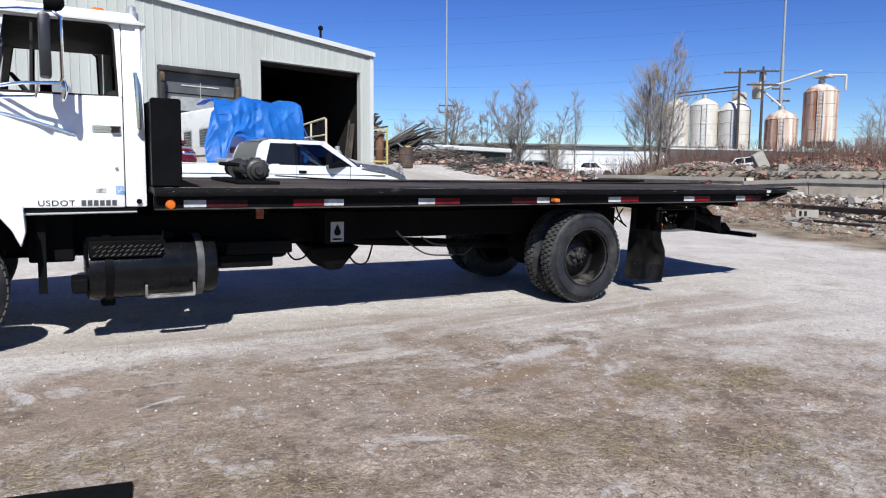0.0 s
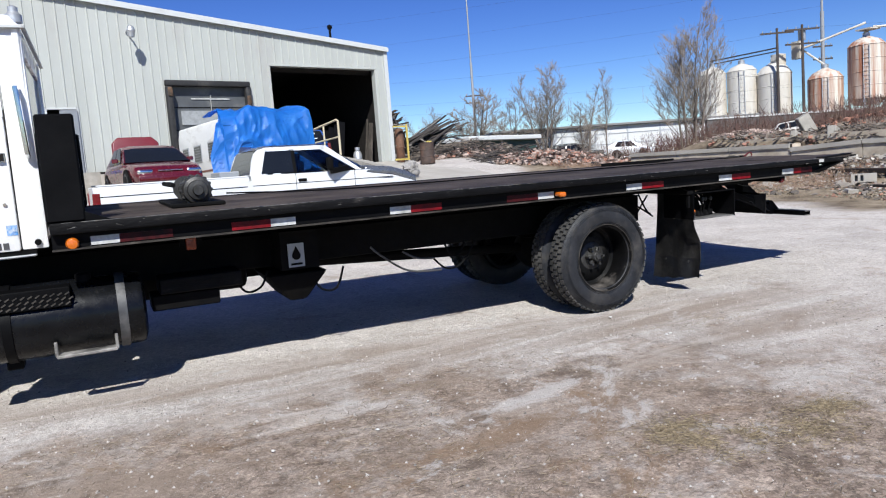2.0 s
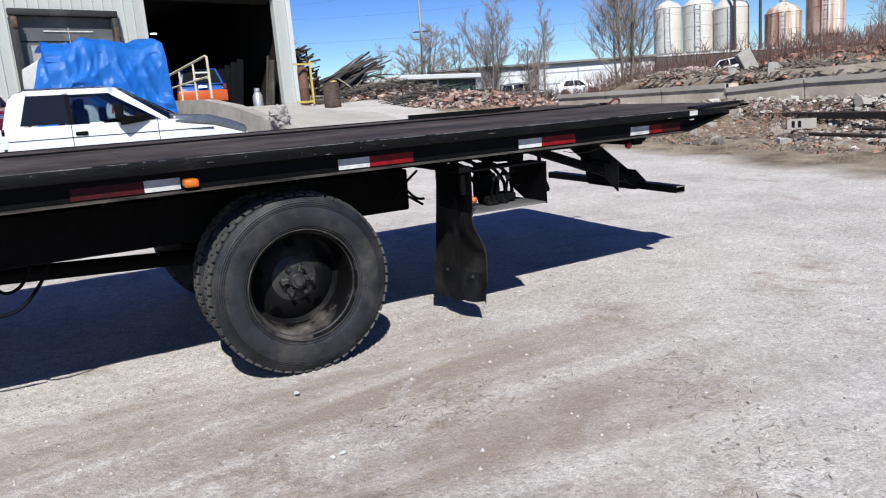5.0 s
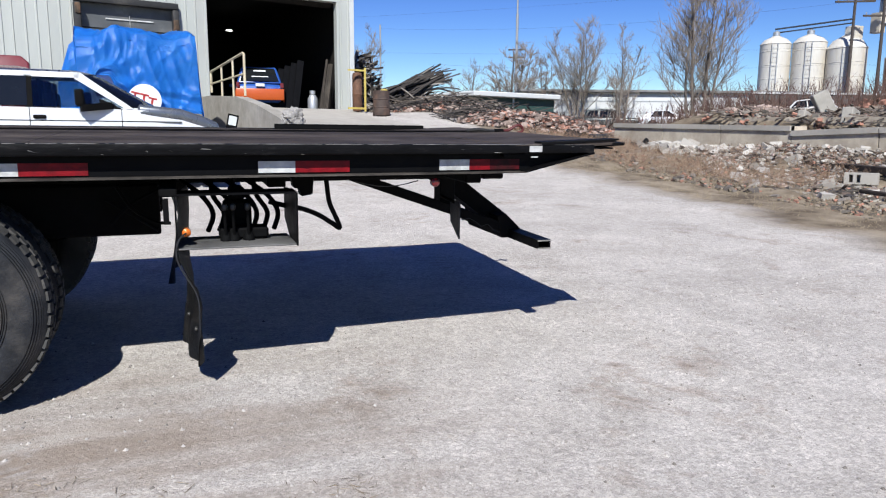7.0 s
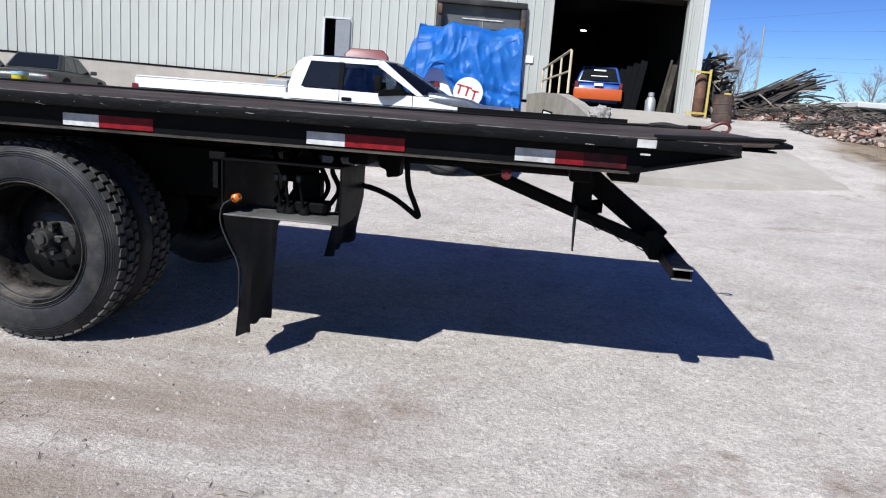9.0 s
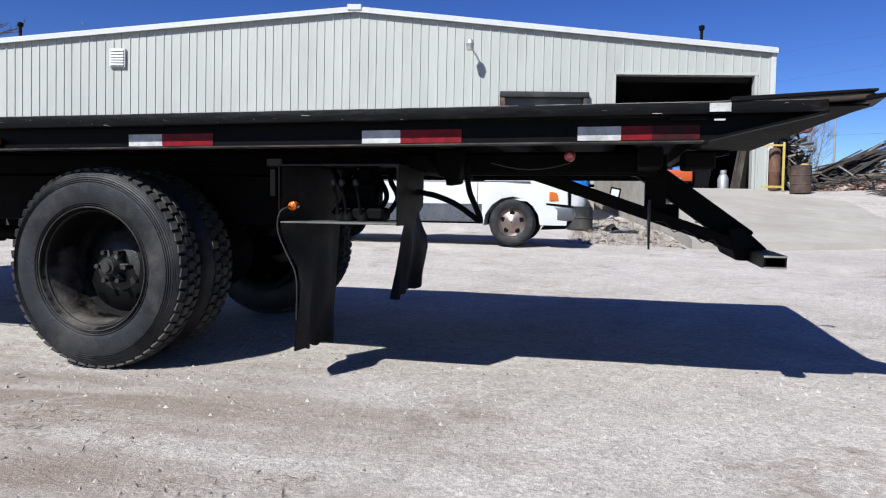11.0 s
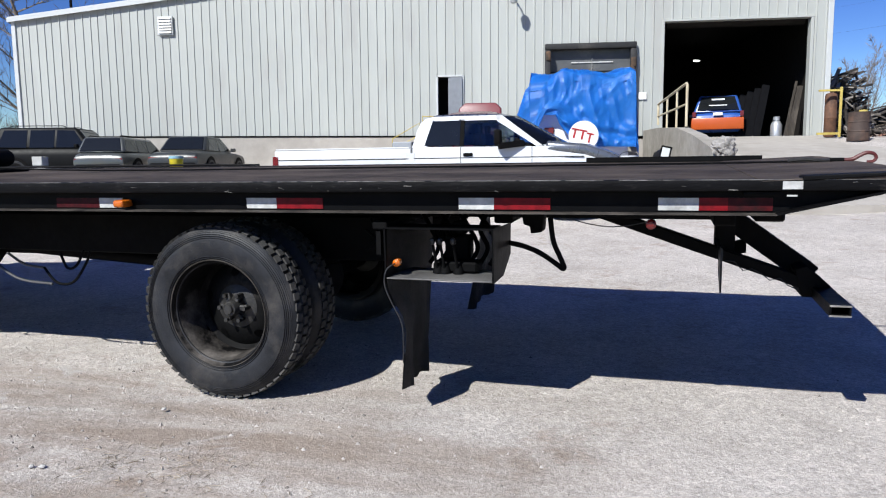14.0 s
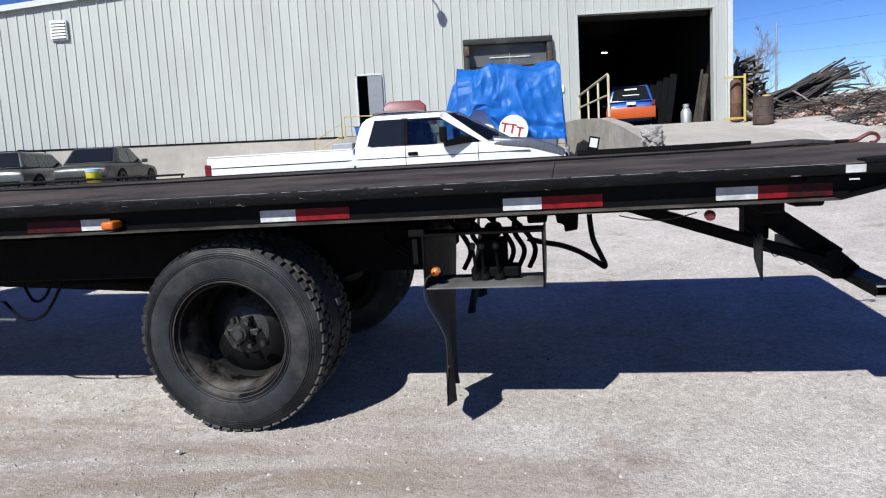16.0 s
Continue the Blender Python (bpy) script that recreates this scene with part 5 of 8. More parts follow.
def car(name, m, label, category, paint, L=4.5, W=1.75, H=1.4, style="sedan", wheel_r=0.31, group=""):
    """A parked car, facing +x, with body, glass, lamps and wheels."""
    c = root(name, m, label, category, group)
    h, y = L / 2, W / 2
    belt = H * (0.63 if style != "suv" else 0.6)
    fw, rw = h - 0.85, -h + 0.9
    nose = 0.02 if style == "suv" else 0.06
    # body lofted along x: place, half width, underside, widest, top
    boxy = 1.0 if style != "sedan" or H < 1.43 and W < 1.7 else 0.0
    tail = belt + 0.01 if style != "sedan" else belt - 0.02
    rings = []
    for x, wd, lo, mid, top in ((-h - 0.02, 0.8 + 0.1 * boxy, 0.4, 0.52, 0.62), (-h, 0.86 + 0.08 * boxy, 0.33, 0.55, tail - 0.12), (-h + 0.08, 0.93, 0.28, 0.58, tail - 0.04), (-h + 0.3, 0.97, 0.25, 0.6, tail), (-h + 0.8, 1, 0.23, 0.62, belt + 0.02), (-0.6, 1, 0.22, 0.62, belt + 0.03), (0.5, 1, 0.22, 0.62, belt + 0.02), (0.95, 0.995, 0.22, 0.6, belt - 0.01), (h - 0.8, 0.98, 0.23, 0.58, belt - 0.07 + 0.05 * boxy), (h - 0.4, 0.94, 0.25, 0.56, belt - 0.13 + 0.08 * boxy), (h - 0.15, 0.88 + 0.05 * boxy, 0.28, 0.54, belt - 0.2 + 0.12 * boxy), (h - 0.03, 0.8 + 0.1 * boxy, 0.32, 0.52, belt - 0.29 + 0.14 * boxy), (h + 0.02, 0.7 + 0.15 * boxy, 0.38, 0.5, belt - 0.37 + 0.1 * boxy)):
        half = [(0.8, lo), (0.95, lo + 0.25 * (mid - lo)), (1.0, mid), (0.985, mid + 0.5 * (top - mid)), (0.94, top - 0.1 * (top - mid)), (0.86, top), (0.5, top + 0.015)]
        ring = [(x, q * wd * y, z) for q, z in half]
        rings.append(ring + [(x, -yy, z) for _, yy, z in ring[::-1]])
    body = Shape().sheet([r + r[:1] for r in rings])
    for r in (rings[0], rings[-1]):
        body.bm.faces.new([body.bm.verts.new(p) for p in r])
    bmesh.ops.remove_doubles(body.bm, verts=body.bm.verts[:], dist=0.0005)
    part("body", body, paint, c, smooth=50)
    for x in (fw, rw):
        for s in (-1, 1):
            part("wheel_well", Shape().lathe([(wheel_r + 0.06, s * (y - 0.1)), (wheel_r + 0.06, s * (y + 0.006)), (0.05, s * (y + 0.006))], (x, 0, wheel_r + 0.02), "y", 28), FRAME, c)
    if style == "sedan":
        cab = [(0.85, belt), (0.15, H - 0.02), (-0.95, H), (-1.45, belt + 0.02)]
        glass = [[(0.6, belt + 0.03), (0.12, H - 0.09), (-0.3, H - 0.08), (-0.3, belt + 0.03)], [(-0.36, belt + 0.03), (-0.36, H - 0.08), (-0.9, H - 0.08), (-1.18, belt + 0.05)]]
    elif style == "wagon":
        cab = [(0.85, belt), (0.2, H - 0.02), (-1.75, H), (-h + 0.15, belt + 0.02)]
        glass = [[(0.6, belt + 0.03), (0.16, H - 0.09), (-0.3, H - 0.08), (-0.3, belt + 0.03)], [(-0.36, belt + 0.03), (-0.36, H - 0.08), (-1.0, H - 0.08), (-1.0, belt + 0.04)], [(-1.08, belt + 0.04), (-1.08, H - 0.08), (-1.68, H - 0.08), (-1.85, belt + 0.06)]]
    else:
        cab = [(1.0, belt), (0.45, H - 0.04), (-h + 0.35, H), (-h + 0.06, belt + 0.02)]
        glass = [[(0.8, belt + 0.04), (0.4, H - 0.12), (-0.15, H - 0.1), (-0.15, belt + 0.04)], [(-0.22, belt + 0.04), (-0.22, H - 0.1), (-1.0, H - 0.1), (-1.0, belt + 0.04)], [(-1.1, belt + 0.04), (-1.1, H - 0.1), (-h + 0.5, H - 0.1), (-h + 0.32, belt + 0.06)]]
    lean = lambda yy, z: math.copysign(abs(yy) - 0.06 - (z - belt) * 0.3, yy)
    if boxy:
        part("cabin", Shape().side(cab, -y, y).bevel(0.07, 3).bend(lambda x, yy, z: (x, lean(yy, z) if abs(yy) > 0.1 else yy, z)), paint, c)
    else:
        roofline = [(1.08, 0.0), (0.85, 0.25), (0.6, 0.52), (0.35, 0.77), (0.1, 0.92), (-0.3, 1.0), (-0.75, 0.98), (-1.1, 0.84), (-1.4, 0.55), (-1.75, 0.1)]
        dome = lambda grow, keep: [[(x, sg * (w_ + grow), z_ + grow) for sg, w_, z_ in ((-1, 0.93 * y, belt - 0.03), (-1, 0.93 * y - 0.34 * f * (H - belt) - 0.01, belt + (f * (H - belt)) * 0.93), (-1, 0.6 * y - 0.1 * f, belt + f * (H - belt) + 0.005), (1, 0.6 * y - 0.1 * f, belt + f * (H - belt) + 0.005), (1, 0.93 * y - 0.34 * f * (H - belt) - 0.01, belt + (f * (H - belt)) * 0.93), (1, 0.93 * y, belt - 0.03))][keep] for x, f in roofline]
        part("cabin", Shape().sheet(dome(0, slice(0, 6))), paint, c, smooth=60)
        part("windshield", Shape().sheet([[(x + 0.005, yy * 0.97, z + 0.006) for x, yy, z in r] for r in dome(0, slice(1, 5))[:4]]), DARKGLASS, c, smooth=60)
        part("rear_window", Shape().sheet([[(x - 0.005, yy * 0.95, z + 0.006) for x, yy, z in r] for r in dome(0, slice(1, 5))[7:9]]), DARKGLASS, c, smooth=60)
    for g in glass:
        for s in (-1, 1):
            part("side_window", Shape().side(g, s * (y + 0.006), s * (y - 0.01)).bend(lambda x, yy, z: (x, lean(yy, z), z)), DARKGLASS, c)
    (fx0, fz0), (fx1, fz1) = cab[0], cab[1]
    (bx0, bz0), (bx1, bz1) = cab[3], cab[2]
    for nm, x0, z0, x1, z1, sg in (("windshield", fx0, fz0, fx1, fz1, 1), ("rear_window", bx0, bz0, bx1, bz1, -1)) if boxy else ():
        p0, p1 = 0.1, 0.9
        xa, za, xb, zb = x0 + (x1 - x0) * p0, z0 + (z1 - z0) * p0, x0 + (x1 - x0) * p1, z0 + (z1 - z0) * p1
        ya, yb = lean(y, za) - 0.1, lean(y, zb) - 0.1
        o = 0.025 * sg
        part(nm, Shape().hull([(xa + o, -ya, za + 0.014), (xa + o, ya, za + 0.014), (xb + o, yb, zb + 0.014), (xb + o, -yb, zb + 0.014)], [(xa - o, -ya, za - 0.02), (xa - o, ya, za - 0.02), (xb - o, yb, zb - 0.02), (xb - o, -yb, zb - 0.02)]), DARKGLASS, c)
    for s in (-1, 1):
        part("headlamp", Shape().box(h - 0.22, h + 0.0, s * (y - 0.14), s * (y - 0.5), belt - 0.36, belt - 0.24).bevel(0.045, 3), CHROME, c)
        part("tail_lamp", Shape().box(-h - 0.012, -h + 0.06, s * (y - 0.08), s * (y - 0.38), belt - 0.3, belt - 0.16).bevel(0.01), REDLENS, c)
        part("wing_mirror", Shape().box(0.5, 0.62, s * (y - 0.02), s * (y + 0.14), belt + 0.03, belt + 0.14).bevel(0.02), paint, c)
        for x in (fw, rw):
            small_wheel(c, x, s * (y + 0.016), wheel_r, s < 0, GALV, 0.2)
    for x in (h - 0.03, -h - 0.07):
        part("bumper", Shape().box(x, x + 0.1, -y + 0.14, y - 0.14, 0.36, 0.5).bevel(0.03, 2), FRAME if boxy and style != "suv" else paint, c)
    part("underbody", Shape().box(-h + 0.2, h - 0.2, -y + 0.2, y - 0.2, 0.2, 0.4), FRAME, c)
    if style in ("wagon", "suv"):
        for s in (-1, 1):
            part("roof_rail", Shape().pipe([(0.1, s * (y - 0.33), H), (0.0, s * (y - 0.33), H + 0.04), (-1.6, s * (y - 0.33), H + 0.045), (-1.7, s * (y - 0.33), H)], 0.015), FRAME, c)
    return c


def build_pickup():
    paint = mat("pickup_white", (0.54, 0.55, 0.56), 0.3, var=0.03, scale=2, dirt=(0.58, 0.57, 0.54), amount=0.2, dscale=1.2, bump=0.02, coat=0.3)
    silver = mat("pickup_silver", (0.12, 0.13, 0.15), 0.28, 0.5, var=0.05, scale=3, dirt=(0.222, 0.215, 0.2), amount=0.25, bump=0.03, coat=0.3)
    bronze = mat("bronze_wheel", (0.237, 0.192, 0.167), 0.38, 0.7, var=0.15, scale=8, dirt=(0.133, 0.0888, 0.074), amount=0.3, bump=0.1)
    p = root("pickup_truck", pose(0.678, 8.825, 0.485, 1.5, 0, 2.5) @ Matrix.Scale(0.9, 4), "white extended-cab pickup with bronze wheels and grey hood", "pickup")
    y = 0.98
    # a short nose that drops towards the bumper
    snub = lambda x, yy, z: (x if x < 0.3 else 0.3 + (x - 0.3) * 0.93, yy, z - 0.06 * step(0.2, 0.9, x) * step(0.5, 0.8, z))
    # bed
    a = arch(-3.62, 0.47)
    bed = [(-2.86, 0.5), (-2.86, 1.29), (-5.62, 1.28), (-5.66, 0.62)] + [(a[-1][0], 0.5)] + a[::-1] + [(a[0][0], 0.5)]
    for s in (-1, 1):
        side = part("bed_side", Shape().side(bed, s * y, s * (y - 0.1)).bevel(0.02, 2), paint, p)
        part("bed_rail_cap", Shape().box(-5.62, -2.88, s * (y + 0.004), s * (y - 0.13), 1.285, 1.315).bevel(0.01), silver if s > 0 else paint, side)
        part("body_stripe", Shape().box(-5.6, -2.9, s * (y + 0.006), s * (y - 0.01), 1.09, 1.105), FRAME, side)
    for s in (-1, 1):
        part("tail_lamp", Shape().box(-5.7, -5.565, s * (y + 0.006), s * (y - 0.09), 0.84, 1.17).bevel(0.012), REDLENS, p, "red tail lamp")
    part("bed_floor", Shape().box(-5.6, -2.88, -y + 0.1, y - 0.1, 0.75, 0.8), FRAME, p)
    part("tailgate", Shape().box(-5.68, -5.6, -y + 0.05, y - 0.05, 0.68, 1.28).bevel(0.02), paint, p)
    part("bed_front", Shape().box(-2.9, -2.86, -y + 0.05, y - 0.05, 0.7, 1.3), paint, p)
    part("rear_bumper", Shape().box(-5.9, -5.66, -y + 0.08, y - 0.08, 0.48, 0.68).bevel(0.03), CHROME, p)
    part("bed_box", Shape().box(-3.35, -2.95, -0.6, 0.3, 1.1, 1.42).bevel(0.02), GALV, p)
    # cab and nose
    f = arch(0.0, 0.5)
    low = [(0.98, 0.36), (1.0, 0.6), (0.985, 1.0), (0.88, 1.1), (0.3, 1.21), (-0.32, 1.29), (-2.82, 1.31), (-2.82, 0.42), (f[-1][0], 0.42)] + f[::-1] + [(f[0][0], 0.36)]
    part("cab_body", Shape().side(low, -y, y).bevel(0.05, 3, 40).bend(lambda x, yy, z: (x, yy * (1 - 0.08 * max(0, x - 0.3)), z)).bend(snub), paint, p)
    hood = [(0.97, 0.97), (0.94, 1.16), (0.7, 1.24), (0.3, 1.32), (-0.36, 1.38), (-0.36, 1.2), (0.3, 1.14), (0.8, 1.03)]
    part("hood", Shape().side(hood, -0.985, 0.985).bevel(0.05, 3).bend(lambda x, yy, z: (x, yy * (1 - 0.08 * max(0, x - 0.3)) * (1 - 0.5 * max(0, z - 1.28)), z + 0.05 * (1 - abs(yy)) * (z > 1.2))).bend(snub), silver, p, "silver-grey hood")
    part("grille", Shape().box(0.97, 1.03, -0.42, 0.42, 0.74, 1.08).bevel(0.03).bend(snub), FRAME, p)
    part("front_bumper", Shape().side([(0.72, 0.42), (1.08, 0.44), (1.12, 0.56), (1.08, 0.72), (0.62, 0.74), (0.66, 0.5)], -0.94, 0.94).bevel(0.03, 2).bend(snub), mat("bumper_grey", (0.118, 0.126, 0.141), 0.4, 0.4, var=0.1, scale=4, dirt=(0.074, 0.0666, 0.0592), amount=0.3, bump=0.05), p, "dull grey front bumper")
    part("valance", Shape().side([(0.5, 0.28), (0.96, 0.3), (1.06, 0.42), (0.64, 0.46)], -0.9, 0.9).bevel(0.03, 2).bend(snub), FRAME, p)
    part("bumper_strip", Shape().side([(0.6, 0.735), (1.07, 0.72), (1.07, 0.765), (0.58, 0.78)], -0.95, 0.95).bevel(0.008).bend(snub), FRAME, p)
    for s in (-1, 1):
        part("headlamp", Shape().hull([(0.84, s * 0.92, 0.82), (1.01, s * 0.87, 0.82), (1.0, s * 0.5, 0.82), (0.8, s * 0.5, 0.82)], [(0.82, s * 0.92, 1.02), (1.0, s * 0.86, 1.02), (0.98, s * 0.5, 1.02), (0.8, s * 0.5, 1.02)]).bevel(0.015).bend(lambda x, yy, z: snub(x - 0.03, yy * 1.012, z)), CHROME, p)
        part("turn_lamp", Shape().hull([(0.66, s * 0.955, 0.83), (0.84, s * 0.925, 0.83), (0.84, s * 0.86, 0.83), (0.66, s * 0.86, 0.83)], [(0.66, s * 0.95, 0.98), (0.82, s * 0.92, 0.98), (0.82, s * 0.86, 0.98), (0.66, s * 0.86, 0.98)]).bevel(0.008).bend(lambda x, yy, z: snub(x, yy * 1.012, z)), AMBER, p)
    belt = 1.3
    lean = lambda yy, z: math.copysign(abs(yy) - 0.03 - (z - belt) * 0.24, yy) if abs(yy) > 0.2 else yy
    # pillars and roof round real openings
    for s in (-1, 1):
        for nm, g in (("front_pillar", [(-0.42, belt), (-0.54, belt), (-1.26, 1.76), (-1.28, 1.86), (-1.18, 1.86)]), ("middle_pillar", [(-1.86, belt), (-1.96, belt), (-1.96, 1.8), (-1.86, 1.8)]), ("rear_pillar", [(-2.56, belt), (-2.84, belt), (-2.75, 1.62), (-2.69, 1.75), (-2.6, 1.82), (-2.48, 1.85), (-2.42, 1.78)]), ("roof_side", [(-1.2, 1.775), (-1.18, 1.86), (-2.48, 1.86), (-2.46, 1.775)])):
            part(nm, Shape().side(g, s * y, s * (y - 0.06)).bend(lambda x, yy, z: (x, lean(yy, z), z)), FRAME if nm == "middle_pillar" else paint, p)
        part("door_window", Shape().side([(-0.56, belt + 0.02), (-1.26, 1.77), (-1.86, 1.79), (-1.86, belt + 0.02)], s * (y - 0.02), s * (y - 0.026)).bend(lambda x, yy, z: (x, lean(yy, z), z)), PANE, p)
        part("quarter_window", Shape().side([(-1.93, belt + 0.03), (-1.93, 1.78), (-2.46, 1.78), (-2.6, belt + 0.03)], s * (y + 0.006), s * (y - 0.014)).bend(lambda x, yy, z: (x, lean(yy, z), z)), DARKGLASS, p)
        for x in (-0.6, -1.9):
            part("door_seam", Shape().side([(x, 0.55), (x - 0.01, 0.55), (x - 0.01, 1.3), (x, 1.3)], s * (y + 0.003), s * (y - 0.01)), FRAME, p)
        part("door_handle", Shape().box(-1.86, -1.68, s * (y + 0.03), s * (y - 0.02), 1.13, 1.19).bevel(0.015), FRAME, p)
        part("body_stripe", Shape().box(-2.8, 0.3, s * (y + 0.005), s * (y - 0.02), 1.098, 1.11), FRAME, p)
        mir = part("wing_mirror", Shape().box(-1.26, -1.13, s * (y + 0.06), s * (y + 0.2), 1.33, 1.6).bevel(0.04, 3), FRAME, p, "large black towing mirror")
        part("mirror_sail", Shape().side([(-0.6, belt + 0.0), (-0.92, belt), (-0.92, belt + 0.16)], s * (y + 0.008), s * (y - 0.02)).bend(lambda x, yy, z: (x, lean(yy, z), z)), FRAME, mir)
        part("mirror_arm", Shape().beam((-0.75, s * (y - 0.02), 1.35), (-1.18, s * (y + 0.15), 1.3), 0.09, 0.11), FRAME, mir)
        part("rocker_panel", Shape().box(-2.8, -0.52, s * (y + 0.004), s * (y - 0.05), 0.4, 0.72).bevel(0.01), silver, p)
        for x in (0.0, -3.62):
            small_wheel(p, x, s * (y + 0.005), 0.4, s < 0, bronze, 0.27)
    part("roof", Shape().hull([(-1.18, -0.84, 1.83), (-2.6, -0.84, 1.82), (-2.6, 0.84, 1.82), (-1.18, 0.84, 1.83), (-0.98, 0.4, 1.85), (-0.98, -0.4, 1.85)], [(-1.45, -0.68, 1.895), (-2.45, -0.68, 1.895), (-2.45, 0.68, 1.895), (-1.45, 0.68, 1.895), (-1.25, 0.38, 1.905), (-1.25, -0.38, 1.905)]).bevel(0.035, 3), silver, p, "silver-grey roof")
    rows = []
    for k in range(7):
        f = k / 6
        rows.append([(-0.44 - 0.74 * f + (0.42 - 0.2 * f) * (1 - (q / 5 - 1) ** 2) - 0.03, (q / 5 - 1) * (0.9 - 0.11 * f), belt + 0.02 + 0.52 * f + 0.03 * (1 - (q / 5 - 1) ** 2)) for q in range(11)])
    part("windshield", Shape().sheet(rows, 0.008), DARKGLASS, p, "dark curved windshield")
    part("rear_window", Shape().hull([(-2.85, -0.9, belt + 0.02), (-2.85, 0.9, belt + 0.02), (-2.67, 0.78, 1.79), (-2.67, -0.78, 1.79)], [(-2.82, -0.9, belt + 0.02), (-2.82, 0.9, belt + 0.02), (-2.66, 0.8, 1.8), (-2.66, -0.8, 1.8)]), DARKGLASS, p)
    for yy in (-0.42, 0.42):
        part("seat", Shape().box(-1.75, -1.6, yy - 0.25, yy + 0.25, 1.0, 1.55).box(-1.73, -1.63, yy - 0.12, yy + 0.12, 1.5, 1.72).bevel(0.04, 2), INTERIOR, p)
    part("steering_wheel", Shape().lathe([(0.19 + 0.015 * math.cos(k * math.tau / 6), 0.015 * math.sin(k * math.tau / 6)) for k in range(6)], (0, 0, 0), "x", 20, closed=True).bend(lambda x, yy, z: (-1.0 - z * 0.35, 0.42 + yy, 1.38 + z)), INTERIOR, p)
    part("chassis", Shape().box(-5.4, 0.7, -0.5, 0.5, 0.36, 0.55), FRAME, p)
    part("fuel_filler", Shape().box(-2.95, -2.78, -0.985, -0.96, 1.0, 1.2), paint, p)


PANE = glass_mat("pane_tinted", (0.45, 0.52, 0.55))
build_pickup()

maroon = mat("maroon_paint", (0.075, 0.0045, 0.009), 0.25, var=0.1, scale=3, dirt=(0.05, 0.012, 0.014), amount=0.2, bump=0.02, coat=0.5)
red_car = car("sedan", ground_at(-2.91, 15.91, 0.0, -82.6), "dark red sedan with its trunk lid raised", "car", maroon, 4.7, 1.8, 1.42, "sedan", 0.32)
part("trunk_lid", Shape().hull([(-1.45, -0.68, 0.98), (-1.45, 0.68, 0.98), (-1.62, 0.66, 1.6), (-1.72, 0.5, 1.74), (-1.72, -0.5, 1.74), (-1.62, -0.66, 1.6)], [(-1.38, -0.66, 0.98), (-1.38, 0.66, 0.98), (-1.52, 0.62, 1.62), (-1.6, 0.46, 1.79), (-1.6, -0.46, 1.79), (-1.52, -0.62, 1.62)]).bevel(0.04, 3), mat("faded_lid_red", (0.12, 0.011, 0.017), 0.4, var=0.1, bump=0.02, coat=0.3), red_car, "raised dark red trunk lid")
part("grille_bar", Shape().box(2.3, 2.385, -0.3, 0.3, 0.6, 0.63).bevel(0.01), CHROME, red_car, "chrome grille bar")
grey1 = mat("silver_green_paint", (0.075, 0.08, 0.077), 0.32, 0.3, var=0.06, scale=3, dirt=(0.075, 0.07, 0.06), amount=0.3, bump=0.02, coat=0.3)
grey2 = mat("faded_grey_paint", (0.028, 0.031, 0.032), 0.4, 0.2, var=0.08, scale=3, dirt=(0.06, 0.056, 0.048), amount=0.3, bump=0.02)
dusk = mat("black_suv_paint", (0.004, 0.0042, 0.0044), 0.5, var=0.1, scale=3, dirt=(0.009, 0.008, 0.0075), amount=0.2, bump=0.02, spec=0.12)
car("sedan", ground_at(-12.2, 16.3, 0, 104), "old boxy grey sedan parked facing the building", "car", grey2, 4.2, 1.64, 1.33, "sedan", group="cars parked by the building")
car("estate_car", ground_at(-14.8, 16.1, 0, 106), "old pale green-grey estate car with a roof rack", "car", grey1, 4.3, 1.64, 1.34, "wagon", group="cars parked by the building")
car("suv", ground_at(-16.9, 15.8, 0, 20), "dark four-wheel-drive wagon with roof rails", "car", dusk, 4.7, 1.8, 1.78, "suv", 0.36, group="cars parked by the building")
blue = mat("bright_blue_paint", (0.0222, 0.074, 0.296), 0.3, var=0.05, scale=3, bump=0.02, coat=0.3)
orange = mat("orange_paint", (0.407, 0.074, 0.0111), 0.35, var=0.05, scale=3, bump=0.02)
suv = car("suv", pose(4.15, 26.3, 2.2, 0, 0, 87), "blue sport-utility car with orange lower panels in the open bay", "car", blue, 4.5, 1.78, 1.6, "suv", 0.34)
part("rear_skirt", Shape().box(-2.34, -2.2, -0.88, 0.88, 0.36, 0.78).bevel(0.03, 2), orange, suv, "orange rear panel")
for s in (-1, 1):
    part("side_skirt", Shape().box(-2.2, 1.9, s * 0.895, s * 0.86, 0.3, 0.72).bevel(0.01), orange, suv)
    part("tail_lamp", Shape().box(-2.33, -2.25, s * 0.86, s * 0.74, 0.82, 1.0), REDLENS, suv)
pale = mat("decal_white", (0.75, 0.75, 0.75), 0.5, var=0.05, bump=0)
part("lettering_bar", Shape().box(-2.3, -2.275, -0.22, 0.22, 1.4, 1.45), pale, suv)
part("lettering_bar", Shape().box(-2.345, -2.33, -0.3, 0.3, 1.2, 1.23), pale, suv)
part("number_plate_bar", Shape().box(-2.36, -2.33, -0.16, 0.16, 0.86, 0.96), pale, suv)
white_car = mat("far_white_paint", (0.6, 0.61, 0.63), 0.3, var=0.03, bump=0.0, coat=0.3)
car("hatchback", ground_at(35.4, 40.0, 0.0, -35), "white hatchback parked beyond the rubble", "car", white_car, 3.9, 1.65, 1.43, "sedan")
car("suv", ground_at(33.6, 44.4, 0.0, -31), "dark green car parked beyond the rubble", "car", mat("dark_green_paint", (0.0148, 0.0259, 0.0296), 0.3, var=0.1, bump=0), 4.6, 1.8, 1.6, "suv", 0.34)

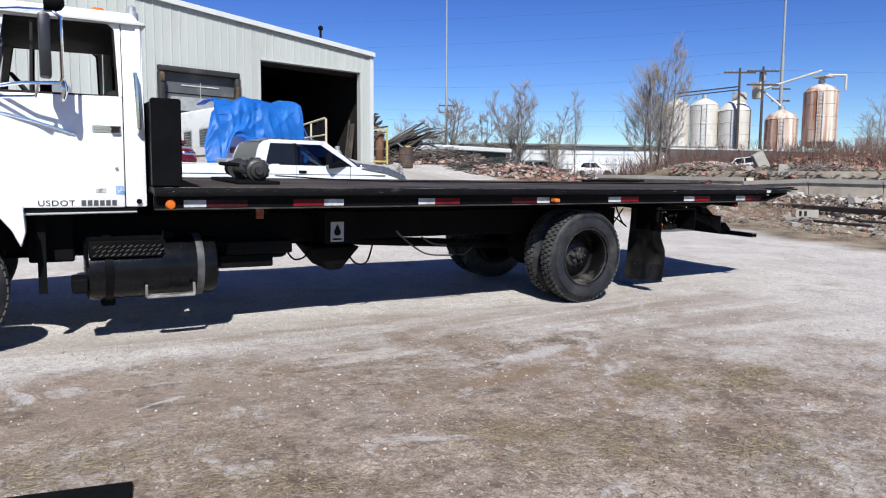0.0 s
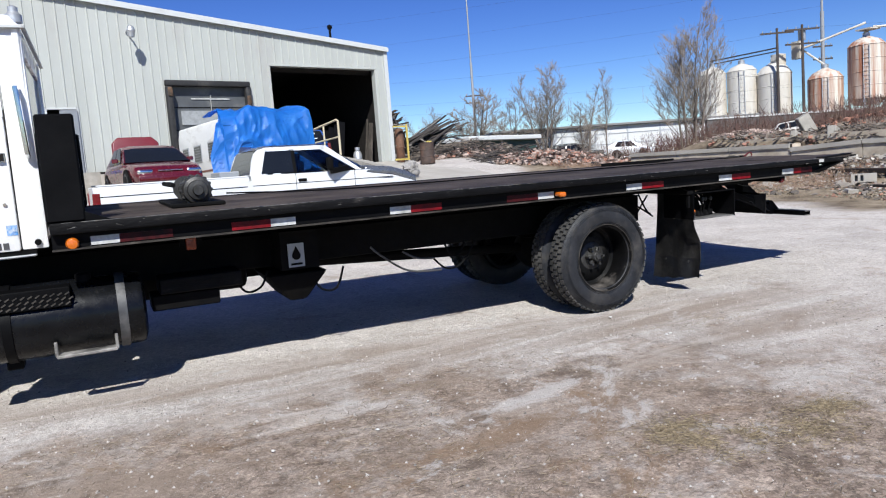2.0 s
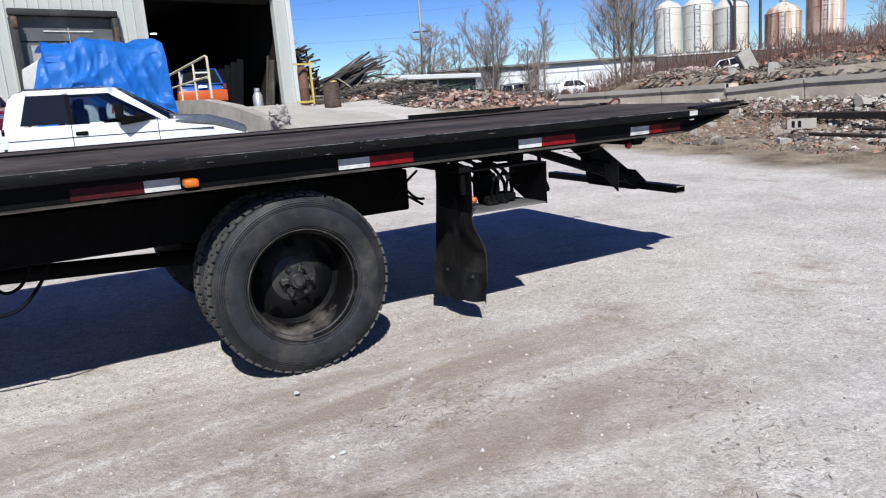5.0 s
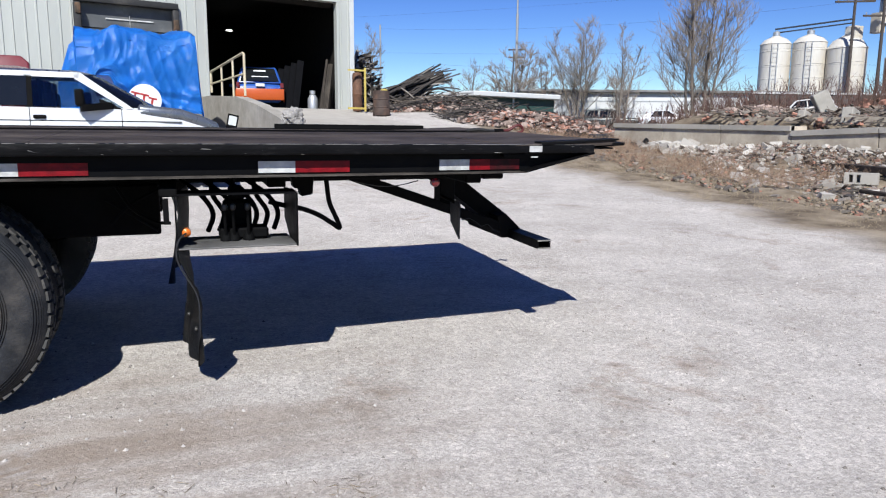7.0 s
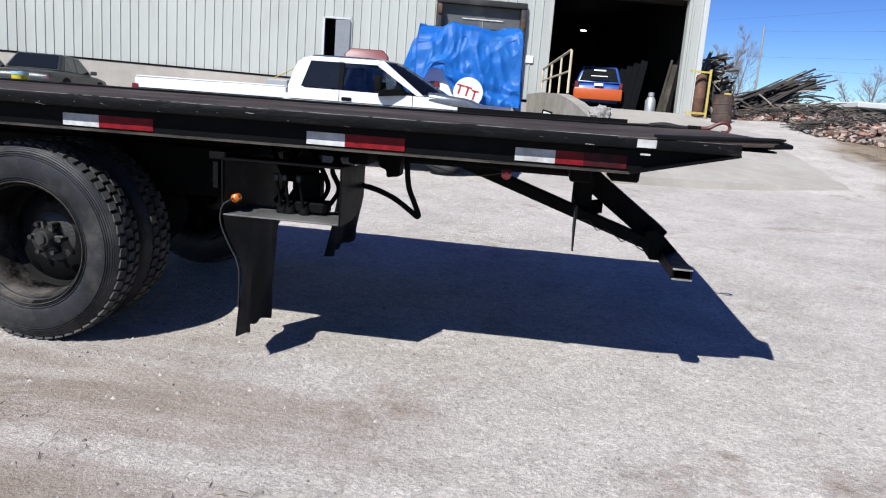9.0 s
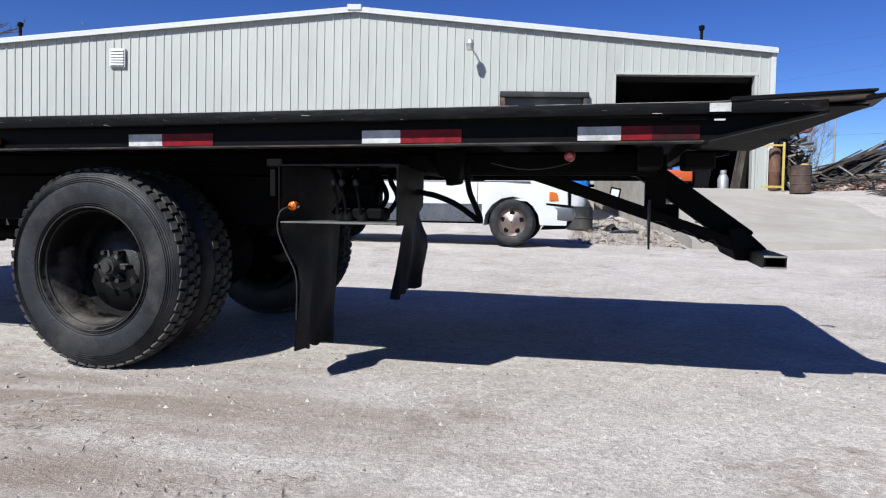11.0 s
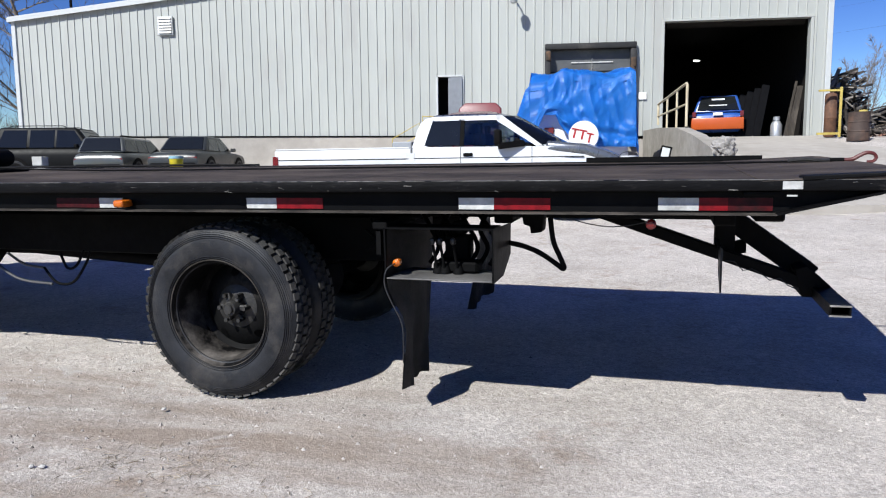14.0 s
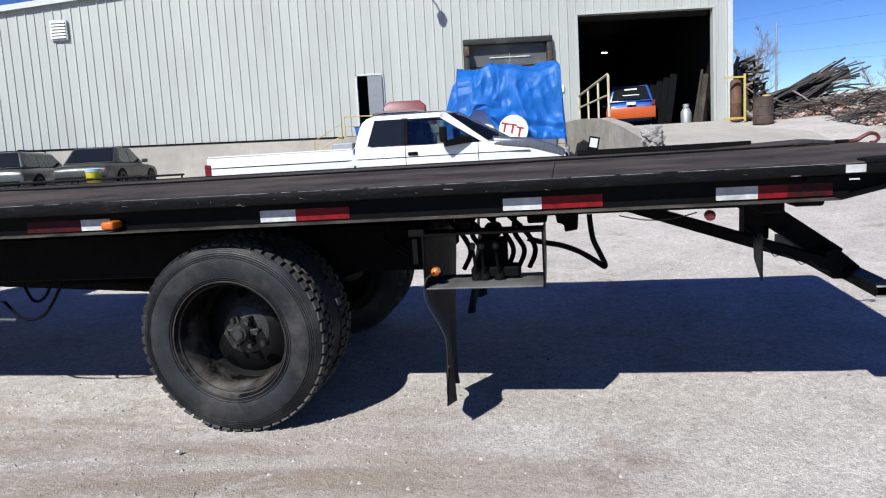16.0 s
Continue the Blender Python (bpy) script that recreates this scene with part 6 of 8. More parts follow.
# ---- camper under a tarpaulin ----
def build_camper():
    shell = mat("cream_camper_shell", (0.66, 0.66, 0.64), 0.45, var=0.04, scale=2, dirt=(0.37, 0.348, 0.311), amount=0.25, bump=0.05, stretch=(1, 1, 3))
    c = root("camper_trailer", pose(0.2, 14.9, 0.62, 0, 0, 8), "old white camper trailer half covered by a tarpaulin", "camper")
    body = [(0.0, 0.55), (-0.08, 1.2), (0.12, 2.5), (0.35, 2.85), (5.0, 2.95), (5.2, 2.6), (5.15, 0.55)]
    part("shell", Shape().hull([(-1.15, yy, z) for yy, z in body], [(1.15, yy, z) for yy, z in body]).bevel(0.08, 3), shell, c)
    for y0, y1 in ((1.0, 1.9), (2.6, 3.4), (4.0, 4.7)):
        win = part("window", Shape().box(-1.165, -1.14, y0, y1, 1.75, 2.3).bevel(0.01), GALV, c)
        part("pane", Shape().box(-1.172, -1.16, y0 + 0.05, y1 - 0.05, 1.8, 2.25), DARKGLASS, win)
        for i in range(5):
            part("glazing_bar", Shape().box(-1.178, -1.17, y0 + 0.05, y1 - 0.05, 1.86 + i * 0.08, 1.868 + i * 0.08), GALV, win)
    part("belt_stripe", Shape().box(-1.16, -1.145, 0.1, 5.1, 1.45, 1.5), mat("brown_stripe", (0.148, 0.0444, 0.0296), 0.5, bump=0), c)
    part("front_lamp", Shape().box(-0.95, -0.7, -0.09, -0.03, 1.5, 1.66).bevel(0.02), REDLENS, c)
    part("chassis", Shape().box(-1.0, 1.0, 0.1, 5.0, 0.4, 0.56), FRAME, c)
    for s in (-1, 1):
        part("wheel", Shape().lathe([(0.2, s * 1.12), (0.34, s * 1.1), (0.34, s * 0.92), (0.2, s * 0.9)], (0, 3.0, 0.33), "x", 24), RUBBER, c)
    part("tow_bar", Shape().beam((-0.6, 0.2, 0.48), (0, -1.1, 0.5), 0.08, 0.1).beam((0.6, 0.2, 0.48), (0, -1.1, 0.5), 0.08, 0.1), FRAME, c)
    part("tow_jack", Shape().rod((0, -0.95, 0.0), (0, -0.95, 0.75), 0.035), GALV, c)
    disc = part("round_sign", Shape().lathe([(0.36, -0.02), (0.36, 0.0), (0.02, 0.001)], (0.02, -0.62, 1.42), "y", 30), mat("sign_white", (0.72, 0.72, 0.71), 0.5, var=0.04, bump=0), c, "round white sign with red bars")
    red = mat("sign_red", (0.333, 0.0222, 0.0222), 0.5, var=0.1, bump=0)
    for x, z in ((-0.16, 0.08), (0.03, 0.04), (0.2, -0.04)):
        part("sign_bar", Shape().beam((x - 0.1, -0.645, 1.42 + z + 0.1), (x + 0.08, -0.645, 1.42 + z + 0.06), 0.008, 0.04).beam((x - 0.01, -0.645, 1.42 + z + 0.08), (x - 0.06, -0.645, 1.42 + z - 0.13), 0.008, 0.045), red, disc)


def build_tarp():
    """A crumpled sheet hung over the camper's front and top."""
    m = mat("blue_tarp", (0.027, 0.19, 0.62), 0.45, var=0.1, scale=2.5, dirt=(0.07, 0.27, 0.68), amount=0.28, dscale=0.9, bump=0.15, bscale=6, spec=0.35)
    path = [(0.0, -0.3, 1.15), (0.0, -0.28, 1.5), (0.0, -0.25, 1.9), (0.0, -0.18, 2.3), (0.0, -0.1, 2.65), (0.0, 0.05, 2.96), (0.0, 0.35, 3.1), (0.0, 0.9, 3.14), (0.0, 1.5, 3.12), (0.0, 2.1, 3.06)]

    def at(u, v):
        """u across from -1 to 1, v from the front hem to the rear hem."""
        i = min(int(v), len(path) - 2)
        a, b = Vector(path[i]), Vector(path[i + 1])
        p = a.lerp(b, v - i)
        hem = 1.0 - min(1.0, v / 3)
        x = u * (1.35 if u > 0 else 1.1 + 0.36 * (1 - min(1.0, v / 4.5)))
        drop = max(0, abs(u) - 0.84) * 4.0 * (1 if u > 0 else 1 - step(3.5, 6.0, v))
        y, z = p.y, p.z
        if drop:
            z -= drop * (1.6 if u < 0 else 2.2) * min(1.0, max(0.2, (z - 1.0) / 2))
            x = math.copysign(1.2 + 0.25 * drop * (1 if u < 0 else 0.45), u) + (0 if u > 0 else -0.35 * (drop > 0.2) * drop)
            y += 0.1 * drop
        q = Vector((x * 1.2, y, z))
        crease = lambda a, b, c: 0.35 - abs(noise.noise(Vector((a, b, c)))) * 1.6
        fold = 0.15 * crease(u * 1.4 + v * 0.14, v * 0.2, 2.0) + 0.1 * crease(u * 2.4 - v * 0.34, v * 0.3, 5.0) + 0.03 * crease(u * 5 + v * 0.5, v * 0.4, 9.0) + 0.014 * crease(u * 9 - v * 0.9, v * 0.9, 4.0) + 0.006 * crease(u * 18 + v * 1.6, v * 1.7, 6.0)
        # swags hanging between the lashed corners
        sag = v + 1.3 * (u - 0.35) ** 2
        fold += 0.05 * math.sin(sag * 5.2 + 2.0 * noise.noise(Vector((u * 2, v, 1.0)))) * max(0.0, 1 - v / 3.2) * step(-0.7, -0.1, u)
        fold += 0.03 * crease(u * 5.0, v * 0.2, 3.0) * step(1.2, 3.5, v)
        lump = 0.2 * noise.noise(Vector((u * 2.1, 3.3, v * 0.4)))
        lift = 0.4 * hem * max(0, 0.25 - abs(u + 0.6)) * 5 if u < 0 else 0.0
        lift += hem * 0.75 * max(0.0, 1 - abs(u + 0.42) / 0.38)
        return (x, y - fold * (1 if z < 2.8 else 0.2) - 0.05, z + lump * (1 if z > 2.6 else 0.1) + (fold * 0.8 if z > 2.8 else 0) + lift * 0.9)

    s = Shape().sheet([[at(-1 + 2 * i / 130, v * (len(path) - 1.01) / 80) for i in range(131)] for v in range(81)], 0.01)
    thing("tarpaulin", s, m, pose(0.2, 14.9, 0.62, 0, 0, 8) @ Matrix.Diagonal((1.08, 1.0, 1.0, 1.0)), "crumpled bright blue plastic tarpaulin draped over the camper", "tarp", smooth=30)


build_camper()
build_tarp()


# ---- warehouse front: fittings ----
def build_front():
    w = warehouse
    # dock door
    d = part("dock_door", Shape().box(-9.2, -6.5, 0.1, 0.16, 1.95, 5.25), mat("grey_dock_door", (0.0666, 0.0703, 0.074), 0.5, var=0.2, scale=2, dirt=(0.148, 0.148, 0.141), amount=0.3, bump=0.1), w, "dark grey sectional dock door")
    for z in (2.9, 3.7, 4.5):
        part("door_joint", Shape().box(-9.2, -6.5, 0.085, 0.102, z, z + 0.03), FRAME, d)
    part("door_tape", Shape().beam((-8.5, 0.07, 4.82), (-7.1, 0.07, 4.82), 0.01, 0.04).beam((-7.8, 0.07, 4.95), (-7.8, 0.07, 4.2), 0.01, 0.04), TAPE_WHITE, d)
    part("door_window", Shape().box(-8.9, -6.8, 0.06, 0.09, 3.9, 4.4), mat("hazy_glass", (0.259, 0.266, 0.266), 0.3, var=0.2, bump=0), d)
    pad = mat("black_dock_pad", (0.012, 0.012, 0.013), 0.75, var=0.3, dirt=(0.074, 0.0666, 0.0592), amount=0.3, bump=0.4)
    part("dock_seal", Shape().box(-9.4, -6.35, -0.2, 0.0, 5.22, 5.42).bevel(0.03, 2).bend(lambda a, b, c: (a, b - 0.05 * noise_at(a, c, 3.0), c + 0.04 * noise_at(a, b, 4.0))), pad, w, "torn black dock seal")
    part("dock_seal", Shape().box(-9.4, -9.2, -0.24, 0.02, 1.95, 5.215).bevel(0.04, 2), pad, w)
    part("dock_seal", Shape().box(-6.55, -6.35, -0.24, 0.02, 1.95, 5.215).bevel(0.04, 2), pad, w)
    for x, z in ((-9.28, 5.02), (-6.46, 4.75), (-6.5, 4.45)):
        part("torn_foam", Shape().box(x - 0.09, x + 0.09, -0.3, -0.22, z - 0.16, z + 0.16).bevel(0.05, 2).bend(lambda a, b, c: (a + 0.04 * noise_at(a, c, 9), b + 0.05 * noise_at(a, c, 7, 3), c)), mat("rusty_foam", (0.104, 0.0592, 0.0333), 0.9, var=0.4, scale=9, dirt=(0.037, 0.0296, 0.0222), amount=0.5, dscale=5, bump=0.5), w)
    # yard door: leaf ajar before a dark opening
    part("door_leaf", Shape().hull([(-12.74, -0.02, 2.36), (-12.24, -0.12, 2.36), (-12.24, -0.07, 2.36), (-12.74, 0.03, 2.36)], [(-12.74, -0.02, 4.42), (-12.24, -0.12, 4.42), (-12.24, -0.07, 4.42), (-12.74, 0.03, 4.42)]).bevel(0.006), mat("grey_steel_door", (0.163, 0.174, 0.192), 0.45, var=0.1, bump=0.03), w, "grey steel door standing ajar")
    part("door_frame", Shape().box(-13.17, -13.1, -0.05, 0.2, 2.36, 4.5).box(-12.25, -12.18, -0.05, 0.2, 2.36, 4.5).box(-13.17, -12.18, -0.05, 0.2, 4.44, 4.5), TRIM, w)
    # added near-black box behind the doorway; its colour stands in for the shade within
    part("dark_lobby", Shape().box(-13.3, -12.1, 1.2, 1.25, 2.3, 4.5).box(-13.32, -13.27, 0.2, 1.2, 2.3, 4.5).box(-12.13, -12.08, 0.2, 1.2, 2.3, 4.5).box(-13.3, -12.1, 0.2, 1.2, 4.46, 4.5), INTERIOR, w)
    # vent, lamp, pipes, sign
    vent = part("wall_vent", Shape().box(-23.29, -22.71, -0.1, -0.03, 6.16, 6.83).bevel(0.01), TRIM, w, "white louvred wall vent")
    for i in range(6):
        z = 6.22 + i * 0.1
        part("slat", Shape().hull([(-23.24, -0.14, z), (-22.76, -0.14, z), (-22.76, -0.1, z + 0.02), (-23.24, -0.1, z + 0.02)], [(-23.24, -0.14, z + 0.014), (-22.76, -0.14, z + 0.014), (-22.76, -0.1, z + 0.08), (-23.24, -0.1, z + 0.08)]), TRIM, vent)
    lamp = part("wall_lamp", Shape().pipe([(-10.45, 0.0, 6.98), (-10.45, -0.35, 7.06), (-10.45, -0.6, 7.0)], 0.025), GALV, w, "grey wall lamp on a bracket")
    part("shade", Shape().lathe([(0.02, 7.1), (0.1, 7.05), (0.15, 6.92), (0.12, 6.84), (0.1, 6.72), (0.02, 6.7)], (-10.45, -0.62, 0), "z", 18), GALV, lamp)
    for u in (-2.48, -26.9):
        part("roof_pipe", Shape().rod((u, 0.4, gable(u)), (u, 0.4, 7.75), 0.05, 12).lathe([(0.08, 7.7), (0.1, 7.74), (0.1, 7.84), (0.03, 7.88)], (u, 0.4, 0), "z", 12), FRAME, w)
    part("wall_plate", Shape().box(-6.24, -5.98, -0.06, -0.03, 3.52, 3.76).bevel(0.006), pale, w, "small white wall plate")
    strip = part("ceiling_lamp", Shape().box(-2.63, -2.37, 8.0, 8.1, 5.86, 5.92).bevel(0.01), lamp_mat("lamp_glow", (1.0, 0.97, 0.9), 2.5), w, "lit ceiling lamp inside")
    part("lamp_hanger", Shape().rod((-2.5, 8.08, 5.92), (-2.5, 8.08, 7.2), 0.012, 6), FRAME, strip)
    yellow = mat("yellow_rail_paint", (0.444, 0.348, 0.0888), 0.5, var=0.1, dirt=(0.296, 0.207, 0.0444), amount=0.3, bump=0.1)
    # steps at the yard door
    st = root("steps", pose(AX, AY, 0, 0, 0, ATURN), "concrete steps with a yellow handrail at the yard door", "steps")
    for i in range(7):
        part("step", Shape().box(-13.3 - i * 0.25 - 0.25 if i else -13.55, -13.3 - i * 0.25 if i else -12.0, -1.15, -0.08, 0.7, 2.36 - i * 0.19), CONCRETE, st)
    part("handrail", Shape().pipe([(-13.62, -1.1, 1.7), (-13.62, -1.1, 2.8), (-14.55, -1.1, 2.28), (-14.55, -1.1, 1.4)], 0.02).pipe([(-13.62, -1.1, 2.4), (-14.55, -1.1, 1.9)], 0.016), yellow, st)
    part("landing_rail", Shape().pipe([(-12.5, -1.12, 2.36), (-12.5, -1.12, 3.0), (-13.5, -1.12, 3.02), (-13.5, -1.12, 2.36)], 0.022).rod((-12.5, -1.12, 2.7), (-13.5, -1.12, 2.7), 0.016), yellow, st)
    bin_ = root("storage_bin", pose(AX, AY, 0, 0, 0, ATURN) @ pose(-12.92, -0.75, 2.365), "blue plastic storage bin on the landing", "bin")
    part("tub", Shape().hull([(-0.24, -0.16, 0), (0.24, -0.16, 0), (0.24, 0.16, 0), (-0.24, 0.16, 0)], [(-0.28, -0.19, 0.3), (0.28, -0.19, 0.3), (0.28, 0.19, 0.3), (-0.28, 0.19, 0.3)]).bevel(0.015, 2), mat("bin_blue", (0.0148, 0.0888, 0.37), 0.45, var=0.1, bump=0.02), bin_)
    part("rim", Shape().box(-0.3, 0.3, -0.21, 0.21, 0.29, 0.33).bevel(0.01), mat("bin_rim_blue", (0.0222, 0.118, 0.407), 0.4, var=0.1, bump=0), bin_)
    return yellow


YELLOW = build_front()


# ---- ramp to the bay ----
def build_ramp():
    U, N = Vector((math.cos(radians(ATURN)), math.sin(radians(ATURN)), 0)), Vector((-math.sin(radians(ATURN)), math.cos(radians(ATURN)), 0))
    corner = Vector((AX, AY, 0))
    edge_l = [Vector((3.55, 9.55, 0)), Vector((3.4, 12.0, 0)), Vector((2.75, 16.0, 0)), corner + U * -5.45 - N * 0.06]
    edge_r = [Vector((9.6, 11.6, 0)), Vector((9.0, 14.0, 0)), Vector((8.3, 18.0, 0)), corner + U * 0.1 - N * 0.06]
    zs = [0.56, 0.95, 1.6, 2.2]
    rows = []
    for k in range(3):
        for i in range(8 + (k == 2)):
            f = i / 8
            a, b, z = edge_l[k].lerp(edge_l[k + 1], f), edge_r[k].lerp(edge_r[k + 1], f), zs[k] + (zs[k + 1] - zs[k]) * f
            rows.append([tuple(a.lerp(b, j / 12)) [:2] + (z + 0.03,) for j in range(13)])
    s = Shape().sheet(rows)
    geom = bmesh.ops.extrude_face_region(s.bm, geom=s.bm.faces[:])
    for v in [g for g in geom["geom"] if isinstance(g, bmesh.types.BMVert)]:
        v.co.z = -0.3
    ramp = thing("ramp", s, APRON, Matrix.Identity(4), "pale concrete ramp up to the open bay", "ramp", kind="structure")
    # wing wall along its dock side
    top = [((1.55, 20.6), 2.42), ((2.0, 18.6), 2.4), ((2.5, 16.4), 2.28), ((2.85, 14.8), 2.02), ((3.15, 13.4), 1.7), ((3.35, 12.5), 1.45), ((3.5, 11.6), 1.2)]
    low = Shape()
    for (p, z), (q, z2) in zip(top, top[1:]):
        low.hull([(p[0], p[1], 0.2), (q[0], q[1], 0.2), (q[0] + 0.3, q[1], 0.2), (p[0] + 0.3, p[1], 0.2)], [(p[0], p[1], z), (q[0], q[1], z2), (q[0] + 0.3, q[1], z2), (p[0] + 0.3, p[1], z)])
    bmesh.ops.remove_doubles(low.bm, verts=low.bm.verts[:], dist=0.002)
    thing("wing_wall", low, CONCRETE, Matrix.Identity(4), "weathered concrete wing wall beside the ramp", "wall", kind="structure")
    rail = root("handrail", pose(0, 0, 0), "cream-painted tube handrail on the wing wall", "handrail")
    cream = mat("cream_rail_paint", (0.503, 0.444, 0.311), 0.5, var=0.1, dirt=(0.296, 0.222, 0.118), amount=0.3, bump=0.1)
    part("top_rail", Shape().pipe([(2.02, 18.8, 2.5), (2.02, 18.8, 3.1), (2.72, 16.4, 3.42), (2.74, 16.3, 3.38), (2.74, 16.3, 2.3)], 0.035, 8), cream, rail)
    part("middle_rail", Shape().rod((2.02, 18.8, 2.75), (2.74, 16.3, 2.88), 0.028, 8), cream, rail)
    for f in (0.35, 0.7):
        x, y = 2.02 + 0.7 * f, 18.8 - 2.4 * f
        part("post", Shape().rod((x, y, 2.3), (x, y, 3.1 + 0.32 * f), 0.03, 8), cream, rail)
    rock = bmesh.new()
    bmesh.ops.create_icosphere(rock, subdivisions=4, radius=0.3)
    s = Shape()
    s.bm = rock
    s.bend(lambda x, y, z: tuple(Vector((x * 0.8, y * 0.7, z * 0.82)) * (1 + 0.3 * noise.noise(Vector((x, y, z)) * 5) + 0.35 * noise.noise(Vector((x, y, z)) * 12) + 0.15 * noise.noise(Vector((x, y, z)) * 26))))
    thing("concrete_lump", s, mat("dark_lump", (0.27, 0.255, 0.24), 0.9, var=0.3, scale=9, dirt=(0.05, 0.045, 0.042), amount=0.42, dscale=4, bump=0.7, bscale=30), pose(3.4, 12.45, 1.62), "grey lump of broken concrete on the wing wall", "rubble")


build_ramp()
board = root("notice_board", pose(2.2, 14.44, 1.42, 0, 12, -20), "small white notice board with a dark frame at the wing wall", "sign")
part("frame", Shape().box(-0.13, 0.13, -0.015, 0.015, 0, 0.34).bevel(0.005), FRAME, board)
part("panel", Shape().box(-0.09, 0.1, -0.022, -0.016, 0.08, 0.3), TRIM, board)


# ---- at the corner of the warehouse ----
def build_corner():
    rust = mat("rusty_steel", (0.118, 0.0555, 0.0296), 0.8, var=0.35, scale=6, dirt=(0.0444, 0.0259, 0.0185), amount=0.4, dscale=2.5, bump=0.4)
    oak = mat("brown_barrel", (0.0555, 0.037, 0.0296), 0.7, var=0.3, dirt=(0.111, 0.0592, 0.037), amount=0.35, dscale=3, bump=0.3)
    b = root("barrel", pose(7.67, 20.3, height(7.67, 20.3)), "rusty brown steel barrel with a yellow lid", "barrel")
    part("drum", Shape().lathe([(0.29, 0.0), (0.3, 0.02), (0.29, 0.26), (0.305, 0.28), (0.29, 0.3), (0.29, 0.53), (0.305, 0.55), (0.29, 0.57), (0.29, 0.81), (0.3, 0.84), (0.02, 0.845)], (0, 0, 0), "z", 28), oak, b)
    part("lid", Shape().lathe([(0.12, 0.845), (0.12, 0.9), (0.02, 0.91)], (0.1, 0, 0), "z", 16), YELLOW, b, "yellow lid")
    f = root("frame_rack", pose(7.05, 21.85, 2.12, 0, 0, 10), "yellow steel frame beside a rusty upright tank", "rack")
    part("yellow_post", Shape().box(0.33, 0.4, -0.3, -0.23, 0, 1.55).bevel(0.01), YELLOW, f)
    part("yellow_bar", Shape().box(-0.3, 0.33, -0.29, -0.23, 0.08, 0.15), YELLOW, f)
    part("yellow_bar", Shape().box(-0.3, 0.33, -0.29, -0.24, 1.42, 1.48), YELLOW, f)
    part("tank", Shape().lathe([(0.05, 0.0), (0.16, 0.03), (0.18, 0.09), (0.18, 0.6), (0.19, 0.62), (0.18, 0.64), (0.18, 1.3), (0.15, 1.38), (0.05, 1.42)], (0.22, 0.1, 0), "z", 24), rust, f, "rusty brown tank")
    # boards leaning at the bay's jamb and a gas bottle
    lumber = mat("old_board", (0.03, 0.024, 0.018), 0.85, var=0.25, scale=4, dirt=(0.0888, 0.074, 0.0592), amount=0.35, bump=0.4, stretch=(6, 6, 0.8), per_piece=0.3)
    random.seed(5)
    U, N = Vector((math.cos(radians(ATURN)), math.sin(radians(ATURN)), 0)), Vector((-math.sin(radians(ATURN)), math.cos(radians(ATURN)), 0))
    for i in range(4):
        u = -0.85 - 0.06 * i - 0.03 * random.random()
        foot = Vector((AX, AY, 2.205)) + U * (u - 0.25) + N * (0.3 + 0.05 * i)
        head = Vector((AX, AY, 2.2 + 0.9 + random.random() * 1.1)) + U * (u * 0.55 - 0.33) + N * (0.5 + 0.05 * i)
        thing("board", Shape().beam(foot, head, 0.07 + 0.06 * random.random(), 0.03, N), lumber, Matrix.Identity(4), "weathered board leaning inside the bay", "board", "boards leaning in the bay")
    dark = mat("dark_panel", (0.005, 0.005, 0.006), 0.6, var=0.3, bump=0.1, spec=0.08)
    for i in range(4):
        u = -1.7 - 0.22 * i
        foot, head = Vector((AX, AY, 2.205)) + U * (u - 0.2) + N * (1.5 + 0.1 * i), Vector((AX, AY, 4.1 - 0.1 * i)) + U * (u + 0.15) + N * (1.7 + 0.1 * i)
        thing("panel", Shape().beam(foot, head, 0.26, 0.04, N), dark, Matrix.Identity(4), "dark panel leaning inside the bay", "panel", "panels leaning in the bay")
    g = root("gas_bottle", pose(*(Vector((AX, AY, 2.2)) + U * -1.45 + N * 0.8)), "pale grey gas bottle in the bay", "gas bottle")
    part("bottle", Shape().lathe([(0.16, 0), (0.19, 0.04), (0.19, 0.42), (0.12, 0.56), (0.05, 0.6)], (0, 0, 0), "z", 20), GALV, g)
    part("collar", Shape().lathe([(0.1, 0.6), (0.11, 0.6), (0.11, 0.72), (0.1, 0.72)], (0, 0, 0), "z", 16, closed=True), GALV, g)


build_corner()


